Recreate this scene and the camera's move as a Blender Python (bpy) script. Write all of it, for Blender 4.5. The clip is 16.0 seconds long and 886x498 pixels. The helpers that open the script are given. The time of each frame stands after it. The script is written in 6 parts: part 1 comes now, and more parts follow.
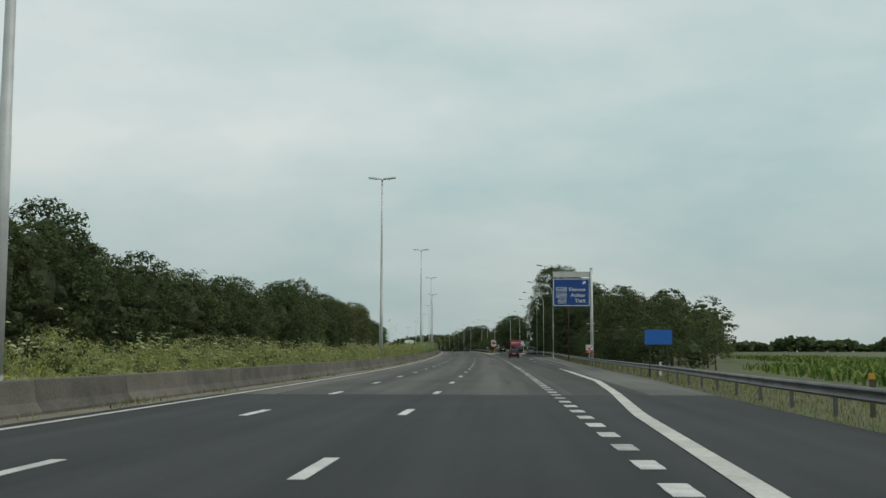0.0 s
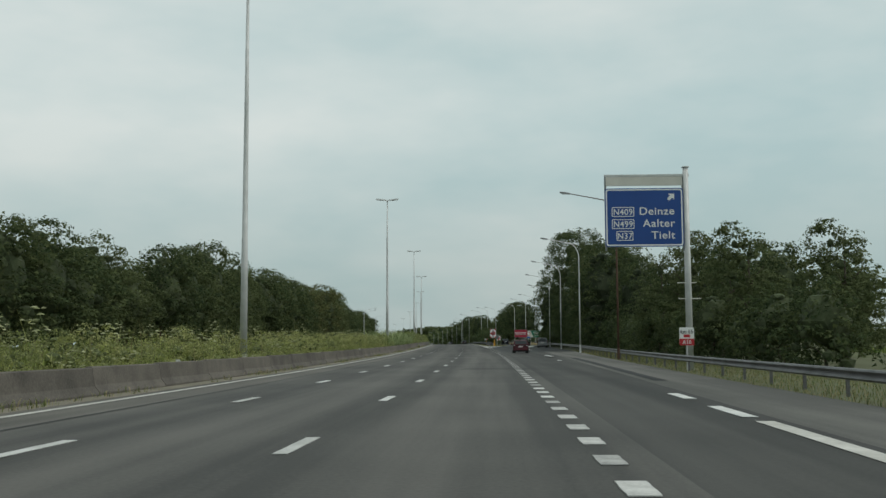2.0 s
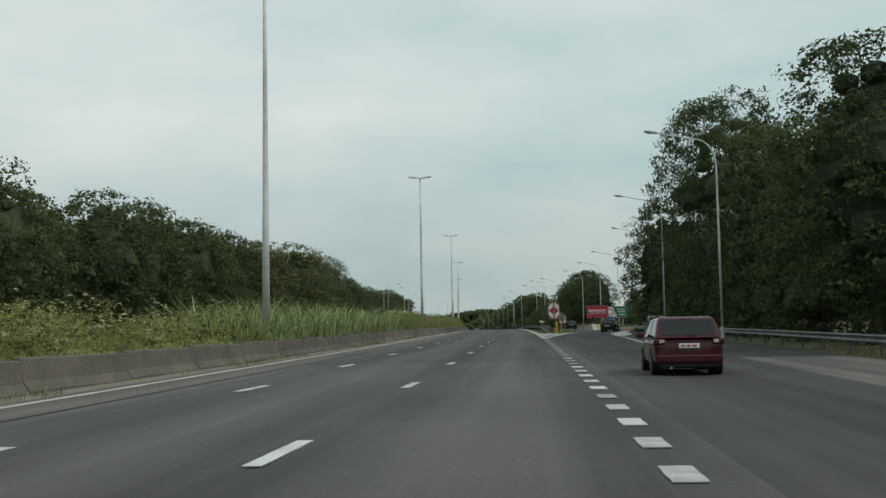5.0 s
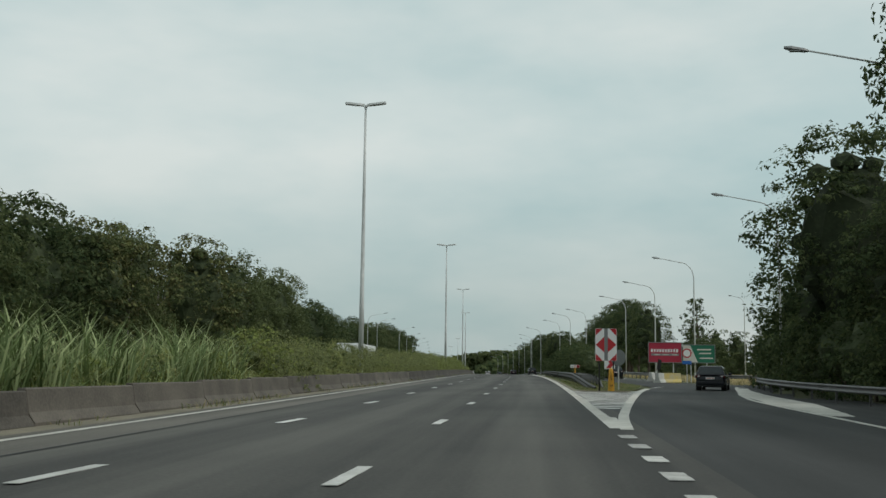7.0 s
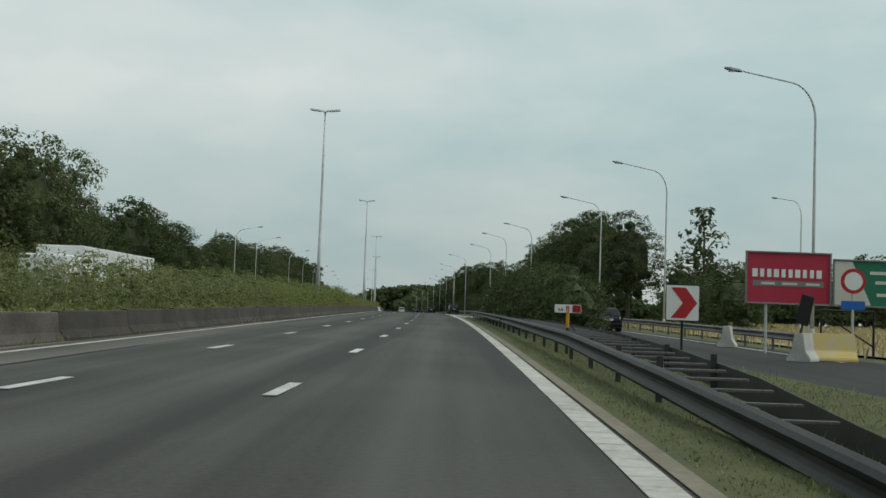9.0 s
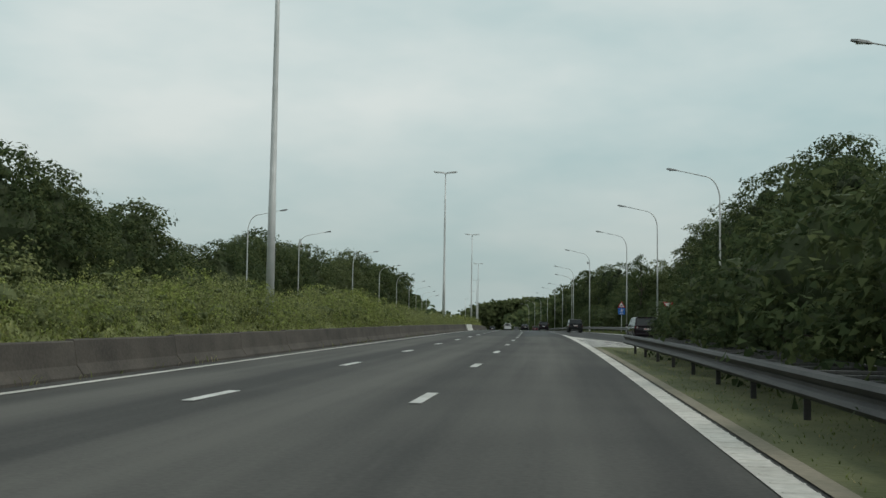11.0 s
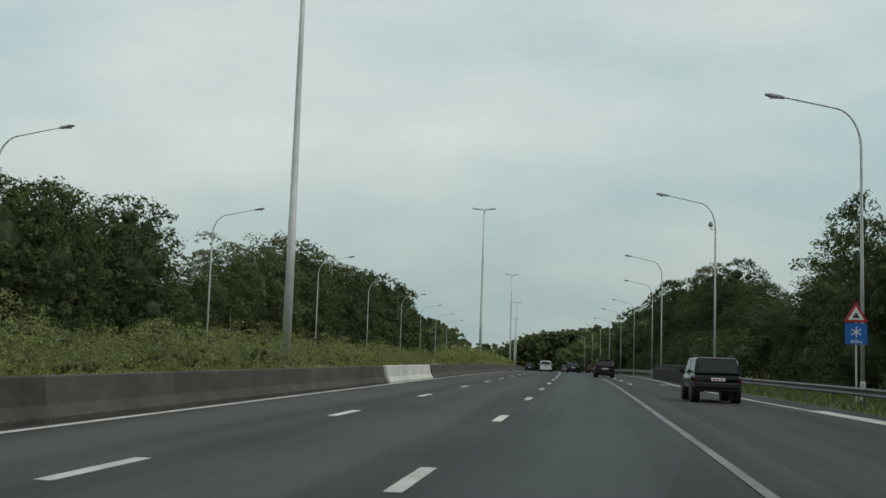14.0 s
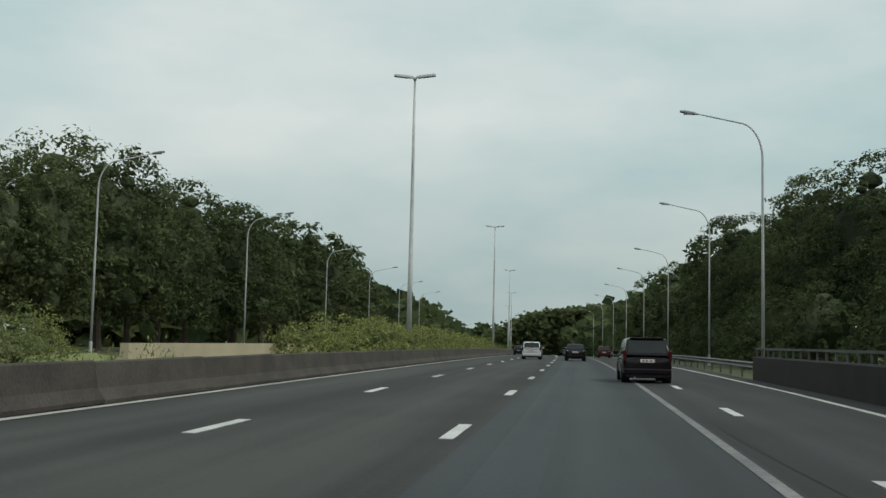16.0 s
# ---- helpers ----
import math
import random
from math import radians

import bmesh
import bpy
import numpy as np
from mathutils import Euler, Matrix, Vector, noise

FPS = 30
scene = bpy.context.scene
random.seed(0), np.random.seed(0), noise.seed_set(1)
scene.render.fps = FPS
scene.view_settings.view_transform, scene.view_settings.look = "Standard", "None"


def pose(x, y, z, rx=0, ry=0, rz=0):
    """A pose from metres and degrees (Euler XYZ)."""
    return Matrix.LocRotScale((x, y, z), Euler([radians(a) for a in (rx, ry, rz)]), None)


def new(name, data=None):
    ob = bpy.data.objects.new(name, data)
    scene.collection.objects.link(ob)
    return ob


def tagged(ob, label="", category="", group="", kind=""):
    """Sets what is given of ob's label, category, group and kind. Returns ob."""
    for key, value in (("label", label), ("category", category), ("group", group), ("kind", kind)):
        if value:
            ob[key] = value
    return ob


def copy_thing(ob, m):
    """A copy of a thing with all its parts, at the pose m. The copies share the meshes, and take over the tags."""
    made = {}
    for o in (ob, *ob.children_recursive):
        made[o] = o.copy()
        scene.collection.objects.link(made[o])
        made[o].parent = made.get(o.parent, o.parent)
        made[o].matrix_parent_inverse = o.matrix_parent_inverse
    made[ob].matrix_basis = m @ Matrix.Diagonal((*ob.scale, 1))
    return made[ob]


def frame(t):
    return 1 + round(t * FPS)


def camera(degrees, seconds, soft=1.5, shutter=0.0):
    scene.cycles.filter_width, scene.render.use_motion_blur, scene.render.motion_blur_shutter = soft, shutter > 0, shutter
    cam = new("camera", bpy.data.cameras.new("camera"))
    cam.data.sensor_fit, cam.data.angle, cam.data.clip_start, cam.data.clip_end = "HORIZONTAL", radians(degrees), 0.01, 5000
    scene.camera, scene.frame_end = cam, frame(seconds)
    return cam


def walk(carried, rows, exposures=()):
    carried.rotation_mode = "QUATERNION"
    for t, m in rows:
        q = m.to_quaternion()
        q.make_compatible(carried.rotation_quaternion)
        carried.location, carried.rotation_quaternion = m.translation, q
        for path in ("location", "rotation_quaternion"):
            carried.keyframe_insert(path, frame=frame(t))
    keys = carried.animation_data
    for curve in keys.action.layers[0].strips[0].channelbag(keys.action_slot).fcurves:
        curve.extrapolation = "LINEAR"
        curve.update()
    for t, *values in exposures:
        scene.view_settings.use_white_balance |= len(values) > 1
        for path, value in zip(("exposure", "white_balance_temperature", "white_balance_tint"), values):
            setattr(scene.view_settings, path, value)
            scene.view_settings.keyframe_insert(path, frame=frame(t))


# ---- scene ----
cam = camera(45.80, 16.0)

# ---- the line of the motorway: s metres along the line between lanes two and three, o metres to its right ----
BEND = [1.24, 1.69, 2.12, 2.06, 1.75, 2.55, 2.5, 1.72, 2.08, 2.43, 2.33, 2.15, 1.95, 1.75]
RISE = [3.7, 5.05, 6.42, 1.32, -3.16, -5.69, -6.15, -7.05, -6.72, -5.27, -3.63, -2.37, -1.63, -1.31]
KNOT = np.arange(-40, 1001, 80.0)
SG = np.arange(-100, 1400, 2.0)


def _line():
    th = np.cumsum(np.interp(SG, KNOT, BEND)) * 2e-4
    th -= np.interp(0, SG, th)
    x, y = np.cumsum(-np.sin(th)) * 2, np.cumsum(np.cos(th)) * 2
    g = np.cumsum(np.interp(SG, KNOT, RISE)) * 2e-5
    g -= np.interp(0, SG, g)
    g *= np.clip((1150 - SG) / 300, 0, 1)
    z = np.cumsum(g) * 2
    return th, x - np.interp(0, SG, x), y - np.interp(0, SG, y), z - np.interp(0, SG, z)


TH, LX, LY, LZ = _line()


def heading(s):
    return float(np.interp(s, SG, TH))


def place(s, o, z=0.0):
    """World place of the point s along the road, o to its right, z over the road."""
    t = heading(s)
    x, y = float(np.interp(s, SG, LX)), float(np.interp(s, SG, LY))
    if s > SG[-1]:
        x, y = x - math.sin(t) * (s - SG[-1]), y + math.cos(t) * (s - SG[-1])
    if s < SG[0]:
        x, y = x - math.sin(t) * (s - SG[0]), y + math.cos(t) * (s - SG[0])
    return Vector((x + o * math.cos(t), y + o * math.sin(t), float(np.interp(s, SG, LZ)) + z))


def spot(s, o, z=0.0, turn=0.0, scale=1.0):
    """Pose at (s, o): local y runs along the road, x to the right."""
    return Matrix.LocRotScale(place(s, o, z), Euler((0, 0, heading(s) + radians(turn))), (scale,) * 3)


# ---- camera ----
# seconds, along, across, eye height, yaw, pitch, roll
ROWS = [
    (0, 0.01, 2.345, 1.415, 3.38, 5.74, -0.05),
    (0.5, 15.00, 2.508, 1.339, 3.11, 5.65, 2.40),
    (1, 30.85, 2.656, 1.423, 3.03, 5.52, 0.75),
    (1.5, 45.58, 2.678, 1.429, 3.39, 5.81, 0.68),
    (2, 60.76, 2.815, 1.419, 3.58, 5.37, 0.28),
    (2.5, 75.80, 2.834, 1.425, 3.96, 5.00, 1.78),
    (3, 91.18, 2.882, 1.407, 5.03, 4.83, 1.47),
    (3.5, 105.94, 2.979, 1.337, 6.11, 5.19, 1.76),
    (4, 121.60, 3.035, 1.411, 6.45, 5.27, 2.25),
    (4.6, 139.51, 2.960, 1.410, 6.58, 4.98, 1.74),
    (5.1, 154.43, 2.854, 1.409, 6.80, 4.45, 0.84),
    (5.7, 172.34, 2.713, 1.408, 7.08, 3.81, -0.27),
    (6.3, 190.24, 2.601, 1.407, 7.21, 3.52, -0.78),
    (6.5, 196.38, 2.541, 1.440, 6.97, 5.02, -2.26),
    (7, 212.22, 2.428, 1.430, 7.73, 6.78, -0.62),
    (7.5, 226.53, 2.471, 1.426, 8.71, 5.97, 1.12),
    (8, 241.96, 2.479, 1.411, 5.49, 5.47, -0.70),
    (8.5, 256.27, 2.431, 1.374, 4.18, 4.50, -2.00),
    (9, 272.05, 2.528, 1.426, 3.58, 3.35, -2.06),
    (9.5, 286.81, 2.610, 1.423, 6.84, 3.47, 0.65),
    (9.7, 292.90, 2.575, 1.422, 7.36, 3.48, 0.56),
    (10.1, 305.06, 2.501, 1.421, 7.52, 3.60, 0.33),
    (10.7, 323.39, 2.321, 1.417, 9.04, 3.89, -0.40),
    (11.3, 341.82, 2.126, 1.412, 10.63, 4.19, -1.16),
    (11.8, 357.25, 2.005, 1.410, 11.54, 4.55, -1.47),
    (12, 363.42, 1.957, 1.409, 11.53, 4.36, -1.59),
    (12.5, 378.35, 1.815, 1.457, 11.18, 5.15, -1.49),
    (13, 394.76, 1.812, 1.452, 11.52, 5.20, -1.24),
    (13.5, 410.28, 1.763, 1.389, 11.92, 5.23, -3.44),
    (14, 426.05, 2.000, 1.450, 13.08, 5.74, -1.88),
    (14.5, 439.45, 1.830, 1.362, 13.54, 6.10, -0.70),
    (15, 454.60, 1.760, 1.362, 13.22, 5.56, -2.36),
    (15.5, 469.23, 1.808, 1.384, 13.28, 5.00, -1.79),
    (16, 484.60, 1.912, 1.402, 13.54, 4.73, -1.24),
]

# seconds, stops
EXPOSURES = [(0, 0.04), (1, -0.02), (2.5, 0.06), (4.2, 0.06), (6.5, 0.17), (7.5, -0.07), (8.5, -0.07), (9, 0.03), (9.5, 0.14), (10.5, 0.09), (12, 0.04), (12.5, 0.10), (13, 0.0), (15, 0.0), (16, 0.06)]

walk(cam, [(t, Matrix.Translation(place(s, o, h)) @ pose(0, 0, 0, 90 + p, r, w)) for t, s, o, h, w, p, r in ROWS], EXPOSURES)

# ---- light: a bright overcast sky ----
SUN_EL, SUN_AZ = 50, 258
world = bpy.data.worlds.new("overcast")
scene.world = world
world.use_nodes = True
wt = world.node_tree
wn, wl = wt.nodes, wt.links
bg = wn["Background"]
sky = wn.new("ShaderNodeTexSky")
sky.sky_type, sky.sun_disc = "NISHITA", False
sky.sun_elevation, sky.sun_rotation = radians(SUN_EL), radians(SUN_AZ)
sky.dust_density, sky.air_density = 3.0, 1.2
scale_sky = wn.new("ShaderNodeVectorMath")
scale_sky.operation = "SCALE"
scale_sky.inputs["Scale"].default_value = 0.10
wl.new(sky.outputs[0], scale_sky.inputs[0])
tc = wn.new("ShaderNodeTexCoord")
mp = wn.new("ShaderNodeMapping")
mp.inputs["Scale"].default_value = (1.0, 1.0, 2.6)
mp.inputs["Location"].default_value = (0.35, 0.1, 0.2)
wl.new(tc.outputs["Generated"], mp.inputs["Vector"])
cl = wn.new("ShaderNodeTexNoise")
cl.inputs["Scale"].default_value, cl.inputs["Detail"].default_value, cl.inputs["Roughness"].default_value = 2.3, 5.0, 0.52
wl.new(mp.outputs[0], cl.inputs["Vector"])
cr = wn.new("ShaderNodeValToRGB")
cr.color_ramp.elements[0].position, cr.color_ramp.elements[0].color = 0.38, (0.446, 0.585, 0.585, 1)
cr.color_ramp.elements[1].position, cr.color_ramp.elements[1].color = 0.66, (0.686, 0.745, 0.715, 1)
wl.new(cl.outputs["Fac"], cr.inputs["Fac"])
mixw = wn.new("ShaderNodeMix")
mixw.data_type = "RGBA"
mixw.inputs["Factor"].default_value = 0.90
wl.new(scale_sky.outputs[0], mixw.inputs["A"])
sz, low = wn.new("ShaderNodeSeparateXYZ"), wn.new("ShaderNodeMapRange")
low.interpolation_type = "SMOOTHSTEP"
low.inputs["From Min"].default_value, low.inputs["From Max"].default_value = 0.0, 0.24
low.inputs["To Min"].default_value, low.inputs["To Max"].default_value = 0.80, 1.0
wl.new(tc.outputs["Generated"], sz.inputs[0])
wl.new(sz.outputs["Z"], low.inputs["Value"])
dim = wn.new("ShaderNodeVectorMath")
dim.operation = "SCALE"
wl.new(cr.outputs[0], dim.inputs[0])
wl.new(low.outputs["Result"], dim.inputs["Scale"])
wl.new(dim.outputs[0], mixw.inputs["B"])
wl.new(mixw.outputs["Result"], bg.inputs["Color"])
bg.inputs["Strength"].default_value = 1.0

sun = new("sun", bpy.data.lights.new("sun", "SUN"))
sun.data.energy, sun.data.angle, sun.data.color = 1.35, radians(16), (1.0, 0.96, 0.9)
sun.rotation_euler = Euler((radians(90 - SUN_EL), 0, radians(SUN_AZ + 180)))


# ---- materials ----
def shader(name, base, rough=0.6, metal=0.0, dark=None, size=3.0, fine=40.0, bump=0.15, island=0.0, random=0.0, uv=False, spec=0.4, through_light=0.0):
    """Base colour that wanders between base and dark at two scales, with a fine relief."""
    m = bpy.data.materials.new(name)
    m.use_nodes = True
    n, l = m.node_tree.nodes, m.node_tree.links
    b = n["Principled BSDF"]
    dark = dark or tuple(c * 0.72 for c in base)
    tx = n.new("ShaderNodeTexCoord")
    vec = tx.outputs["UV" if uv else "Object"]
    big, small = n.new("ShaderNodeTexNoise"), n.new("ShaderNodeTexNoise")
    for q, s, dt in ((big, size, 4.0), (small, fine, 3.0)):
        q.inputs["Scale"].default_value, q.inputs["Detail"].default_value = s, dt
        l.new(vec, q.inputs["Vector"])
    add = n.new("ShaderNodeMath")
    add.operation = "MULTIPLY_ADD"
    add.inputs[1].default_value = 0.6
    l.new(big.outputs["Fac"], add.inputs[0])
    half = n.new("ShaderNodeMath")
    half.operation = "MULTIPLY"
    half.inputs[1].default_value = 0.4
    l.new(small.outputs["Fac"], half.inputs[0])
    l.new(half.outputs[0], add.inputs[2])
    fac = add.outputs[0]
    if island or random:
        r = n.new("ShaderNodeNewGeometry") if island else n.new("ShaderNodeObjectInfo")
        w = n.new("ShaderNodeMath")
        w.operation = "MULTIPLY_ADD"
        w.inputs[1].default_value = island or random
        l.new(r.outputs["Random Per Island" if island else "Random"], w.inputs[0])
        sh = n.new("ShaderNodeMath")
        sh.operation = "SUBTRACT"
        sh.inputs[1].default_value = (island or random) / 2
        l.new(fac, sh.inputs[0])
        l.new(sh.outputs[0], w.inputs[2])
        fac = w.outputs[0]
    ramp = n.new("ShaderNodeValToRGB")
    ramp.color_ramp.elements[0].position, ramp.color_ramp.elements[0].color = 0.3, (*dark, 1)
    ramp.color_ramp.elements[1].position, ramp.color_ramp.elements[1].color = 0.7, (*base, 1)
    l.new(fac, ramp.inputs["Fac"])
    l.new(ramp.outputs[0], b.inputs["Base Color"])
    b.inputs["Roughness"].default_value, b.inputs["Metallic"].default_value = rough, metal
    b.inputs["Specular IOR Level"].default_value = spec
    if bump:
        bp = n.new("ShaderNodeBump")
        bp.inputs["Strength"].default_value, bp.inputs["Distance"].default_value = bump, 0.02
        l.new(small.outputs["Fac"], bp.inputs["Height"])
        l.new(bp.outputs[0], b.inputs["Normal"])
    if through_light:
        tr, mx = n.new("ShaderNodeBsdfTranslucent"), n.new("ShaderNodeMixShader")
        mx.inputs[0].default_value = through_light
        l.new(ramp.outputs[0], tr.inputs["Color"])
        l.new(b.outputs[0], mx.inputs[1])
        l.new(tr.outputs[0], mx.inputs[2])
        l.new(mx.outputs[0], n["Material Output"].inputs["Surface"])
    return m


def asphalt(name, lo, hi, track=0.25):
    """Worn asphalt: UV is metres across and along; smooth wheel tracks, long streaks, patches and grain."""
    m = bpy.data.materials.new(name)
    m.use_nodes = True
    n, l = m.node_tree.nodes, m.node_tree.links
    b = n["Principled BSDF"]
    tx = n.new("ShaderNodeTexCoord")
    mpn = n.new("ShaderNodeMapping")
    mpn.inputs["Scale"].default_value = (1.0, 0.025, 1)
    l.new(tx.outputs["UV"], mpn.inputs["Vector"])
    streak, patch, grain = (n.new("ShaderNodeTexNoise") for _ in range(3))
    streak.inputs["Scale"].default_value, streak.inputs["Detail"].default_value = 1.1, 4
    patch.inputs["Scale"].default_value, patch.inputs["Detail"].default_value = 0.16, 5
    grain.inputs["Scale"].default_value, grain.inputs["Detail"].default_value = 14, 5
    l.new(mpn.outputs[0], streak.inputs["Vector"])
    l.new(tx.outputs["UV"], patch.inputs["Vector"])
    l.new(tx.outputs["UV"], grain.inputs["Vector"])
    sep = n.new("ShaderNodeSeparateXYZ")
    l.new(tx.outputs["UV"], sep.inputs[0])
    wave = n.new("ShaderNodeMath")
    wave.operation = "MULTIPLY"
    wave.inputs[1].default_value = 2 * math.pi / 3.75
    l.new(sep.outputs["X"], wave.inputs[0])
    cs = n.new("ShaderNodeMath")
    cs.operation = "COSINE"
    l.new(wave.outputs[0], cs.inputs[0])
    total = None
    for out, w in ((streak.outputs["Fac"], 0.75), (patch.outputs["Fac"], 0.40), (grain.outputs["Fac"], 0.30), (cs.outputs[0], -0.10 * track / 0.25)):
        k = n.new("ShaderNodeMath")
        k.operation = "MULTIPLY_ADD"
        k.inputs[1].default_value = w
        k.inputs[2].default_value = 0.0
        l.new(out, k.inputs[0])
        if total is not None:
            l.new(total, k.inputs[2])
        total = k.outputs[0]
    ramp = n.new("ShaderNodeValToRGB")
    ramp.color_ramp.elements[0].position, ramp.color_ramp.elements[0].color = 0.57, (*lo, 1)
    ramp.color_ramp.elements[1].position, ramp.color_ramp.elements[1].color = 0.90, (*hi, 1)
    l.new(total, ramp.inputs["Fac"])
    l.new(ramp.outputs[0], b.inputs["Base Color"])
    b.inputs["Roughness"].default_value, b.inputs["Specular IOR Level"].default_value = 0.82, 0.3
    bp = n.new("ShaderNodeBump")
    bp.inputs["Strength"].default_value, bp.inputs["Distance"].default_value = 0.35, 0.01
    l.new(grain.outputs["Fac"], bp.inputs["Height"])
    l.new(bp.outputs[0], b.inputs["Normal"])
    return m


ASPHALT = asphalt("asphalt_worn", (0.044, 0.043, 0.040), (0.104, 0.099, 0.090))
ASPHALT_DUSTY = asphalt("asphalt_dusty", (0.062, 0.058, 0.051), (0.135, 0.127, 0.110), 0.1)
ASPHALT_NEW = asphalt("asphalt_new", (0.016, 0.017, 0.018), (0.036, 0.037, 0.038), 0.1)
ASPHALT_GREY = asphalt("asphalt_grey", (0.066, 0.064, 0.058), (0.142, 0.137, 0.123), 0.1)
ASPHALT_EXIT = asphalt("asphalt_exit_lane", (0.028, 0.028, 0.026), (0.063, 0.061, 0.056), 0.15)
WEED_FILL = shader("weed_undergrowth", (0.24, 0.26, 0.10), 0.95, dark=(0.12, 0.14, 0.05), size=2.2, fine=9, bump=0.8)
ASPHALT_MID = asphalt("asphalt_mid", (0.034, 0.033, 0.031), (0.086, 0.083, 0.075))
# dark ramp tone: newer asphalt, with the shade of roadside trees put into it
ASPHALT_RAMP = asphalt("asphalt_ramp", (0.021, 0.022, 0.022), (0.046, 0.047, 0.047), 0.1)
ASPHALT_LATE = asphalt("asphalt_dark", (0.025, 0.026, 0.025), (0.058, 0.059, 0.055), 0.25)
ASPHALT_TRACK = asphalt("asphalt_track", (0.040, 0.045, 0.049), (0.068, 0.075, 0.080), 0.1)
ASPHALT_BLUE = asphalt("asphalt_bluish", (0.032, 0.036, 0.039), (0.056, 0.062, 0.066), 0.25)
PAINT = shader("road_paint", (0.62, 0.62, 0.60), 0.7, dark=(0.36, 0.36, 0.34), size=0.9, fine=14, bump=0.2, random=0.3)
PAINT_HATCH = shader("hatch_paint", (0.80, 0.79, 0.75), 0.7, dark=(0.52, 0.51, 0.48), size=1.4, fine=18, bump=0.2, random=0.12)
PAINT_BLOCK = shader("worn_block_paint", (0.56, 0.555, 0.53), 0.75, dark=(0.22, 0.22, 0.21), size=3.0, fine=26, bump=0.2, random=0.35)
PAINT_LINE = shader("road_paint_line", (0.60, 0.585, 0.54), 0.7, dark=(0.31, 0.30, 0.27), size=0.7, fine=9, bump=0.2)
PAINT_WORN = shader("worn_road_paint", (0.26, 0.26, 0.25), 0.75, dark=(0.10, 0.10, 0.10), size=0.5, fine=6, bump=0.2)
GRASS_SOIL = shader("verge_ground", (0.095, 0.112, 0.044), 0.95, dark=(0.075, 0.072, 0.040), size=0.25, fine=6, bump=0.4)
DIRT = shader("dusty_soil", (0.24, 0.21, 0.16), 0.95, dark=(0.12, 0.115, 0.08), size=0.6, fine=9, bump=0.4)
NOSE_GROUND = shader("nose_ground", (0.105, 0.108, 0.046), 0.95, dark=(0.050, 0.060, 0.022), size=0.9, fine=11, bump=0.6)
NOSE_DIRT = shader("brown_soil", (0.19, 0.155, 0.115), 0.95, dark=(0.08, 0.066, 0.05), size=1.2, fine=12, bump=0.6)


def streaked(name, base, dark, random):
    """Old concrete: stains that run down the face, blotches and grain."""
    m = shader(name, base, 0.92, dark=dark, size=0.8, fine=14, bump=0.3, random=random)
    n, l = m.node_tree.nodes, m.node_tree.links
    big = next(q for q in n if q.bl_idname == "ShaderNodeTexNoise" and q.inputs["Scale"].default_value < 1)
    big.inputs["Scale"].default_value, big.inputs["Detail"].default_value = 1.4, 4.0
    mp_ = n.new("ShaderNodeMapping")
    mp_.inputs["Scale"].default_value = (1.0, 0.55, 0.7)
    l.new(next(q for q in n if q.bl_idname == "ShaderNodeTexCoord").outputs["Object"], mp_.inputs["Vector"])
    info = n.new("ShaderNodeObjectInfo")
    shift = n.new("ShaderNodeVectorMath")
    shift.operation, shift.inputs[1].default_value = "MULTIPLY_ADD", (37.0, 53.0, 0.0)
    l.new(info.outputs["Random"], shift.inputs[0])
    l.new(mp_.outputs[0], shift.inputs[2])
    l.new(shift.outputs[0], big.inputs["Vector"])
    return m


CONCRETE = streaked("barrier_concrete", (0.150, 0.133, 0.112), (0.058, 0.052, 0.045), 0.14)
CONCRETE_STAINED = streaked("stained_barrier_concrete", (0.092, 0.081, 0.068), (0.034, 0.030, 0.026), 0.12)
CONCRETE_PALE = shader("pale_concrete", (0.62, 0.62, 0.58), 0.85, dark=(0.38, 0.38, 0.35), size=1.4, fine=25, bump=0.2, random=0.2)
CONCRETE_SAND = shader("sandy_concrete", (0.55, 0.47, 0.33), 0.9, dark=(0.36, 0.31, 0.23), size=0.5, fine=18, bump=0.2)
CONCRETE_DARK = shader("dark_concrete", (0.030, 0.028, 0.026), 0.9, dark=(0.013, 0.013, 0.012), size=0.8, fine=18, bump=0.2)
GALV = shader("galvanised_steel", (0.60, 0.61, 0.60), 0.55, 0.15, dark=(0.40, 0.41, 0.40), size=1.5, fine=30, bump=0.05, spec=0.5)
RAIL_STEEL = shader("weathered_rail_steel", (0.20, 0.20, 0.20), 0.55, 0.6, dark=(0.075, 0.072, 0.07), size=0.9, fine=18, bump=0.1)
RAIL_DARK = shader("blackened_rail_steel", (0.055, 0.053, 0.052), 0.6, 0.1, dark=(0.018, 0.018, 0.019), size=0.9, fine=18, bump=0.1)
RUST = shader("rust_brown_post", (0.16, 0.085, 0.055), 0.8, 0.2, dark=(0.07, 0.045, 0.035), size=2.0, fine=25, bump=0.2)
LAMP_GLASS = shader("lamp_underside", (0.55, 0.57, 0.56), 0.25, dark=(0.4, 0.41, 0.4), size=3, fine=20, bump=0)
SIGN_BLUE = shader("sign_blue", (0.012, 0.065, 0.27), 0.45, dark=(0.010, 0.052, 0.215), size=0.8, fine=12, bump=0)
SIGN_BRIGHT_BLUE = shader("sign_bright_blue", (0.02, 0.14, 0.48), 0.45, dark=(0.016, 0.11, 0.40), size=0.8, fine=12, bump=0)
SIGN_WHITE = shader("sign_white", (0.76, 0.77, 0.76), 0.45, dark=(0.66, 0.67, 0.66), size=1, fine=15, bump=0)
SIGN_CREAM = shader("weathered_panel", (0.62, 0.61, 0.55), 0.6, dark=(0.5, 0.49, 0.44), size=1, fine=15, bump=0)
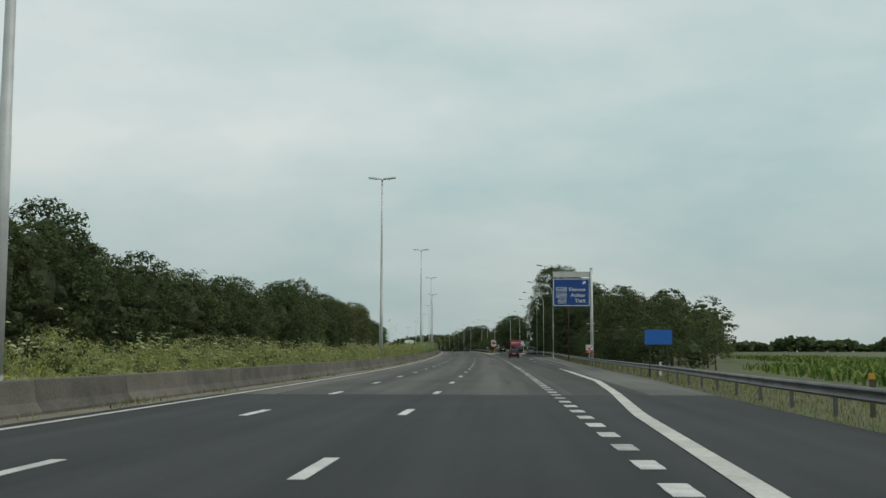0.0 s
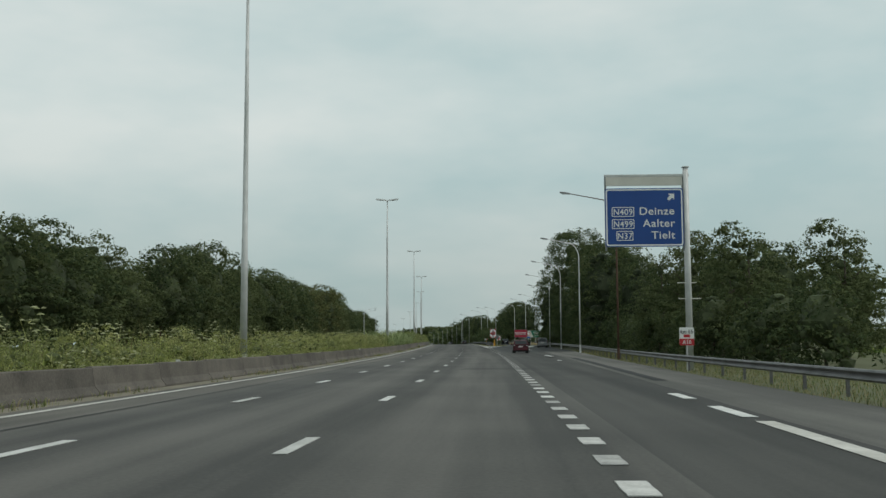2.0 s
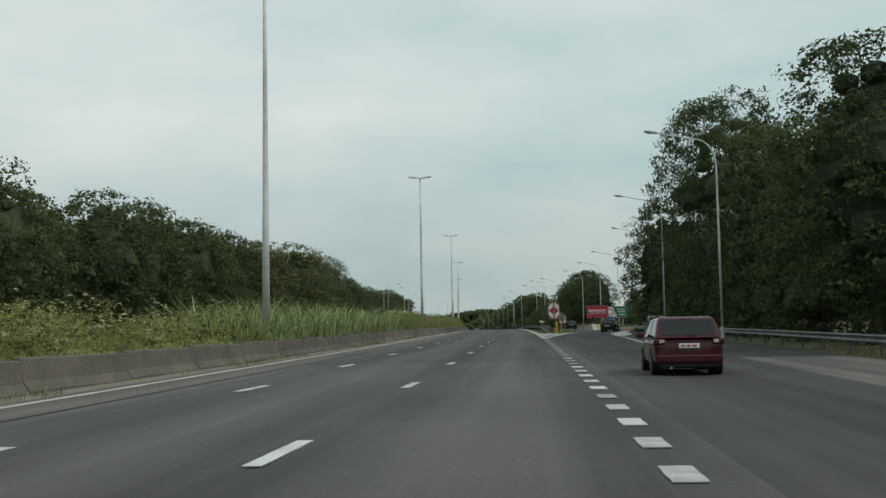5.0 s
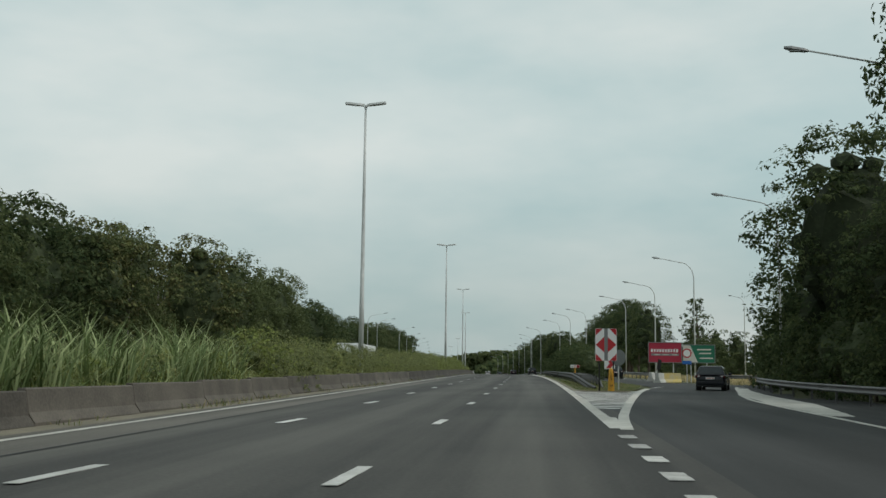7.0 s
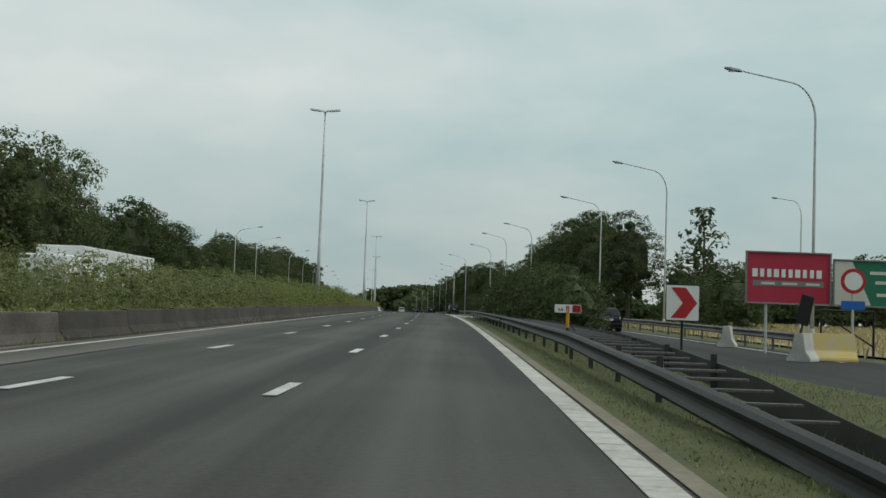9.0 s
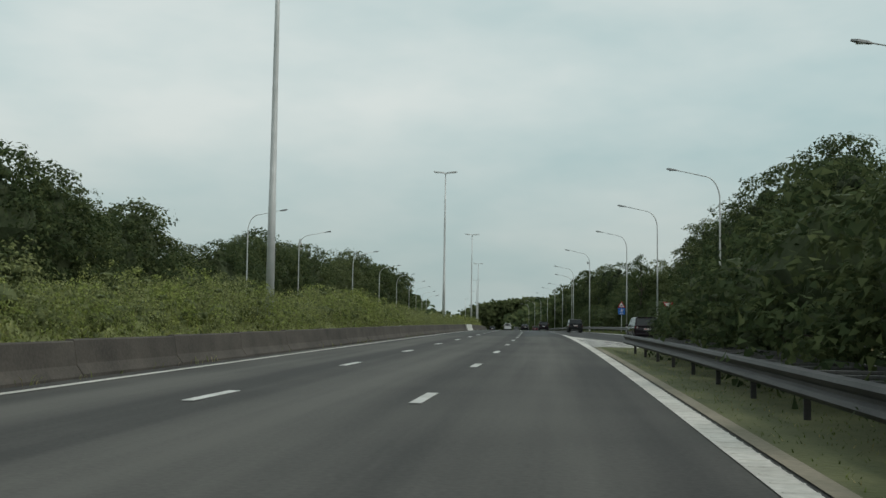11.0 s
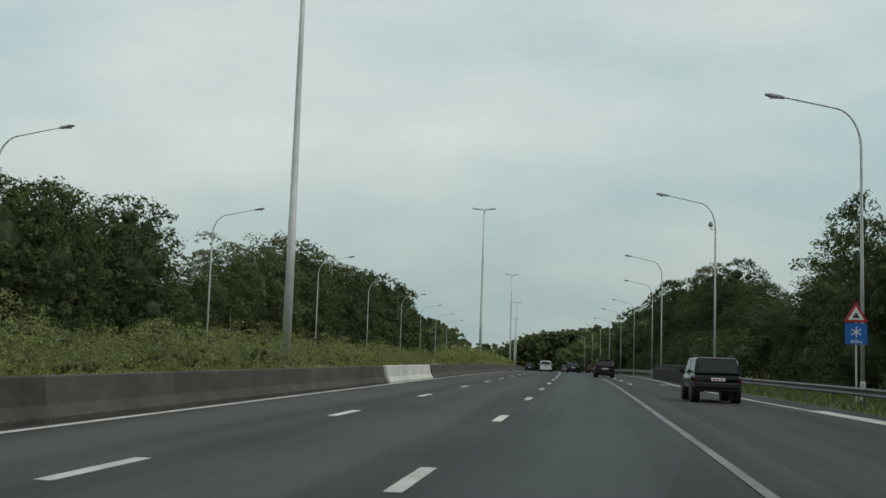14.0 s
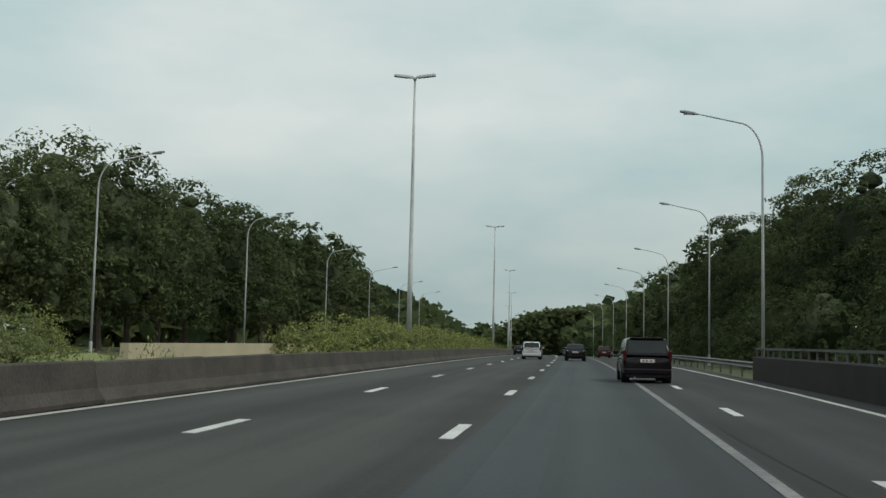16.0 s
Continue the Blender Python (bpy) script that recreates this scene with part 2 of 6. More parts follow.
SIGN_RED = shader("sign_red", (0.46, 0.028, 0.034), 0.45, dark=(0.38, 0.02, 0.028), size=1, fine=15, bump=0)
SIGN_BACK = shader("sign_grey_back", (0.24, 0.25, 0.25), 0.55, 0.4, dark=(0.17, 0.18, 0.18), size=1, fine=15, bump=0)
BANNER_RED = shader("banner_red", (0.42, 0.03, 0.06), 0.55, dark=(0.35, 0.022, 0.05), size=0.6, fine=9, bump=0.1)
BANNER_GREEN = shader("banner_green", (0.02, 0.17, 0.10), 0.55, dark=(0.015, 0.12, 0.075), size=0.6, fine=9, bump=0.1)
BLACK = shader("black_paint", (0.018, 0.018, 0.018), 0.5, size=2, fine=20, bump=0)
YELLOW = shader("yellow_plastic", (0.62, 0.33, 0.03), 0.5, dark=(0.48, 0.24, 0.025), size=2, fine=20, bump=0.05)
YELLOW_PALE = shader("faded_yellow_paint", (0.60, 0.44, 0.09), 0.8, dark=(0.46, 0.42, 0.30), size=2.2, fine=9, bump=0.1)
BARK = shader("bark", (0.13, 0.105, 0.08), 0.95, dark=(0.06, 0.05, 0.04), size=1.5, fine=14, bump=0.5)
BARK_PALE = shader("birch_bark", (0.42, 0.40, 0.36), 0.9, dark=(0.16, 0.14, 0.12), size=1.5, fine=9, bump=0.3)


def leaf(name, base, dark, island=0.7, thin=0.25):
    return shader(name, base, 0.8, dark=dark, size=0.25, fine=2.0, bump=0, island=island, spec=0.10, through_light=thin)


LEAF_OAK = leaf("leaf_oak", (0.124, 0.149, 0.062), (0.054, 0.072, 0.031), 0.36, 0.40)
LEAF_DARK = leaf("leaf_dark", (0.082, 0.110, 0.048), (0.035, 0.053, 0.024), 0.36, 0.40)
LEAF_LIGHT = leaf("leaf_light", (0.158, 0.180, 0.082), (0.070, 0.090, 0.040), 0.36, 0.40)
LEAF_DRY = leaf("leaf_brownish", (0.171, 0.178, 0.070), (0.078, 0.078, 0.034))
# inner crown bodies: shade among the leaves put into the colour, strongest in LEAF_DEEP
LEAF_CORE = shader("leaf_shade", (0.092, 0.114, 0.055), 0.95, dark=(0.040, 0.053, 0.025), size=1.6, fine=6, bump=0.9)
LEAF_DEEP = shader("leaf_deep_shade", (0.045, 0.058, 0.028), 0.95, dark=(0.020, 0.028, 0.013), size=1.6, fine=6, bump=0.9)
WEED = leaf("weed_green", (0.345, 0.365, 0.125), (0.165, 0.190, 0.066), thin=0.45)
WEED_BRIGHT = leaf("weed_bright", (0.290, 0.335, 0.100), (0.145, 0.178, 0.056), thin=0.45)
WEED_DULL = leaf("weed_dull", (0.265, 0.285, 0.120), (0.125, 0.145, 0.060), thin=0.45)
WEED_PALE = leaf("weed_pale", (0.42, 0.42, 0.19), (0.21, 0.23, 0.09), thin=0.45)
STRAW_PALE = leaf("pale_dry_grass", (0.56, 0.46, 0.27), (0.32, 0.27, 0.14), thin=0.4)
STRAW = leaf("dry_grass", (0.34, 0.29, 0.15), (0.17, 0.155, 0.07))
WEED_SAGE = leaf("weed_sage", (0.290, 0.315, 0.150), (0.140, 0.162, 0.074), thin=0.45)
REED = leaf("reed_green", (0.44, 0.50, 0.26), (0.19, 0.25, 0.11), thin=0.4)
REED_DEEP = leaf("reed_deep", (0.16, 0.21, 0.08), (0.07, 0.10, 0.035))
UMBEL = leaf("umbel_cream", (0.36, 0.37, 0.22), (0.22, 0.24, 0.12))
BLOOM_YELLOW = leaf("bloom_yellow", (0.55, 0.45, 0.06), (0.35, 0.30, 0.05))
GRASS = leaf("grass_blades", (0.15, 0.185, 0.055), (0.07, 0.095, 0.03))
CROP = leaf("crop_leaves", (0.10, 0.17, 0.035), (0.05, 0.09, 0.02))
# shrub bodies: the dimness between their leaves is put into this colour
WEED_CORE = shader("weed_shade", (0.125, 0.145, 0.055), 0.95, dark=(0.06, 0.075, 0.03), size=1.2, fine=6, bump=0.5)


# ---- mesh helpers ----
def mesh_of(name, verts, faces, mats, index=None, uvs=None, smooth=False):
    me = bpy.data.meshes.new(name)
    me.from_pydata(verts, [], faces)
    for m in (mats if isinstance(mats, (list, tuple)) else [mats]):
        me.materials.append(m)
    if index is not None:
        me.polygons.foreach_set("material_index", np.asarray(index, dtype=np.int32))
    if uvs is not None:
        lay = me.uv_layers.new(name="UVMap")
        vi = np.empty(len(me.loops), dtype=np.int32)
        me.loops.foreach_get("vertex_index", vi)
        lay.data.foreach_set("uv", np.asarray(uvs, dtype=np.float32)[vi].ravel())
    if smooth:
        me.polygons.foreach_set("use_smooth", np.ones(len(me.polygons), dtype=bool))
    me.update()
    return me


def part(name, bm, material, parent=None, label="", smooth=False):
    me = bpy.data.meshes.new(name)
    bm.normal_update()
    bm.to_mesh(me)
    bm.free()
    me.materials.append(material)
    if smooth:
        me.polygons.foreach_set("use_smooth", np.ones(len(me.polygons), dtype=bool))
    ob = new(name, me)
    if parent is not None:
        ob.parent = parent
    if label:
        tagged(ob, label)
    return ob


def piece(name, me, parent, m=None):
    ob = new(name, me)
    ob.parent = parent
    if m is not None:
        ob.matrix_basis = m
    return ob


def boxes(*specs, bevel=0.0):
    """Boxes (cx, cy, cz, sx, sy, sz) in one bmesh."""
    bm = bmesh.new()
    for cx, cy, cz, sx, sy, sz in specs:
        bmesh.ops.create_cube(bm, size=1, matrix=Matrix.LocRotScale((cx, cy, cz), None, (sx, sy, sz)))
    if bevel:
        bmesh.ops.bevel(bm, geom=list(bm.edges), offset=bevel, segments=2, affect="EDGES", profile=0.5)
    return bm


def tube(points, radii, sides=10, bm=None, cap=True):
    """A round tube through the points."""
    bm = bm or bmesh.new()
    pts = [Vector(p) for p in points]
    rings = []
    for i, p in enumerate(pts):
        d = (pts[min(i + 1, len(pts) - 1)] - pts[max(i - 1, 0)]).normalized()
        u = d.cross(Vector((0.31, 0.95, 0.02))).normalized() if abs(d.y) < 0.9 else d.cross(Vector((1, 0, 0.1))).normalized()
        v = d.cross(u)
        r = radii[i] if isinstance(radii, (list, tuple)) else radii
        rings.append([bm.verts.new(p + (u * math.cos(a) + v * math.sin(a)) * r) for a in (2 * math.pi * k / sides for k in range(sides))])
    for a, b in zip(rings, rings[1:]):
        for k in range(sides):
            bm.faces.new((a[k], a[(k + 1) % sides], b[(k + 1) % sides], b[k]))
    if cap:
        bm.faces.new(rings[0][::-1])
        bm.faces.new(rings[-1])
    return bm


def plate(corners, thick):
    """A flat plate in the local xz plane: corners (x, z), thickness along y."""
    bm = bmesh.new()
    front = [bm.verts.new((x, 0, z)) for x, z in corners]
    back = [bm.verts.new((x, thick, z)) for x, z in corners]
    bm.faces.new(front)
    bm.faces.new(back[::-1])
    n = len(corners)
    for i in range(n):
        bm.faces.new((front[(i + 1) % n], front[i], back[i], back[(i + 1) % n]))
    bmesh.ops.recalc_face_normals(bm, faces=list(bm.faces))
    return bm


def disc(r, n=32, cx=0, cz=0):
    return [(cx + r * math.cos(2 * math.pi * k / n), cz + r * math.sin(2 * math.pi * k / n)) for k in range(n)]


def round_rect(x0, z0, x1, z1, r, n=5):
    out = []
    for cx, cz, a0 in ((x1 - r, z1 - r, 0), (x0 + r, z1 - r, 90), (x0 + r, z0 + r, 180), (x1 - r, z0 + r, 270)):
        out += [(cx + r * math.cos(radians(a0 + 90 * k / n)), cz + r * math.sin(radians(a0 + 90 * k / n))) for k in range(n + 1)]
    return out


def thing(name, label, category, m, group="", kind=""):
    ob = tagged(new(name), label, category, group, kind)
    ob.matrix_basis = m
    return ob


def words(text, size, material, parent, x, y, z, name="lettering", align="LEFT", squeeze=1.0, turn=0):
    """Flat lettering facing -y at local (x, y, z)."""
    cu = bpy.data.curves.new("text", "FONT")
    cu.body, cu.size, cu.extrude, cu.align_x = text, size, 0.004, align
    cu.space_character, cu.offset = 1.08, size * 0.008
    tmp = bpy.data.objects.new("text", cu)
    scene.collection.objects.link(tmp)
    bpy.context.view_layer.update()
    me = bpy.data.meshes.new_from_object(tmp.evaluated_get(bpy.context.evaluated_depsgraph_get()))
    bpy.data.objects.remove(tmp)
    me.materials.clear()
    me.materials.append(material)
    ob = new(name, me)
    ob.parent = parent
    ob.matrix_basis = Matrix.LocRotScale((x, y, z), Euler((radians(90), radians(turn), 0)), (squeeze, 1, 1))
    return ob


def strip(name, left, right, material, z=0.0, step=2.0, kind="structure", label="", parent=None, cols=1, crown=0.0):
    """A ribbon on the road between two lines, each a list of (s, o)."""
    ls, lo = zip(*left)
    rs, ro = zip(*right)
    s0, s1 = ls[0], ls[-1]
    n = max(2, int(math.ceil((s1 - s0) / step)) + 1)
    v, uv, f = [], [], []
    for s in np.linspace(s0, s1, n):
        a, b = float(np.interp(s, ls, lo)), float(np.interp(s, rs, ro))
        for k in range(cols + 1):
            o = a + (b - a) * k / cols
            v.append(place(s, o, z))
            uv.append((o, s))
    w = cols + 1
    for i in range(n - 1):
        for k in range(cols):
            f.append((i * w + k, i * w + k + 1, (i + 1) * w + k + 1, (i + 1) * w + k))
    ob = new(name, mesh_of(name, v, f, material, uvs=uv))
    if parent is not None:
        ob.parent = parent
    return tagged(ob, label, "", "", kind if parent is None else "")


def sweep(name, line, profile, material, parent=None, step=2.0, closed=True, zoff=0.0, dip=None):
    """A profile of (across, up) points swept along a line of (s, o)."""
    ls, lo = zip(*line)
    n = max(2, int(math.ceil(abs(ls[-1] - ls[0]) / step)) + 1)
    v, f = [], []
    k = len(profile)
    for s in np.linspace(ls[0], ls[-1], n):
        o = float(np.interp(s, ls, lo)) if ls[-1] > ls[0] else float(np.interp(-s, [-q for q in ls], lo))
        low = float(np.interp(s, [q[0] for q in dip], [q[1] for q in dip])) if dip else 0.0
        v += [place(s, o + a, b + zoff - low) for a, b in profile]
    for i in range(n - 1):
        for j in range(k if closed else k - 1):
            a, b = i * k + j, i * k + (j + 1) % k
            f.append((a, b, b + k, a + k))
    if closed:
        f.append(tuple(range(k))[::-1])
        f.append(tuple(range((n - 1) * k, n * k)))
    ob = new(name, mesh_of(name, v, f, material))
    if parent is not None:
        ob.parent = parent
    return ob


# ---- ground ----
def ground_z(s, o):
    """Height of the ground against the road surface."""
    if o > 0:
        return -0.06 - 0.9 * min(1, max(0, (o - 17) / 25)) if s < 190 else -0.06
    return -0.06


def ground():
    ss = np.concatenate([np.arange(-600, -100, 50), np.arange(-100, 760, 6), np.arange(760, 4001, 60)])
    oo = [-1500, -700, -350, -180, -100, -60, -40, -30, -20, -14, -11, -8, -5, 0, 5, 7, 9, 11, 13, 15, 17, 20, 25, 32, 42, 60, 90, 140, 220, 400, 800, 1500]
    v, f = [], []
    for s in ss:
        for o in oo:
            v.append(place(s, o, ground_z(s, o) + (0.05 * noise.noise((s * 0.2, o * 0.2, 0)) if abs(o) > 17 else 0)))
    w = len(oo)
    for i in range(len(ss) - 1):
        for k in range(w - 1):
            f.append((i * w + k, i * w + k + 1, (i + 1) * w + k + 1, (i + 1) * w + k))
    tagged(new("ground", mesh_of("ground", v, f, GRASS_SOIL)), "rough grass and bare soil beside the motorway", "ground", "", "structure")


ground()

# ---- carriageway ----
LEFT_EDGE = [(-100, -8.5), (270, -8.5), (305, -7.75), (1300, -7.75)]
RIGHT_EDGE = [(-100, 8.1), (0, 8.75), (30, 9.4), (56, 10.55), (86, 11.2), (118, 11.8), (153, 12.75), (200, 14.45), (240, 15.3), (262, 16.4)]


def cut(line, s0, s1):
    ls, lo = zip(*line)
    return [(s0, float(np.interp(s0, ls, lo)))] + [q for q in line if s0 < q[0] < s1] + [(s1, float(np.interp(s1, ls, lo)))]


road = strip("road", cut(LEFT_EDGE, 36.5, 190), [(36.5, 4.8), (190, 4.8)], ASPHALT, label="worn grey three-lane motorway carriageway", cols=4)
strip("road_middle", cut(LEFT_EDGE, 190, 418), [(190, 4.80), (418, 4.80)], ASPHALT_MID, label="grey asphalt motorway lanes past the exit", cols=4)
strip("road_new_surface", cut(LEFT_EDGE, -100, 36.5), cut(RIGHT_EDGE, -100, 36.5), ASPHALT_NEW, label="newly laid black asphalt lanes", cols=4)
strip("road_far", cut(LEFT_EDGE, 418, 945), [(418, 4.80), (945, 4.80)], ASPHALT_LATE, label="dark asphalt motorway lanes", cols=4)
strip("exit_lane", [(36.5, 4.80), (186, 4.80)], [(36.5, 7.44), (80, 8.02), (150, 9.27), (186, 10.07)], ASPHALT_EXIT, label="worn asphalt exit lane", cols=2)
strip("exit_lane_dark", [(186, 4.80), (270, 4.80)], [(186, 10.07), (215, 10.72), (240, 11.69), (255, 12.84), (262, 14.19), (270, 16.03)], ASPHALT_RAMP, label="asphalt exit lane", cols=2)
strip("hard_shoulder", [(36.5, 7.44), (80, 8.02), (150, 9.27), (190, 10.16)], cut(RIGHT_EDGE, 36.5, 190), ASPHALT_GREY, label="pale grey hard shoulder", cols=2)
strip("hard_shoulder_dark", [(190, 10.16), (215, 10.72), (240, 11.69), (255, 12.84), (262, 14.19)], cut(RIGHT_EDGE, 190, 262), ASPHALT_RAMP, label="dark asphalt shoulder with tree shade in its colour", cols=2)


def ribbon(name, centre, widths, material, z, label, kind="structure"):
    """A road along a free line of (s, o), with half widths."""
    pts = [place(s, o, z) for s, o in centre]
    v, f, uv, run = [], [], [], 0.0
    for i, p in enumerate(pts):
        d = (pts[min(i + 1, len(pts) - 1)] - pts[max(i - 1, 0)]).normalized()
        side = Vector((d.y, -d.x, 0)).normalized() * widths[i]
        run += (p - pts[i - 1]).length if i else 0
        v += [p - side, p + side]
        uv += [(0, run), (2 * widths[i], run)]
    for i in range(len(pts) - 1):
        f.append((2 * i, 2 * i + 1, 2 * i + 3, 2 * i + 2))
    return tagged(new(name, mesh_of(name, v, f, material, uvs=uv)), label, "", "", kind)


ribbon("exit_ramp", [(258, 9.37), (266, 10.5), (274, 12.1), (282, 14.2), (288, 15.6), (293.5, 18.2), (296.2, 23), (297, 32), (297, 58.01), (297, 106.25)],
       [3.4, 3.5, 3.7, 3.7, 3.5, 3.3, 3.2, 3.2, 3.3, 3.3], ASPHALT_RAMP, 0.006, "asphalt exit ramp that bends away")
strip("entry_ramp", [(286, 10.33), (300, 9.37), (330, 8.69), (372, 7.7), (382, 7.1), (385, 4.80), (640, 4.80)],
      [(286, 18.44), (300, 15.93), (330, 14.77), (372, 13.5), (400, 12.4), (440, 11.88), (470, 10.4), (500, 9.4), (520, 9.2), (640, 9.2)], ASPHALT_RAMP, 0.003,
      label="asphalt entry ramp joining the motorway", cols=2)
strip("junction_asphalt", [(270, 8.0), (277, 9.3), (283, 10.1), (288, 10.3), (300, 9.4)], [(270, 12.5), (283, 17.0), (291, 18.5), (300, 15.9)], ASPHALT_RAMP, 0.001, label="asphalt between the exit and entry ramps", cols=2)
strip("far_carriageway", [(-100, -29), (900, -29)], [(-100, -14.6), (900, -14.6)], ASPHALT_GREY, -0.02, 4, label="opposite carriageway behind the planted median", cols=2)
strip("verge_left", [(-100, -8.9), (262, -8.9), (300, -8.2)], [(-100, -7.55), (262, -7.55), (300, -7.5)], DIRT, 0.008, label="dusty gutter strip along the median barrier")


# ---- road markings ----
def line_mark(name, line, width, label, paint=PAINT_LINE):
    return strip(name, [(s, o - width / 2) for s, o in line], [(s, o + width / 2) for s, o in line], paint, 0.012, 2.0, label=label)


line_mark("edge_line", [(-100, -7.0), (940, -7.0)], 0.22, "white painted edge line beside the median")
dash_me = {}


def mark_mesh(length, width):
    key = (length, width)
    if key not in dash_me:
        r = random.Random(int(length * 100 + width * 10))
        n = 6
        v = []
        for i in range(n + 1):
            y = -length / 2 + length * i / n
            v += [(-width / 2 + r.uniform(-0.008, 0.008), y, 0), (width / 2 + r.uniform(-0.008, 0.008), y, 0)]
        k = len(v)
        v += [(x, y, -0.01) for x, y, _ in v]
        f = [(2 * i, 2 * i + 1, 2 * i + 3, 2 * i + 2) for i in range(n)]
        rim = [2 * i for i in range(n + 1)][::-1] + [2 * i + 1 for i in range(n + 1)]
        f += [(a, b, b + k, a + k) for a, b in zip(rim, rim[1:] + rim[:1])]
        dash_me[key] = mesh_of("mark", v, f, PAINT)
    return dash_me[key]


def mark(name, s, o, length, width, parent, turn=0.0):
    return piece(name, mark_mesh(length, width), parent, spot(s, o, 0.014, turn))


markings = tagged(new("lane_markings"), "white dashed lane markings on the asphalt", "road marking", "", "structure")
for k in range(-4, 72):
    mark("lane_dash", 13.12 + 12.5 * k, 0.0, 2.5, 0.21, markings)
    mark("lane_dash", 12.67 + 12.5 * k, -3.6, 2.5, 0.21, markings)
for k in range(-8, 94):
    mark("block_mark", 1.24 + 2.5 * k, 4.17, 1.08, 0.33, markings)
mark_mesh(1.08, 0.33).materials[0] = PAINT_BLOCK
# wide line along the exit lane, then long worn dashes
line_mark("exit_line", [(-100, 4.5), (0, 4.5), (11, 5.0), (25, 5.52), (38.6, 6.42), (54, 7.25), (80, 7.6)], 0.34, "wide white line beside the exit lane")
for s, o, ln in ((82.8, 7.62, 3.6), (89, 7.7, 3.0), (139.5, 7.97, 2.4), (162.9, 8.47, 24.0)):
    mark("shoulder_dash", s, o, ln, 0.3, markings, -1.2)
line_mark("ramp_line", [(205, 9.4), (220, 9.86), (235, 10.5), (250, 11.0), (258, 11.45), (266, 12.55), (274, 14.0), (282, 15.4), (287, 16.4), (291.2, 18.3), (293.4, 21.6), (294.2, 26), (294.3, 32), (294.3, 58)], 0.22, "white line on the outer side of the ramp")
strip("ramp_hatch", [(244, 10.9), (254, 11.3), (262, 12.1), (268, 12.95), (276, 14.4), (283, 15.7)], [(244, 11.6), (254, 13.1), (262, 13.6), (268, 14.1), (276, 15.1), (283, 16.3)], PAINT_LINE, 0.013, 1.0, label="white painted area beside the ramp")
# nose of the exit
line_mark("nose_line_left", [(236.5, 4.17), (246, 4.17), (276, 4.22), (300, 4.22), (386, 4.15), (424, 4.1), (433, 4.06)], 0.34, "white edge line on the nearer side of the nose")
strip("nose_line_right", [(236, 4.2), (239.4, 4.42), (242.4, 4.64), (248.6, 5.25), (256, 6.06), (264.6, 7.08), (270.6, 7.86), (277.5, 9.0), (279, 9.25)],
      [(236, 4.5), (239.4, 4.71), (242.4, 4.93), (248.6, 5.56), (256, 6.39), (264.6, 7.43), (270.6, 8.22), (277.5, 9.35), (279, 9.6)], PAINT_LINE, 0.014, 1.0, label="white line along the exit ramp")


rib_v, rib_f = [], []
for k in range(290):
    s, b = 240 + 0.5 * k, len(rib_v)
    for da, h in ((-0.03, 0.013), (-0.015, 0.021), (0.015, 0.021), (0.03, 0.013)):
        rib_v += [place(s + da, 4.06, h), place(s + da, 4.36, h)]
    rib_f += [(b + 2 * q, b + 2 * q + 1, b + 2 * q + 3, b + 2 * q + 2) for q in range(3)]
tagged(new("line_ribs", mesh_of("line_ribs", rib_v, rib_f, PAINT_LINE)), "raised ribs across the white edge line", "road marking", "", "stuff")
ribbon("ramp_far_line", [(297.6, 13.6), (298.6, 16.0), (299.4, 22.0), (299.6, 40.0)], [0.11] * 4, PAINT_LINE, 0.014, "white edge line across the end of the ramp")
for s, o in ((280.9, 9.95), (282.9, 10.45), (284.8, 10.95)):
    mark("nose_dash", s, o, 0.9, 0.3, markings, -18)


hatch_rng = random.Random(14)


def chevron(s, a, b, back, w, parent, bend=0.5):
    """One hatching bar: bent, from line a to line b."""
    n, v, f = 8, [], []
    for i in range(n + 1):
        u = i / n
        near = s - back * (u / bend if u < bend else (1 - u) / (1 - bend))
        o = a + (b - a) * u
        v += [place(near + hatch_rng.uniform(-0.045, 0.045), o, 0.013), place(near + w + hatch_rng.uniform(-0.045, 0.045), o, 0.013)]
        if i:
            f.append((2 * i - 2, 2 * i, 2 * i + 1, 2 * i - 1))
    piece("hatch_bar", mesh_of("hatch_bar", v, f, PAINT_HATCH), parent)


for k in range(17):
    s = 247.5 + k * 1.45
    a, b = 4.34, float(np.interp(s, [240.8, 247.3, 254, 258.6, 270.6], [4.35, 5.1, 6.05, 6.5, 7.95]))
    chevron(s, a, b, 0.45 * (b - a) * 0.5, 0.62, markings)
strip("nose_tip", [(236.5, 4.3), (241.5, 4.3)], [(236.5, 4.40), (241.5, 4.5)], PAINT_LINE, 0.0125, 1.0, label="white painted tip of the nose")
for k in range(16):
    s = 386.0 + k * 1.55
    b = float(np.interp(s, [384, 395, 404, 409, 413], [7.3, 6.95, 5.95, 5.4, 4.95]))
    chevron(s, 4.28, b, 0.62 * (b - 4.28), 0.62, markings, 0.7)
strip("entry_line_left", [(384, 7.15), (395, 6.8), (404, 5.8), (409, 5.25), (413, 4.78), (420, 4.2), (428, 4.02)], [(384, 7.45), (395, 7.1), (404, 6.1), (409, 5.55), (413, 5.06), (420, 4.42), (428, 4.14)], PAINT_LINE, 0.014, 1.0, label="white line along the entry ramp")
strip("entry_tip", [(409.5, 4.25), (420, 4.18)], [(409.5, 5.3), (420, 4.3)], PAINT_LINE, 0.0125, 1.0, label="white painted tip where the ramp joins")
line_mark("join_line", [(433, 4.02), (455, 3.88), (470, 3.85), (700, 3.85)], 0.16, "worn thin line between the lanes", PAINT_WORN)
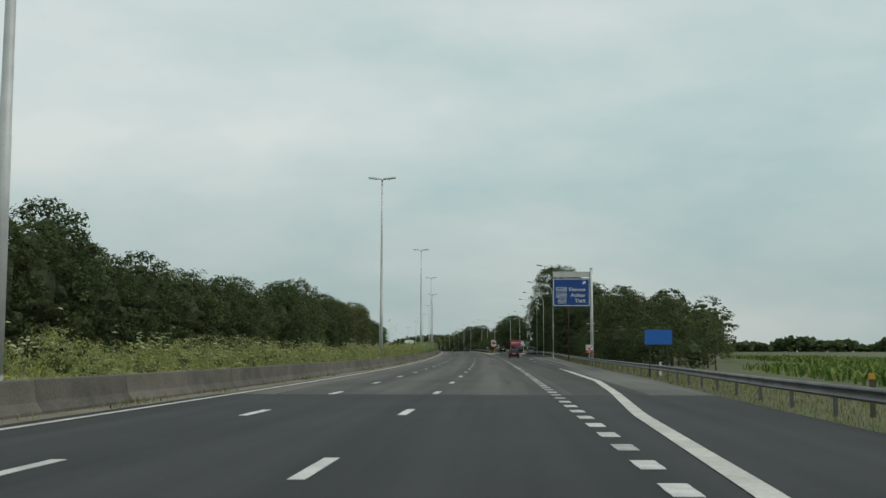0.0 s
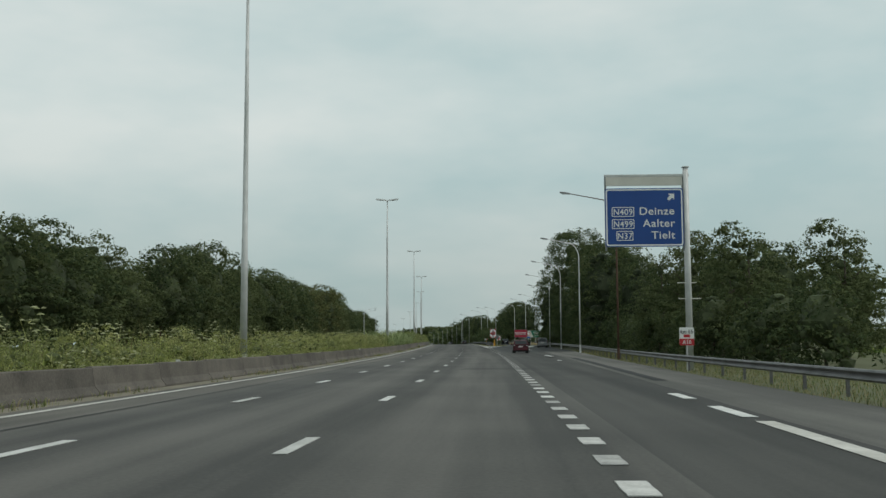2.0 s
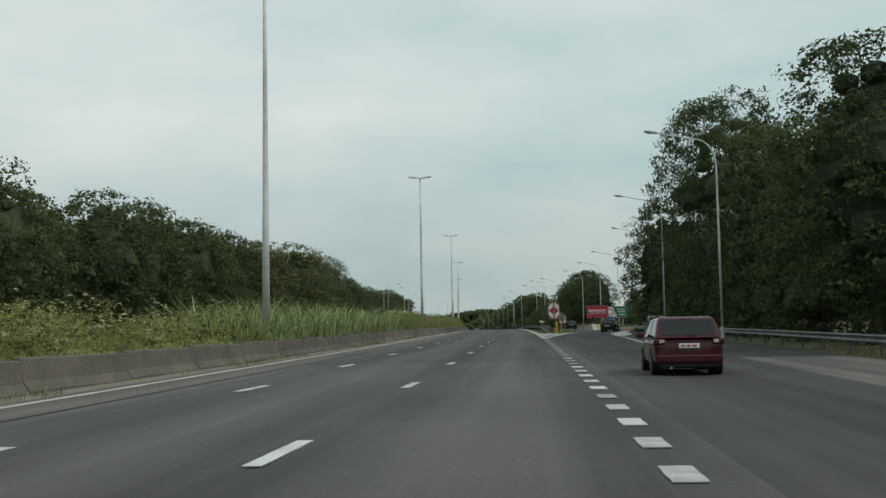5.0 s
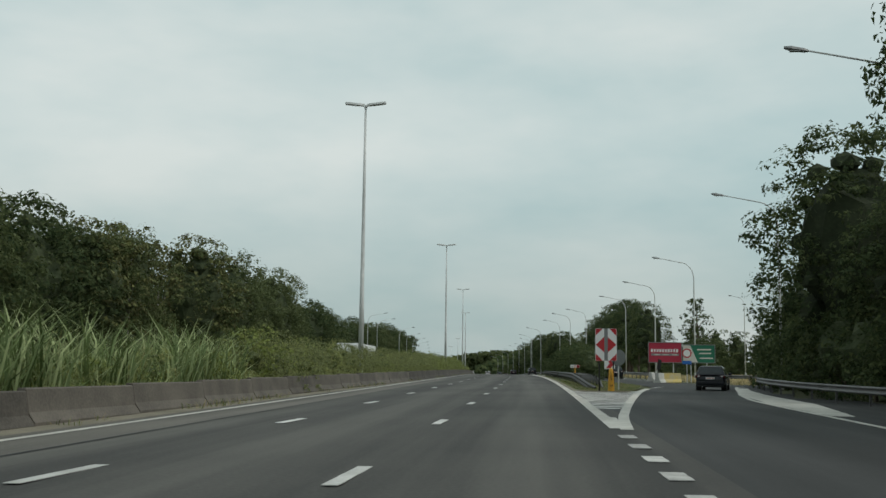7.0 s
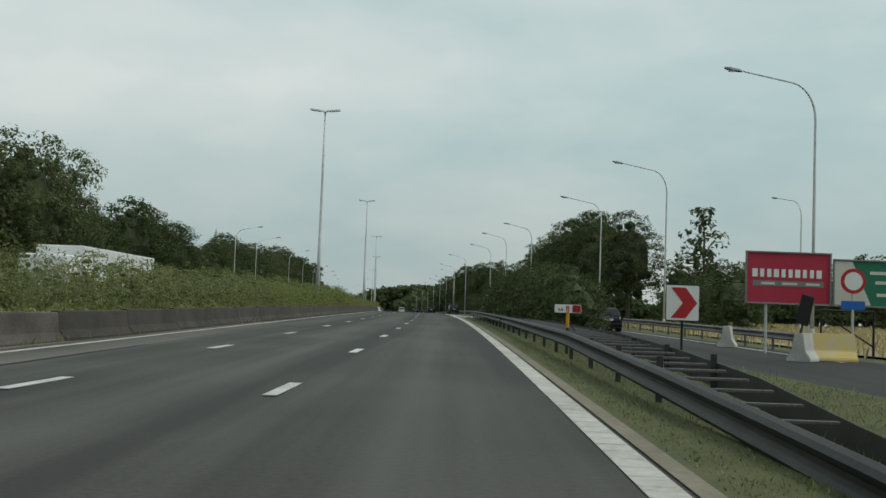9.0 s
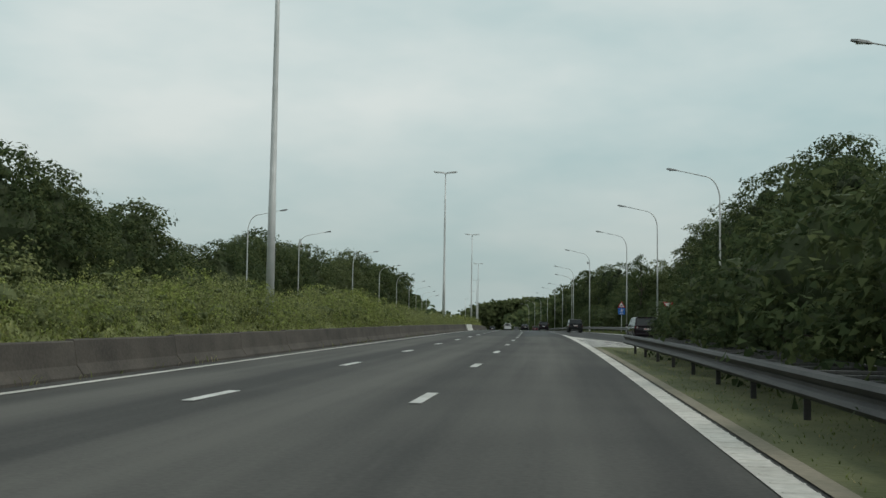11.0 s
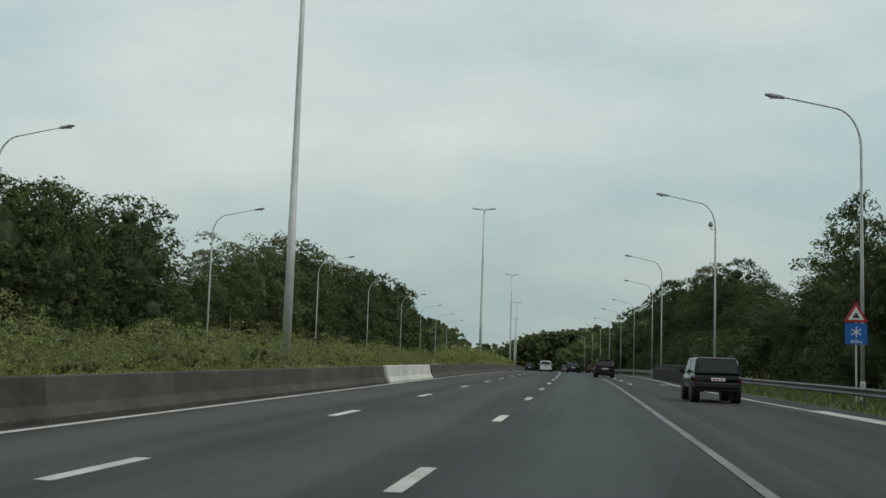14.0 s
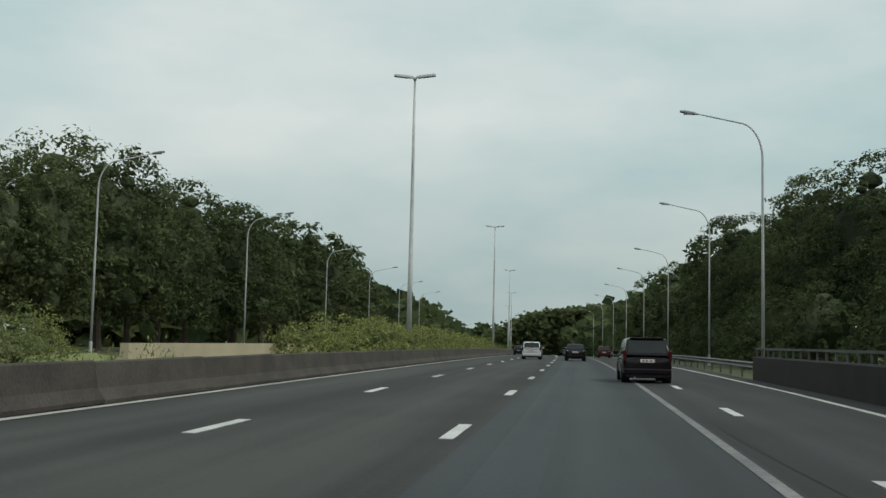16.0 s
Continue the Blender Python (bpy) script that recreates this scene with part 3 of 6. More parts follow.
line_mark("entry_line_right", [(304, 14.5), (322, 14.19), (372, 12.6), (403, 10.7), (436, 10.4), (447, 10.1), (470, 8.7), (491, 7.95), (518, 8.25), (560, 8.1), (700, 8.1)], 0.2, "white outer edge line of the entry ramp")
strip("entry_hatch", [(404, 10.6), (436, 10.4), (462, 9.3)], [(404, 11.2), (436, 11.6), (462, 9.7)], PAINT_LINE, 0.013, 1.0, label="white painted strip beside the entry ramp")
for k in range(3):
    mark("arrow_mark", 496 + 0.1 * k, 7.2 + 0.35 * k, 1.2 - 0.2 * k, 0.25, markings, 20 * (k - 1))
for k in range(4):
    mark("entry_dash", 495 + 12.5 * k, 5.0, 2.5, 0.2, markings)
# a darker repaired strip, a darker band across the lane and a stain
for n_, (s0, s1, o0, o1) in enumerate(((100, 150, 8.7, 10.2),)):
    strip("asphalt_patch", [(s0, o0), (s1, o0 + 0.9)], [(s0, o0 + 0.5), (s1, o1)], ASPHALT_NEW, 0.009, label="darker repaired strip of asphalt")
strip("asphalt_patch", [(116.0, 1.0), (118.7, 1.3)], [(116.0, 7.2), (118.7, 7.6)], ASPHALT_EXIT, 0.0065, 0.5, label="darker band of asphalt across the lane")
strip("asphalt_patch", [(47.6, 2.70), (48.6, 2.60), (49.5, 2.63), (50.6, 2.57), (51.7, 2.64), (53.6, 2.72)], [(47.6, 2.72), (48.6, 2.76), (49.5, 2.85), (50.6, 2.81), (51.7, 2.83), (53.6, 2.74)], ASPHALT_EXIT, 0.0065, 0.5, label="dark oil stain in the lane")
strip("fast_lane_edge", [(36.5, -8.4), (270, -8.4), (330, -7.6)], [(36.5, -5.5), (300, -5.5), (330, -6.6)], ASPHALT_DUSTY, 0.004, label="paler dusty side of the fast lane", cols=2)
strip("entry_lane_edge", [(440, 7.0), (470, 5.2), (500, 4.2), (640, 4.2)], [(440, 11.6), (470, 10.2), (500, 9.3), (640, 9.1)], ASPHALT_RAMP, 0.005, label="darker asphalt of the joining lane", cols=2)
strip("asphalt_seam", [(36.5, -5.55), (300, -5.55)], [(36.5, -5.45), (300, -5.45)], ASPHALT_NEW, 0.009, label="dark sealed seam along the fast lane")
strip("resurfaced_lane", [(420, 0.45), (434, 0.3), (640, 0.3)], [(420, 0.6), (447, 4.0), (640, 4.0)], ASPHALT_BLUE, 0.004, label="bluish resurfaced slow lane")
strip("asphalt_track", [(452, 0.9), (475, 0.8), (640, 0.8)], [(452, 1.0), (475, 1.5), (640, 1.5)], ASPHALT_TRACK, 0.008, label="paler bluish wheel track in the slow lane")


# ---- median barrier ----
def barrier_mesh(length, material, name, top=0.8):
    prof = [(0, 0), (0, 0.08), (0.16, 0.30), (0.24, top - 0.03), (0.27, top), (0.42, top), (0.45, top - 0.03), (0.53, 0.30), (0.69, 0.08), (0.69, 0)]
    v, f = [], []
    k = len(prof)
    for y in (0.006, 0.02, length / 2, length - 0.02, length - 0.006):
        c = 0.012 if y in (0.006, length - 0.006) else 0
        v += [(-(x + (c if x < 0.35 else -c)), y, max(0, z - (c if z > 0.5 else 0))) for x, z in prof]
    for i in range(4):
        for j in range(k - 1):
            a = i * k + j
            f.append((a, a + k, a + k + 1, a + 1))
    f += [tuple(range(k)), tuple(range(4 * k, 5 * k))[::-1]]
    return mesh_of(name, v, f, material)


def barrier_line(s):
    return float(np.interp(s, [-100, 262, 300, 420, 500, 1300], [-8.3, -8.3, -7.7, -7.65, -7.25, -7.2]))


median_barrier = tagged(new("median_barrier"), "stained grey concrete safety barrier along the median", "barrier", "", "structure")
bar_me = barrier_mesh(6.0, CONCRETE, "barrier_block", 0.82)
bar_stained = barrier_mesh(6.0, CONCRETE_STAINED, "barrier_block", 0.82)
s = -60.0
while s < 900:
    if not 475 < s < 491:
        ob = piece("barrier_block", bar_me if s < 300 else bar_stained, median_barrier, spot(s, barrier_line(s)) @ pose(0, 0, 0, 0, 0, math.degrees(math.atan2(-(barrier_line(s + 6) - barrier_line(s)), 6))))
    s += 6.0
white_me = barrier_mesh(3.0, CONCRETE_PALE, "white_block", 0.84)
for k in range(5):
    ob = new("concrete_block", white_me)
    ob.matrix_basis = spot(475.9 + 3.02 * k, barrier_line(480) + 0.12, 0)
    tagged(ob, "clean whitish precast concrete barrier block beside the fast lane", "barrier block", "white barrier blocks")
for s_, o_, h_, w_ in ((405.7, -8.05, 0.38, 0.2), (155, -8.75, 0.5, 0.14), (99, -8.8, 0.5, 0.16)):
    sg = thing("barrier_plate", "small white reflector plate fixed to the barrier", "reflector", spot(s_, o_, h_ + 0.1))
    part("plate_face", plate(round_rect(-w_ / 2, 0, w_ / 2, w_ * 1.7, 0.02), 0.02), SIGN_WHITE, sg)
    part("red_mark", plate([(-w_ / 4, w_ * 0.35), (w_ / 4, w_ * 0.35), (0, w_ * 0.8)], 0.01), SIGN_RED, sg).location.y = -0.012


# ---- guard rails ----
W_PROFILE = [(0, 0.44), (0.05, 0.46), (0.08, 0.50), (0.05, 0.545), (0.01, 0.575), (0.01, 0.615), (0.05, 0.645), (0.08, 0.69), (0.05, 0.73), (0, 0.75), (-0.01, 0.75), (-0.01, 0.44)]


def post_mesh(material, h=0.72):
    bm = boxes((0, 0, h / 2, 0.10, 0.055, h), bevel=0.008)
    me = bpy.data.meshes.new("rail_post")
    bm.to_mesh(me)
    bm.free()
    me.materials.append(material)
    return me


POST_GALV, POST_DARK = post_mesh(RAIL_STEEL), post_mesh(RAIL_DARK)


def rail(name, line, label, material, face=-1, posts=4.0, post=None, dip=None):
    ob = tagged(new(name), label, "guard rail", "", "structure")
    sweep("beam", line, [(face * a, b) for a, b in W_PROFILE], material, ob, 1.0 if dip else 2.0, dip=dip)
    ls, lo = zip(*line)
    s = ls[0] + (11.5 if dip else 0.5)
    while s < ls[-1]:
        piece("rail_post", post or POST_GALV, ob, spot(s, float(np.interp(s, ls, lo)) - face * 0.07))
        s += posts
    return ob


rail("guard_rail_right", [(-80, 8.69), (0, 9.27), (12, 9.47), (30, 9.95), (56, 11.11), (86, 11.78), (118, 12.36), (153, 13.33), (200, 15.06), (228, 15.5), (240, 15.35), (248, 14.8), (255, 14.45), (263, 14.55), (271, 15.2), (278, 16.1), (284, 17.1), (289, 18.5), (291.8, 20.6), (293.0, 24), (293.2, 32), (293.2, 58)],
     "weathered steel guard rail along the shoulder", RAIL_STEEL, -1, 4.0)
W_PROFILE, W_KEEP = [(a * 1.3, 0.75 - (0.75 - b) * 1.35) for a, b in W_PROFILE], W_PROFILE
nose_rail = rail("guard_rail_nose", [(276.5, 6.03), (279, 5.83), (282, 5.72), (288, 5.62), (303, 5.70), (360, 5.70), (380, 5.51)], "blackened steel guard rail beside the lane", RAIL_DARK, -1, 4.0, POST_DARK, [(276.5, 0.6), (279, 0.48), (282, 0.35), (287.7, 0.18), (300, 0.0)])
rail("guard_rail_nose_back", [(278, 6.5), (283, 6.75), (287, 6.92), (293, 7.0), (310, 7.1), (360, 7.05), (380, 6.76)], "blackened steel guard rail facing the ramp", RAIL_DARK, 1, 4.0, POST_DARK, [(278, 0.63), (283, 0.45), (287, 0.25), (293, 0.09), (300, 0.0)])
W_PROFILE = W_KEEP
bm = boxes((0, 0, 0, 1.2, 0.09, 0.05), bevel=0.008)
spreader_me = bpy.data.meshes.new("spreader")
bm.to_mesh(spreader_me)
bm.free()
spreader_me.materials.append(RAIL_STEEL)
for k in range(70):
    s = 283.34 + 1.33 * k
    front = float(np.interp(s, [279, 282, 288, 303, 360, 380], [5.83, 5.72, 5.62, 5.70, 5.70, 5.51]))
    back = float(np.interp(s, [278, 283, 287, 293, 310, 360, 380], [6.5, 6.75, 6.92, 7.0, 7.1, 7.05, 6.76]))
    fall = float(np.interp(s, [283, 286, 288, 293, 300], [0.41, 0.29, 0.21, 0.1, 0.0]))
    piece("spreader", spreader_me, nose_rail, spot(s, (front + back) / 2, 0.675 - fall, 0, (back - front - 0.16) / 1.2))
rail("guard_rail_closure", [(309, 15.16), (330, 15.45), (350, 15.16), (380, 14.19), (400, 13.52), (440, 12.75), (470, 11.6), (490, 10.1), (498.5, 9.35)], "steel guard rail on the outer side of the entry ramp", RAIL_STEEL, -1, 4.0)


rail("guard_rail_far", [(531.5, 9.4), (560, 9.7), (700, 9.7)], "steel guard rail beyond the bridge", RAIL_STEEL, -1, 4.0)


def free_rail(name, pts, label, material):
    """A straight-run rail through free points (s, o)."""
    ob = tagged(new(name), label, "guard rail", "", "structure")
    w = [place(a, b) for a, b in pts]
    v, f = [], []
    for i, p in enumerate(w):
        d = (w[min(i + 1, len(w) - 1)] - w[max(i - 1, 0)]).normalized()
        side = Vector((d.y, -d.x, 0))
        v += [p + side * a + Vector((0, 0, b)) for a, b in W_PROFILE]
    k = len(W_PROFILE)
    for i in range(len(w) - 1):
        f += [(i * k + j, i * k + (j + 1) % k, (i + 1) * k + (j + 1) % k, (i + 1) * k + j) for j in range(k)]
    beam = new("beam", mesh_of("beam", v, f, material))
    beam.parent = ob
    for a, b in zip(w, w[1:]):
        n = max(1, int((b - a).length / 3))
        for j in range(n):
            piece("rail_post", POST_GALV, ob, Matrix.Translation(a.lerp(b, j / n)))
    return ob


free_rail("guard_rail_ramp", [(303.5, 16.99), (302, 20.37), (302, 26.16), (302.5, 34.84), (303, 58.01)], "steel guard rail behind the exit ramp", RAIL_STEEL)


# ---- lamps ----
def build_mast():
    """Tall median mast with two long flat lamp arms in a shallow V."""
    e = thing("median_mast", "tall galvanised lamp mast with two flat lamp arms", "street lamp", spot(25.2, -10.08, 0, 0, 0.98), "median lamp masts")
    part("base_flange", tube([(0, 0, 0), (0, 0, 0.06), (0, 0, 0.07), (0, 0, 0.9)], [0.32, 0.32, 0.22, 0.205], 14), GALV, e)
    part("pole", tube([(0, 0, 0.9), (0, 0, 7), (0, 0, 7.02), (0, 0, 14), (0, 0, 20.7)], [0.20, 0.165, 0.155, 0.115, 0.075], 14), GALV, e, smooth=True)
    part("head_joint", boxes((0, 0, 20.75, 0.22, 0.3, 0.2), bevel=0.03), GALV, e)
    for sx in (-1, 1):
        bm = bmesh.new()
        prof = [(0.10, 0.0), (1.55, 0.17)]
        for hw, zz, th in ((0.21, 0, 0.10),):
            vs = []
            for x, z in ((0.10, 0.0), (0.45, 0.05), (1.45, 0.16), (1.55, 0.16)):
                w = hw * (0.5 if x < 0.2 else (0.8 if x > 1.5 else 1))
                vs.append([bm.verts.new((sx * x, y, 20.78 + z + dz)) for y, dz in ((-w, 0), (-w * 0.8, th * 1.6), (w * 0.8, th * 1.6), (w, 0))])
            for a, b in zip(vs, vs[1:]):
                for k in range(4):
                    bm.faces.new((a[k], a[(k + 1) % 4], b[(k + 1) % 4], b[k]))
            bm.faces.new(vs[0])
            bm.faces.new(vs[-1][::-1])
        bmesh.ops.recalc_face_normals(bm, faces=list(bm.faces))
        arm = part("lamp_arm", bm, GALV, e, "flat grey lamp arm")
        part("lens", boxes((0, 0, 0, 0.8, 0.22, 0.03), bevel=0.01), LAMP_GLASS, arm).matrix_basis = Matrix.LocRotScale((sx * 0.98, 0, 20.865), Euler((0, -sx * 0.11, 0)), None)
    return e


mast = build_mast()
for s in (-64, 114.8, 202.1, 287.5, 377.7, 467.6, 558.7, 652.6, 740.9, 830.2, 919):
    copy_thing(mast, spot(s, -10.08))


def build_lamp(side, material, label, group, reach=1.0):
    """Column with a bent arm; side -1: the arm reaches to the left."""
    e = thing("street_lamp", label, "street lamp", Matrix.Identity(4), group)
    part("base", tube([(0, 0, 0), (0, 0, 0.8), (0, 0, 0.85)], [0.115, 0.11, 0.09], 12), material, e)
    pts, rad = [(0, 0, 0.85), (0, 0, 6), (0, 0, 10.6)], [0.085, 0.07, 0.055]
    for k in range(1, 9):
        a = radians(80 * k / 8)
        pts.append((side * reach * 1.25 * (1 - math.cos(a)), 0, 10.6 + 1.75 * math.sin(a)))
        rad.append(0.055 - 0.002 * k)
    pts.append((side * (3.6 + 4.2 * (reach - 1)), 0, 12.83))
    rad.append(0.032)
    part("pole", tube(pts, rad, 10), material, e, smooth=True)
    bm = bmesh.new()
    rings = []
    for x, w, h in ((3.45, 0.05, 0.05), (3.6, 0.11, 0.085), (4.05, 0.13, 0.10), (4.3, 0.06, 0.06)):
        z = 12.80 + (x - 3.5) * 0.16
        rings.append([bm.verts.new((side * (x + 4.2 * (reach - 1)), y * w, z + u * h)) for y, u in ((-1, -0.3), (-0.7, 0.8), (0.7, 0.8), (1, -0.3), (0.6, -0.7), (-0.6, -0.7))])
    for a, b in zip(rings, rings[1:]):
        for k in range(6):
            bm.faces.new((a[k], a[(k + 1) % 6], b[(k + 1) % 6], b[k]))
    bm.faces.new(rings[0])
    bm.faces.new(rings[-1])
    bmesh.ops.recalc_face_normals(bm, faces=list(bm.faces))
    head = part("lamp_head", bm, SIGN_BACK, e, "grey lamp head")
    part("lens", boxes((side * (3.9 + 4.2 * (reach - 1)), 0, 12.79, 0.42, 0.18, 0.03), bevel=0.01), LAMP_GLASS, head)
    return e


lamp_right = build_lamp(-1, GALV, "galvanised street lamp with a bent arm behind the guard rail", "lamps along the ramp")
# places of the lamp heads: the column stands further out
HEADS = [(178.9, 9.18, 12.99), (216.6, 10.33, 13.0), (250.6, 11.53, 13.06), (282.0, 14.14, 12.76), (318.6, 14.6, 12.32), (350.8, 14.85, 12.5), (373.5, 13.65, 12.17), (408.0, 10.7, 12.2),
         (441.2, 9.89, 13.28), (473.7, 9.86, 13.5), (497.0, 6.78, 12.68), (534.5, 6.54, 12.38), (568.1, 8.29, 12.6), (600.8, 8.38, 12.13), (634.8, 8.35, 12.62),
         (668, 8.3, 12.5), (701, 8.3, 12.5), (734, 8.3, 12.5), (767, 8.3, 12.5)]
lamp_right.matrix_basis = spot(HEADS[0][0], HEADS[0][1] + 4.2)
for s, o, z in HEADS[1:7]:
    copy_thing(lamp_right, spot(s, o + 4.2 * z / 12.88, 0, 0, z / 12.88))
lamp_short = build_lamp(-1, GALV, "galvanised street lamp with a shorter bent arm beside the joining lane", "lamps along the ramp", 0.915)
lamp_short.matrix_basis = spot(HEADS[7][0], HEADS[7][1] + 3.64, 0, 0, HEADS[7][2] / 12.88)
for s, o, z in HEADS[8:]:
    copy_thing(lamp_short, spot(s, o + 3.84 * z / 12.88, 0, 0, z / HEADS[7][2]))
lamp_rust = build_lamp(-1, RUST, "rust-brown street lamp with a bent arm", "lamps along the ramp")
lamp_rust.matrix_basis = spot(141.6, 8.43 + 4.2)
lamp_left = build_lamp(1, GALV, "galvanised street lamp with a bent arm beyond the opposite carriageway", "lamps beyond the median")
LEFT_HEADS = [(449.7, -26.85, 13.77), (482.9, -28.08, 13.58), (509.6, -24.57, 12.66), (548.1, -24.8, 12.59), (577.8, -24.22, 12.45), (609.3, -23.92, 12.37), (641, -24.3, 12.4), (673, -24.3, 12.4), (705, -24.3, 12.4)]
lamp_left.matrix_basis = spot(LEFT_HEADS[0][0], LEFT_HEADS[0][1] - 4.4, 0, 0, 1.052)
for s, o, z in LEFT_HEADS[1:]:
    copy_thing(lamp_left, spot(s, o - 4.2 * z / 13.15, 0, 0, z / 13.15))
copy_thing(lamp_left, spot(541.5, -37.2, -0.1, 0, 0.51))
copy_thing(lamp_right, spot(307.1, 26.9, 0, 0, 0.92))
copy_thing(lamp_right, spot(360.4, 32.5, 0, -70, 0.91))
# traffic camera on the column
cam_box = thing("traffic_camera", "small grey traffic camera on a lamp column bracket", "camera", spot(497.0, 10.55, 10.4))
part("bracket", tube([(0, 0, 0), (-0.3, 0, 0.0), (-0.3, 0, 0.15)], 0.03, 8), GALV, cam_box)
part("dome", tube([(-0.3, 0, 0.15), (-0.3, 0, 0.32), (-0.3, 0, 0.44), (-0.3, 0, 0.5)], [0.13, 0.15, 0.11, 0.04], 12), SIGN_BACK, cam_box)


# ---- cantilever direction sign ----
def direction_sign():
    e = thing("direction_sign", "large blue cantilever exit sign on a steel column", "road sign", spot(115.4, 12.9, 0, 0, 0.966))
    part("column", tube([(0.05, 0, -0.05), (0.05, 0, 5), (0.05, 0, 10.85)], [0.19, 0.17, 0.15], 14), GALV, e, smooth=True)
    part("cap", boxes((0.05, 0, 10.87, 0.34, 0.34, 0.06), bevel=0.02), GALV, e)
    part("top_arm", boxes((-2.05, 0, 10.42, 4.55, 0.16, 0.14), (-2.05, 0, 10.28, 4.3, 0.08, 0.06), bevel=0.015), GALV, e)
    part("upper_panel", boxes((-2.2, -0.06, 10.10, 4.1, 0.05, 0.48), bevel=0.01), SIGN_CREAM, e, "blank cream upper panel")
    for x in (-4.27, -0.12):
        part("bracket", boxes((x, 0, 8.4, 0.1, 0.12, 4.1), bevel=0.01), SIGN_BACK, e)
    panel = part("panel", plate(round_rect(-4.32, 6.55, -0.12, 9.72, 0.16), 0.06), SIGN_BLUE, e, "blue direction panel")
    panel.location.y = -0.14
    rim_o, rim_i = round_rect(-4.27, 6.60, -0.17, 9.67, 0.13), round_rect(-4.20, 6.67, -0.24, 9.60, 0.09)
    bm = bmesh.new()
    a, b = [bm.verts.new((x, -0.006, z)) for x, z in rim_o], [bm.verts.new((x, -0.006, z)) for x, z in rim_i]
    for k in range(len(a)):
        q = (k + 1) % len(a)
        bm.faces.new((a[k], a[q], b[q], b[k]))
    part("white_rim", bm, SIGN_WHITE, panel)
    for text, z in (("Deinze", 8.28), ("Aalter", 7.62), ("Tielt", 6.98)):
        words(text, 0.58, SIGN_WHITE, panel, -0.60, -0.008, z, align="RIGHT", squeeze=1.08)
    for text, z, x in (("N409", 8.28, -3.36), ("N499", 7.62, -3.36), ("N37", 6.98, -3.28)):
        w = 0.60 if len(text) == 4 else 0.45
        bm = plate(round_rect(x - w, z - 0.10, x + w, z + 0.42, 0.06), 0.006)
        part("number_field", bm, SIGN_WHITE, panel).location.y = -0.008
        part("number_inner", plate(round_rect(x - w + 0.04, z - 0.06, x + w - 0.04, z + 0.38, 0.05), 0.004), SIGN_BLUE, panel).location.y = -0.012
        words(text, 0.46, SIGN_WHITE, panel, x, -0.018, z, align="CENTER", squeeze=0.95)
    arrow = [(-0.12, 0.42), (0.42, 0.42), (0.42, -0.12), (0.24, 0.06), (-0.02, -0.20), (-0.2, -0.02), (0.06, 0.24)]
    part("arrow", plate([(x * 0.62 - 0.86, z * 0.62 + 9.15) for x, z in arrow][::-1], 0.006), SIGN_WHITE, panel).location.y = -0.008
    for x, z, w in ((-0.05, 4.6, 1.0), (0.1, 3.75, 1.2)):
        part("cross_bar", boxes((x, -0.1, z, w, 0.06, 0.05), bevel=0.01), SIGN_CREAM, e, "pale cross bar")
    return e


direction_sign()


def sign_post(e, h, x=0.0, r=0.04, material=None, name="post"):
    return part(name, tube([(x, 0.05, -0.05), (x, 0.05, h)], r, 10), material or GALV, e)


km = thing("kilometre_sign", "white and red kilometre board on the sign column", "road sign", spot(113.5, 12.45, -0.2))
sign_post(km, 2.3, 0)
f_ = part("board", plate(round_rect(-0.36, 1.45, 0.36, 2.32, 0.05), 0.03), SIGN_WHITE, km)
part("red_field", plate(round_rect(-0.36, 1.43, 0.36, 1.76, 0.04), 0.006), SIGN_RED, f_).location.y = -0.008
words("km 65", 0.27, BLACK, f_, 0, -0.008, 2.02, align="CENTER", squeeze=0.85)
words("A10", 0.27, SIGN_WHITE, f_, 0, -0.018, 1.5, align="CENTER", squeeze=0.9)
part("number_field", plate(round_rect(-0.16, 1.82, 0.16, 1.97, 0.03), 0.006), SIGN_RED, f_).location.y = -0.008

bs = thing("blue_board", "plain bright blue road sign on two posts behind the rail", "road sign", spot(63, 11.75, 0, 0, 1.03))
for x in (-0.5, 0.5):
    sign_post(bs, 2.6, x, 0.045, RAIL_DARK)
part("board", plate(round_rect(-0.78, 1.86, 0.78, 2.70, 0.06), 0.04), SIGN_BRIGHT_BLUE, bs)
for k, (s_, o_) in enumerate(((24.2, 10.6), (66, 12.3))):
    mp_ = thing("marker_post", "white roadside marker post with an orange top", "marker post", spot(s_, o_), "roadside marker posts")
    part("stake", boxes((0, 0, 0.5, 0.12, 0.05, 1.0), bevel=0.015), SIGN_WHITE if k else BARK, mp_)
    part("reflector", boxes((0, 0, 0.92, 0.13, 0.06, 0.14), bevel=0.01), YELLOW if not k else BLACK, mp_)


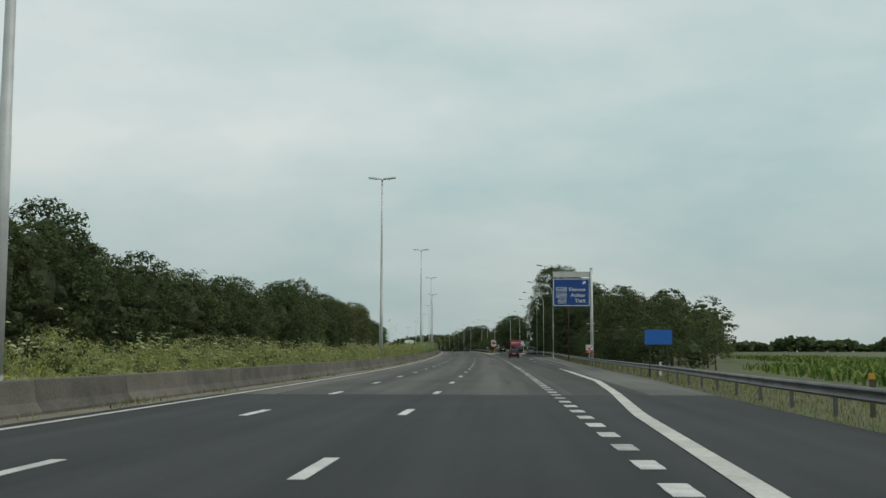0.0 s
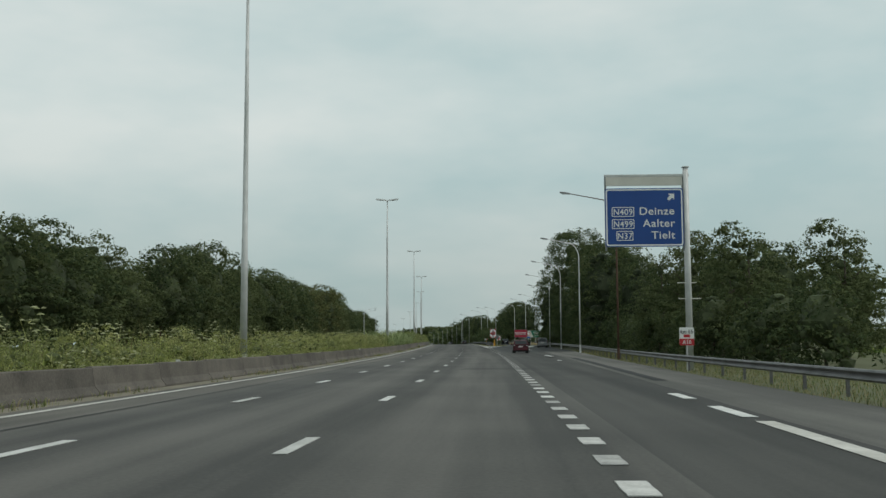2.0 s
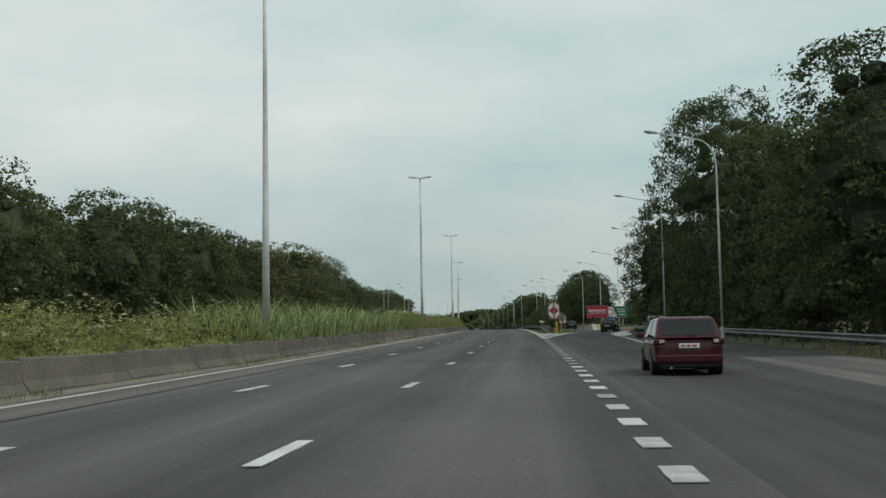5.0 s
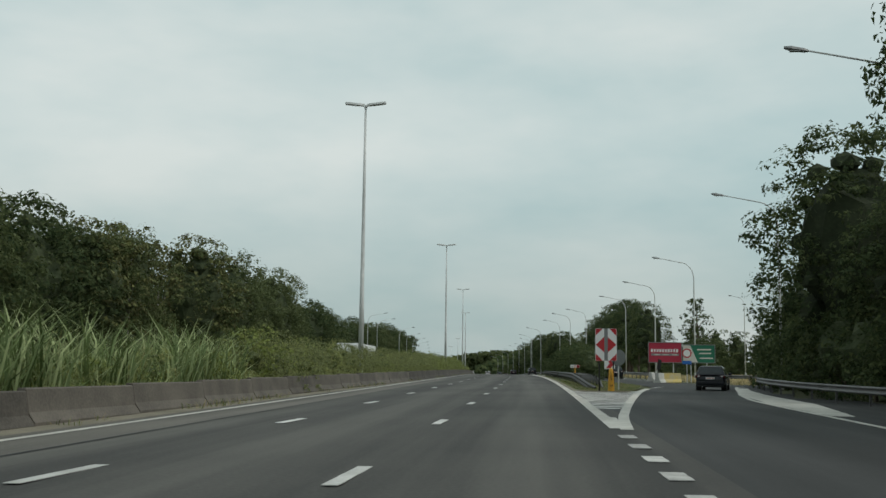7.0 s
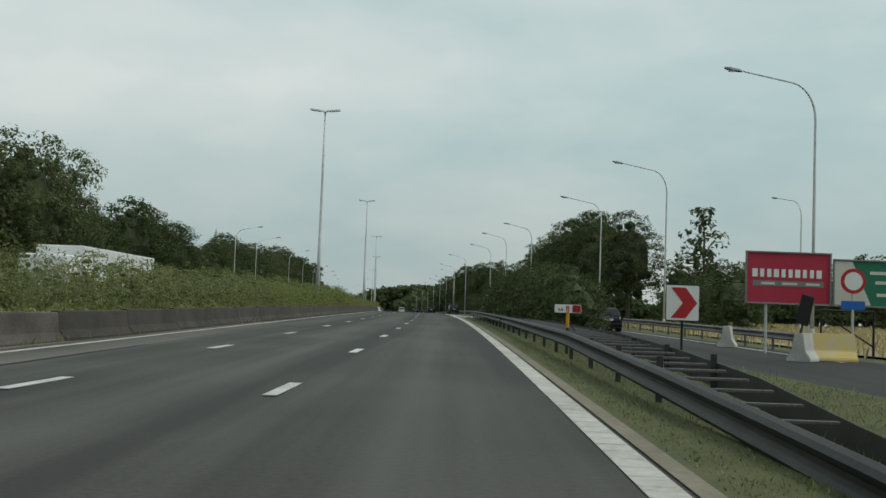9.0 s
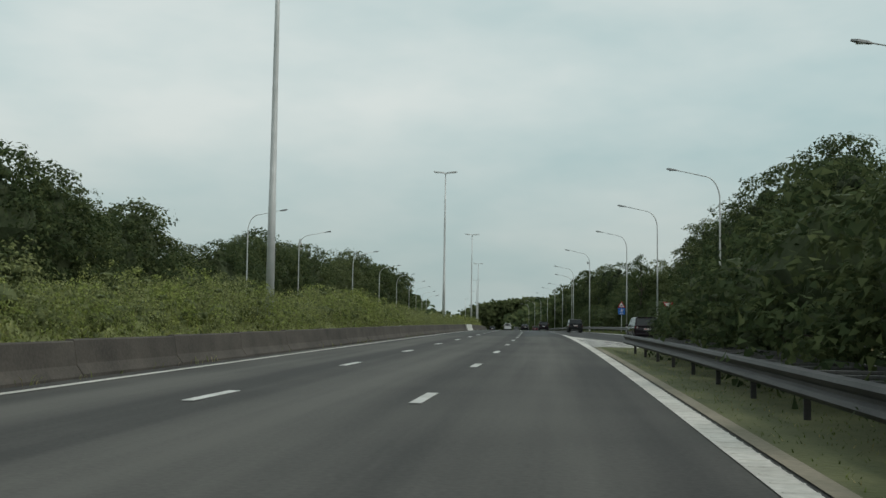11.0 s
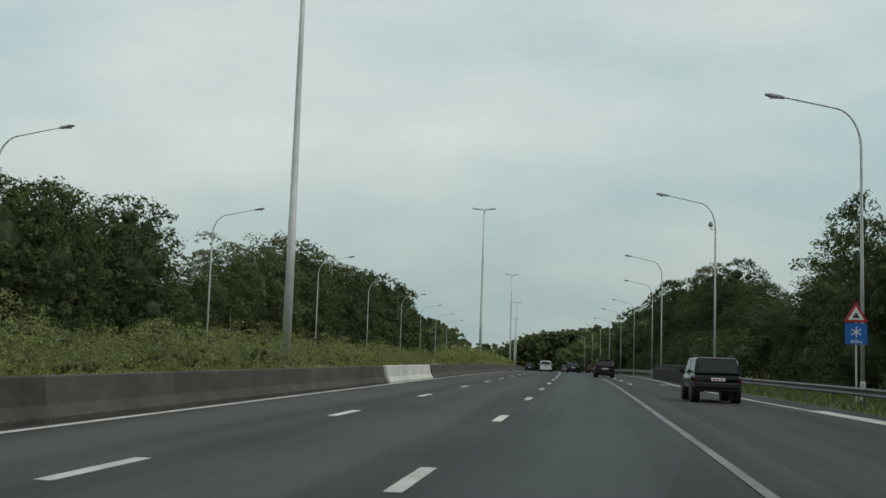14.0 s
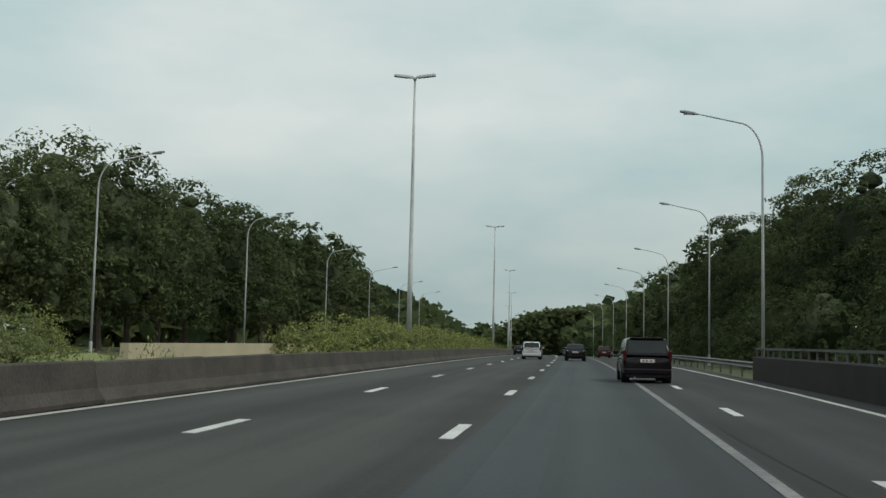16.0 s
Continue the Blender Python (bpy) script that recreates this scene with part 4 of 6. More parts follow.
# ---- nose of the exit: diamond board, bollard, chevron ----
def diamond_board():
    e = thing("nose_board", "red and white diamond board on two dark posts", "road sign", spot(271.2, 6.28, 0.08, 0, 0.95))
    for x in (-0.40, 0.42):
        part("post", tube([(x, 0.05, -0.2), (x, 0.05, 2.2)], 0.045, 10), BLACK, e)
    half = 0.62
    for x0, x1 in ((-half, -0.1), (0.1, half)):
        part("board", plate(round_rect(x0, 1.68, x1, 3.56, 0.03), 0.035), SIGN_WHITE, e)
    part("centre_strip", boxes((0, 0.02, 2.62, 0.22, 0.04, 1.86), bevel=0.005), SIGN_BACK, e, "grey centre strip")
    for sx in (-1, 1):
        for pts in ([(0.1, 3.08), (0.1, 2.16), (0.6, 2.62)], [(0.2, 3.55), (0.6, 3.55), (0.6, 3.14)], [(0.2, 1.69), (0.6, 1.69), (0.6, 2.1)]):
            part("red_field", plate([(sx * x, z) for x, z in pts], 0.006), SIGN_RED, e).location.y = -0.008
    return e


diamond_board()
bo = thing("bollard", "tapered yellow plastic bollard with dark lettering", "bollard", spot(270.9, 6.52, -0.04))
bo.scale = (0.97, 0.97, 1.13)
part("body", tube([(0, 0, 0), (0, 0, 0.1), (0, 0, 0.9), (0, 0, 1.1), (0, 0, 1.16)], [0.20, 0.19, 0.135, 0.115, 0.06], 18), YELLOW, bo, smooth=True)
for t_, z_ in (("L", 0.86), ("0", 0.71), ("9", 0.56), ("39", 0.27)):
    words(t_, 0.17, BLACK, bo, 0, -0.185 + z_ * 0.055 - 0.006, z_, align="CENTER")
rs = thing("round_sign", "grey back of a round road sign behind the diamond board", "road sign", spot(274.5, 7.2, 0.0, -30))
sign_post(rs, 2.0)
part("disc", plate(disc(0.48, 32, 0, 1.88), 0.03), SIGN_BACK, rs)


def chevron_sign(s, o):
    e = thing("chevron_sign", "square white sign with a red chevron on a thin post", "road sign", spot(s, o, -0.04, 0, 0.955))
    sign_post(e, 2.1, 0, 0.035, BLACK)
    b = part("board", plate(round_rect(-0.45, 1.25, 0.45, 2.22, 0.05), 0.03), SIGN_WHITE, e)
    part("chevron", plate([(-0.33, 2.16), (0.08, 2.16), (0.4, 1.735), (0.08, 1.31), (-0.33, 1.31), (0.0, 1.735)][::-1], 0.006), SIGN_RED, b).location.y = -0.008
    return e


chevron_sign(300.0, 8.68)
hm = thing("hectometre_sign", "white and red distance board on a short yellow post", "road sign", spot(303.0, 5.98, 0, 0, 0.98))
part("post", tube([(0, 0.04, 0), (0, 0.04, 0.3), (0, 0.04, 0.82)], 0.05, 10), RAIL_DARK, hm, "dark lower post")
part("sleeve", tube([(0, 0.04, 0.80), (0, 0.04, 1.1), (0, 0.04, 1.28)], 0.055, 12), YELLOW, hm, "yellow sleeve")
part("brace", tube([(0.04, 0.05, 1.0), (0.24, 0.08, 0.7)], 0.02, 8), RAIL_DARK, hm)
b_ = part("board", plate(round_rect(-0.40, 1.25, 0.40, 1.50, 0.04), 0.03), SIGN_WHITE, hm)
part("red_field", plate(round_rect(0.13, 1.265, 0.385, 1.485, 0.03), 0.006), SIGN_RED, b_).location.y = -0.008
words("64", 0.15, BLACK, b_, -0.22, -0.008, 1.295, align="CENTER", squeeze=0.95)
words("8", 0.24, SIGN_RED, b_, -0.01, -0.008, 1.29, align="CENTER", squeeze=1.0)
part("dark_mark", boxes((0.20, -0.012, 1.375, 0.03, 0.006, 0.13), (0.23, -0.012, 1.43, 0.05, 0.006, 0.02), (0.31, -0.012, 1.375, 0.03, 0.006, 0.13)), BLACK, b_)


# ---- closed junction: hoardings, blocks, signs ----
def hoarding(name, label, x0, x1, z0, z1, mat):
    e = thing(name, label, "billboard", spot(309.0, 0, 0.0, 0, 0.956))
    w = x1 - x0
    for x in (x0 + 0.25 * w, x1 - 0.25 * w):
        part("post", tube([(x, 0.1, 0), (x, 0.1, z1)], 0.05, 10), GALV, e)
    f = part("panel", plate([(x0, z0), (x1, z0), (x1, z1), (x0, z1)], 0.04), mat, e)
    part("frame", boxes(((x0 + x1) / 2, 0.0, z1, w + 0.08, 0.08, 0.06), ((x0 + x1) / 2, 0.0, z0, w + 0.08, 0.08, 0.06), (x0, 0, (z0 + z1) / 2, 0.06, 0.08, z1 - z0), (x1, 0, (z0 + z1) / 2, 0.06, 0.08, z1 - z0), bevel=0.008), SIGN_BACK, e)
    return e, f


hb, face = hoarding("red_hoarding", "red construction hoarding with white lettering bars", 13.5, 16.6, 1.86, 3.75, BANNER_RED)
for k in range(10):
    x = 13.82 + k * 0.262
    part("letter_bar", boxes((x, -0.006, 2.98, 0.15 if k % 3 else 0.19, 0.008, 0.30), bevel=0.003), SIGN_WHITE, face)
part("grey_band", boxes((15.05, -0.005, 2.60, 2.6, 0.006, 0.2)), SIGN_BACK, face)
for x, w in ((14.3, 0.5), (15.1, 0.55), (15.95, 0.5)):
    part("text_bar", boxes((x, -0.012, 2.60, w, 0.006, 0.09)), SIGN_CREAM, face)
hg, face = hoarding("green_hoarding", "green and white construction hoarding", 16.72, 19.7, 1.86, 3.55, BANNER_GREEN)
part("white_corner", plate([(16.74, 1.9), (18.1, 1.9), (17.4, 3.5), (16.74, 3.5)], 0.006), SIGN_CREAM, face).location.y = -0.008
for z, x, w in ((3.1, 18.7, 1.3), (2.75, 18.8, 1.1), (2.3, 18.9, 1.2)):
    part("text_bar", boxes((x, -0.006, z, w, 0.006, 0.12)), SIGN_CREAM, face)
ne = thing("prohibition_sign", "round white sign with a red ring and a blue plate below", "road sign", spot(307.5, 16.1, -0.03, 0, 0.96))
sign_post(ne, 3.3)
d_ = part("disc", plate(disc(0.44, 36, 0, 2.75), 0.03), SIGN_RED, ne)
part("white_disc", plate(disc(0.32, 36, 0, 2.75), 0.006), SIGN_WHITE, d_).location.y = -0.008
part("blue_plate", plate(round_rect(-0.42, 1.75, 0.42, 2.05, 0.03), 0.02), SIGN_BRIGHT_BLUE, ne)


def jersey(s, o, turn, material, label, length=1.6):
    bm = bmesh.new()
    prof = [(-0.36, 0), (-0.36, 0.1), (-0.2, 0.34), (-0.13, 0.86), (0.13, 0.86), (0.2, 0.34), (0.36, 0.1), (0.36, 0)]
    a = [bm.verts.new((-length / 2, y, z)) for y, z in prof]
    b = [bm.verts.new((length / 2, y, z)) for y, z in prof]
    bm.faces.new(a)
    bm.faces.new(b[::-1])
    for k in range(8):
        bm.faces.new((a[k], b[k], b[(k + 1) % 8], a[(k + 1) % 8]))
    bmesh.ops.recalc_face_normals(bm, faces=list(bm.faces))
    bmesh.ops.bevel(bm, geom=list(bm.edges), offset=0.02, segments=2, affect="EDGES")
    ob = part("concrete_block", bm, material, None, label)
    ob.matrix_basis = spot(s, o, 0, turn)
    return tagged(ob, label, "barrier block", "closure blocks")


jersey(304.9, 14.4, 8, YELLOW_PALE, "concrete barrier block painted faded yellow", 1.5)
jersey(304.0, 13.25, 55, CONCRETE_PALE, "pale concrete barrier block closing the road", 1.0)
jersey(315, 13.9, 70, CONCRETE_PALE, "weathered concrete barrier block at the road edge", 1.2)
cb = thing("leaning_panel", "dark warning panel leaning on a thin post", "road sign", spot(304.0, 12.95, 0) @ pose(0, 0, 0, 0, 14, -55))
sign_post(cb, 2.0, 0, 0.03, BLACK)
part("panel", plate(round_rect(-0.22, 1.15, 0.22, 2.05, 0.03), 0.03), BLACK, cb)
tr = thing("steel_trestle", "dark steel trestle holding the closure signs", "trestle", spot(308, 16.1, 0))
part("frame", tube([(-0.9, 0, 0), (-0.9, 0, 1.6), (0.9, 0, 1.6), (0.9, 0, 0)], 0.045, 8), BLACK, tr)
part("brace", tube([(-0.9, 0, 1.5), (0.9, 0, 0.4)], 0.03, 8), BLACK, tr)

# winter warning and yield signs on the entry ramp
ws = thing("winter_sign", "red triangle above a blue snowflake plate", "road sign", spot(471, 12.95, 0, 0, 0.965))
sign_post(ws, 4.2)
tri_ = part("triangle", plate([(-0.5, 3.45), (0.5, 3.45), (0, 4.32)], 0.03), SIGN_RED, ws)
part("white_field", plate([(-0.33, 3.55), (0.33, 3.55), (0, 4.12)], 0.006), SIGN_WHITE, tri_).location.y = -0.008
part("symbol", boxes((0, -0.016, 3.68, 0.26, 0.006, 0.1), (0, -0.016, 3.78, 0.14, 0.006, 0.08)), BLACK, tri_)
bl_ = part("blue_plate", plate(round_rect(-0.45, 2.5, 0.45, 3.4, 0.04), 0.03), SIGN_BRIGHT_BLUE, ws)
for k in range(3):
    part("flake_bar", boxes((0, 0, 0, 0.46, 0.006, 0.045)), SIGN_WHITE, bl_).matrix_basis = Matrix.LocRotScale((0, -0.008, 3.03), Euler((0, radians(30 + 60 * k), 0)), None)
words("200m", 0.2, SIGN_WHITE, bl_, 0, -0.008, 2.56, align="CENTER")
ys = thing("yield_sign", "white triangle with a red border, point downwards", "road sign", spot(432.7, 13.84, -0.1))
sign_post(ys, 3.4)
y_ = part("triangle", plate([(-0.5, 3.36), (0.5, 3.36), (0, 2.5)], 0.03), SIGN_RED, ys)
part("white_field", plate([(-0.35, 3.28), (0.35, 3.28), (0, 2.69)], 0.006), SIGN_WHITE, y_).location.y = -0.008


# ---- bridge over the local road ----
bridge = tagged(new("bridge_parapet"), "dark stained concrete bridge parapet with a steel hand rail", "parapet", "", "structure")
sweep("parapet_wall", [(499, 9.2), (531, 9.2)], [(0, -0.3), (0, 0.95), (0.06, 1.0), (0.3, 1.0), (0.34, 0.95), (0.34, -0.3)], CONCRETE_DARK, bridge, 4.0)
sweep("hand_rail", [(499, 9.3), (531, 9.3)], [(0, 1.28), (0, 1.36), (0.1, 1.36), (0.1, 1.28)], RAIL_STEEL, bridge, 4.0)
bm = boxes((0, 0, 1.14, 0.06, 0.06, 0.3), bevel=0.006)
baluster = bpy.data.meshes.new("rail_upright")
bm.to_mesh(baluster)
bm.free()
baluster.materials.append(RAIL_STEEL)
for k in range(26):
    piece("rail_upright", baluster, bridge, spot(499.3 + 1.26 * k, 9.35))
far_wall = tagged(new("far_parapet"), "sandy concrete parapet across the median gap", "parapet", "", "structure")
sweep("parapet_wall", [(517, -12.6), (546, -12.6)], [(0, -0.3), (0, 1.06), (-0.3, 1.06), (-0.3, -0.3)], CONCRETE_SAND, far_wall, 4.0)


# ---- plants ----
def quads(centres, us, vs, fold, rng):
    """Leaves: a folded pair of triangles round each centre, spanned by the vectors us and vs."""
    n = len(centres)
    nn = np.cross(us, vs)
    nn /= np.linalg.norm(nn, axis=1, keepdims=True) + 1e-9
    lift = nn * (np.linalg.norm(us, axis=1, keepdims=True) * fold)
    p = np.stack([centres - vs, centres + us * 0.8 + lift, centres + vs, centres - us * 0.8 + lift], axis=1)
    f = np.arange(4 * n).reshape(n, 4)
    return p.reshape(-1, 3), f


def rand_dirs(n, rng):
    d = rng.normal(size=(n, 3))
    return d / np.linalg.norm(d, axis=1, keepdims=True)


def tri_leaves(c, a, b):
    """One pointed leaf spray (a triangle) at each centre."""
    n = len(c)
    v = np.stack([c - b * 0.6 - a * 0.55, c - b * 0.6 + a * 0.55, c + b], axis=1).reshape(-1, 3)
    return v, np.arange(3 * n).reshape(n, 3)


def crown(name, lobes, n, size, mats, seed, core=0.8, droop=0.0, shade=None, loose=0.10, tuft=2.6, per=20, upright=0.0):
    """A crown of leaf tufts on the outer skin of the lobes, over an inner body with shade in its colour."""
    rng = np.random.default_rng(seed)
    lob = np.array(lobes, dtype=float)
    area = lob[:, 3] * lob[:, 5]
    m = max(8, n // per)
    which = rng.choice(len(lob), m * 5, p=area / area.sum())
    d = rand_dirs(len(which), rng)
    d[:, 2] = np.where(d[:, 2] < -0.45, -d[:, 2], d[:, 2])
    reach = rng.uniform(0.74, 1.0, len(which)) + np.where(rng.random(len(which)) < 2 * loose, rng.uniform(0, 1.8 * loose, len(which)), 0)
    c = lob[which, :3] + d * lob[which, 3:6] * reach[:, None]
    deep = np.linalg.norm((c[:, None, :] - lob[None, :, :3]) / lob[None, :, 3:6], axis=2).min(axis=1)
    keep = np.nonzero(deep > 0.72)[0][:m]
    c, d = c[keep], d[keep]
    m = len(keep)
    rc = size * tuft * rng.uniform(0.6, 1.35, m)
    tint = rng.choice(len(mats), m, p=[0.6, 0.4] if len(mats) == 2 else None)
    w = np.repeat(np.arange(m), per)
    n = len(w)
    e = rand_dirs(n, rng) + 0.6 * d[w] + np.array([0, 0, 0.3])
    e /= np.linalg.norm(e, axis=1, keepdims=True)
    c = c[w] + e * (rc[w] * np.sqrt(rng.uniform(0.08, 1.0, n)))[:, None] * np.array([1.15, 1.15, 0.72])
    nrm = e + 0.55 * rand_dirs(n, rng) + np.array([0, 0, 0.35])
    nrm /= np.linalg.norm(nrm, axis=1, keepdims=True)
    a = np.cross(nrm, rand_dirs(n, rng))
    a /= np.linalg.norm(a, axis=1, keepdims=True) + 1e-9
    b = np.cross(nrm, a)
    if droop or upright:
        b = b * (1 - droop - upright) + np.array([0, 0, 1.0]) * (upright - droop)
    s = size * rng.uniform(0.5, 1.2, n)[:, None] * 0.62
    v, f = tri_leaves(c, a * s, b * s)
    verts, faces = v.tolist(), f.tolist()
    idx = np.where(rng.random(n) < 0.8, tint[w], rng.integers(0, len(mats), n)).tolist()
    # added bodies that close the crown to light from behind
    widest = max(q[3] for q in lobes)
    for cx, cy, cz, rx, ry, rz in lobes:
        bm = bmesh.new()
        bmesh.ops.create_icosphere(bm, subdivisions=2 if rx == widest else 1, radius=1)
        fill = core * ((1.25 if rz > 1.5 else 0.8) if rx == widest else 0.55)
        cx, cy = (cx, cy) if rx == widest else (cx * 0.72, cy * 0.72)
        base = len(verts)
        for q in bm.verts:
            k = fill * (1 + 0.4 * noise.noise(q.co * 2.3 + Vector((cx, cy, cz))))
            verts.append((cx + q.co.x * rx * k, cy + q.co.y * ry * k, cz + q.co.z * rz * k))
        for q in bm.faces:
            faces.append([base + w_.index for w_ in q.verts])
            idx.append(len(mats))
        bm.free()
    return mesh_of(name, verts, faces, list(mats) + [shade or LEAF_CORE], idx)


def limb_mesh(height, r0, seed, bark, limbs=6, spread=2.2):
    rng = random.Random(seed)
    x, y, pts, rad = 0, 0, [(0, 0, -0.15)], [r0 * 1.25]
    for k in range(1, 7):
        x, y = x + rng.uniform(-0.12, 0.12), y + rng.uniform(-0.12, 0.12)
        pts.append((x, y, height * k / 6))
        rad.append(r0 * (1 - 0.8 * k / 6))
    bm = tube(pts, rad, 8)
    for k in range(limbs):
        t = 0.3 + 0.6 * k / limbs
        b = Vector(pts[int(t * 6)])
        a = k * 2.4 + rng.uniform(-0.4, 0.4)
        e = b + Vector((math.cos(a) * spread, math.sin(a) * spread, height * 0.18))
        tube([b, b.lerp(e, 0.5) + Vector((0, 0, 0.2)), e], [r0 * 0.4, r0 * 0.25, r0 * 0.08], 6, bm)
    me = bpy.data.meshes.new("trunk")
    bm.to_mesh(me)
    bm.free()
    me.materials.append(bark)
    return me


def lobes_round(h, w, n, seed, low=0.18):
    rng = random.Random(seed)
    out = [(0, 0, h * 0.55, w * 0.34, w * 0.34, h * 0.36)]
    n = int(n * 1.7)
    for k in range(n):
        a, t = k * 2.39996 + rng.uniform(-0.4, 0.4), (k + 0.5) / n
        z = h * (low + 0.68 * t)
        reach = w * 0.5 * math.sin(math.pi * (0.28 + 0.56 * t)) * rng.uniform(0.55, 0.85)
        rr = w * rng.uniform(0.12, 0.24) * (1.1 - 0.35 * t)
        out.append((reach * math.cos(a), reach * math.sin(a), z, rr, rr, rr * rng.uniform(0.8, 1.1)))
    out.append((0, 0, h * 0.86, w * 0.26, w * 0.26, h * 0.12))
    return out


def lobes_tall(h, w, n, seed, weep=False):
    rng = random.Random(seed)
    out = []
    for k in range(n):
        q = k / n
        wide = w * 0.36 * (0.55 + 0.75 * math.sin(math.pi * (0.1 + 0.8 * q)) if weep else 1.05 - 0.6 * q)
        out.append((rng.uniform(-0.22, 0.22) * w, rng.uniform(-0.22, 0.22) * w, h * (0.2 + 0.72 * q), wide * rng.uniform(0.8, 1.1), wide * rng.uniform(0.8, 1.1), h * 0.14))
    return out


TREES = {}


def tree_kind(key, h, w, n, leaves, size, mats, seed, bark=BARK, tall=False, droop=0.0, core=0.62, low=0.18, shade=None):
    lobes = lobes_tall(h, w, n, seed, key == "birch_tall") if tall else lobes_round(h, w, n, seed, low)
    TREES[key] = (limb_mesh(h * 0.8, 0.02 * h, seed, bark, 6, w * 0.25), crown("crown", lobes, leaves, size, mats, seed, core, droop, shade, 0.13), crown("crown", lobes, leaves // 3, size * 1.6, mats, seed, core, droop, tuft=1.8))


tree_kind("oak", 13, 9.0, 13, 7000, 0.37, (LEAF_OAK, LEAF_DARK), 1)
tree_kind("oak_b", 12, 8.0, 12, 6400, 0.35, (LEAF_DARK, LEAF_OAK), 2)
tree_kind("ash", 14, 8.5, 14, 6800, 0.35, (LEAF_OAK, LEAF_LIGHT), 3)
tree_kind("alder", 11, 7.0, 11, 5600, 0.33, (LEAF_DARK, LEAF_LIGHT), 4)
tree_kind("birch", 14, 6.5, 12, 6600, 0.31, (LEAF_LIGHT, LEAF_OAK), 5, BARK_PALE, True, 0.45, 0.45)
# dense kinds: oak and alder leaves, and every inner body, darkened as backlit
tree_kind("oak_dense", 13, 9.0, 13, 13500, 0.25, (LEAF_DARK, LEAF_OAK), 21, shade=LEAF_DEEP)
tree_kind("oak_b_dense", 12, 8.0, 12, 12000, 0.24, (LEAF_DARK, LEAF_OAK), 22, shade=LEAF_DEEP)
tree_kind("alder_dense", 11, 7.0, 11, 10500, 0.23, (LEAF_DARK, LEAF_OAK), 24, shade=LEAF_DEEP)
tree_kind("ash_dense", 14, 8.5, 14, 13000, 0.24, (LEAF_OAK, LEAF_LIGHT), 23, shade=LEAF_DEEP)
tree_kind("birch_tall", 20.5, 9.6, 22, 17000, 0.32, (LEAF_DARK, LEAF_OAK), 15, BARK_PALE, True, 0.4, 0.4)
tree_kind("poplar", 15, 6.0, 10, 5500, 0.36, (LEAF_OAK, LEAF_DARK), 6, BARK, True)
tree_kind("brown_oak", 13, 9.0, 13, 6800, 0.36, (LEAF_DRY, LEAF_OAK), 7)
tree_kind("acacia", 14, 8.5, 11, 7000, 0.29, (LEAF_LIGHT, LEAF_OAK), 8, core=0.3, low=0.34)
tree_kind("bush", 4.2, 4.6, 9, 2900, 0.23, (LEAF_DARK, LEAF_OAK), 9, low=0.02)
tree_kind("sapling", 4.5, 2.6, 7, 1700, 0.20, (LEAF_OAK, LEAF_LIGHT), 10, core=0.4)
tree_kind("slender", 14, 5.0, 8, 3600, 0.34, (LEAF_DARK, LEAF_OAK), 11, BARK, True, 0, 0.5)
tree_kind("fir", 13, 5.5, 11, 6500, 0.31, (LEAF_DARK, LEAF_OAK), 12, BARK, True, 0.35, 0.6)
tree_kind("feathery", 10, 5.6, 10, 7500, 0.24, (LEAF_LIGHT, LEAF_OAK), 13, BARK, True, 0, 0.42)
LABEL = {"oak": "dense dark green broadleaf tree", "oak_b": "rounded dark broadleaf tree", "ash": "tall mid-green broadleaf tree", "alder": "smaller dark alder tree with a dense crown",
         "birch": "birch with pale bark and drooping light foliage", "birch_tall": "very tall birch with long hanging dark foliage", "poplar": "narrow upright poplar tree", "brown_oak": "broadleaf tree with brownish foliage",
         "acacia": "open-crowned tree with airy light foliage", "bush": "dark rounded bush in the verge", "sapling": "young slender tree in the verge",
         "slender": "lone slender tree with a thin crown", "fir": "dark pointed tree with hanging twigs", "feathery": "light feathery tree with upright shoots"}
trng = random.Random(77)


def tree(key, s, o, scale=1.0, group="", z=-0.08, stretch=1.0):
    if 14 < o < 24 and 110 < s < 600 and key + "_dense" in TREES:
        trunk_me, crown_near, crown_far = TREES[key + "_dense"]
    else:
        trunk_me, crown_near, crown_far = TREES[key]
    crown_me = crown_far if s > 600 or o < -42 or o > 28 else crown_near
    e = thing("bush" if key == "bush" else "tree", LABEL[key], "bush" if key == "bush" else "tree", Matrix.Identity(4), group)
    e.matrix_basis = Matrix.LocRotScale(place(s, o, z + ground_z(s, o) + 0.06), Euler((0, 0, trng.uniform(0, 6.28))), (scale, scale, scale * stretch))
    piece("trunk", trunk_me, e)
    piece("crown", crown_me, e)
    return e


def belt(s0, s1, step, o0, o1, keys, h0, h1, group):
    """A belt of trees; h0 and h1 are the crown heights aimed at, at its ends."""
    s = s0
    trng = random.Random(int(s0 * 31 + abs(o0) * 7))
    full = {"oak": 13, "oak_b": 12, "ash": 14, "alder": 11, "birch": 14, "poplar": 15, "brown_oak": 13, "acacia": 14, "bush": 4.2, "fir": 13, "slender": 14, "sapling": 4.5}
    while s < s1:
        k = trng.choice(keys)
        h = (h0 + (h1 - h0) * (s - s0) / (s1 - s0)) * trng.uniform(0.86, 1.1)
        sc = h / full[k] / 1.03
        sc = max(0.5, min(sc, 1.35)) if k != "bush" else trng.uniform(0.8, 1.3)
        wide = sc if k == "bush" else max(sc, 1.0)
        tree(k, s + trng.uniform(-1.5, 1.5), trng.uniform(o0, o1), wide, group, stretch=sc / wide)
        s += step * trng.uniform(0.8, 1.2)


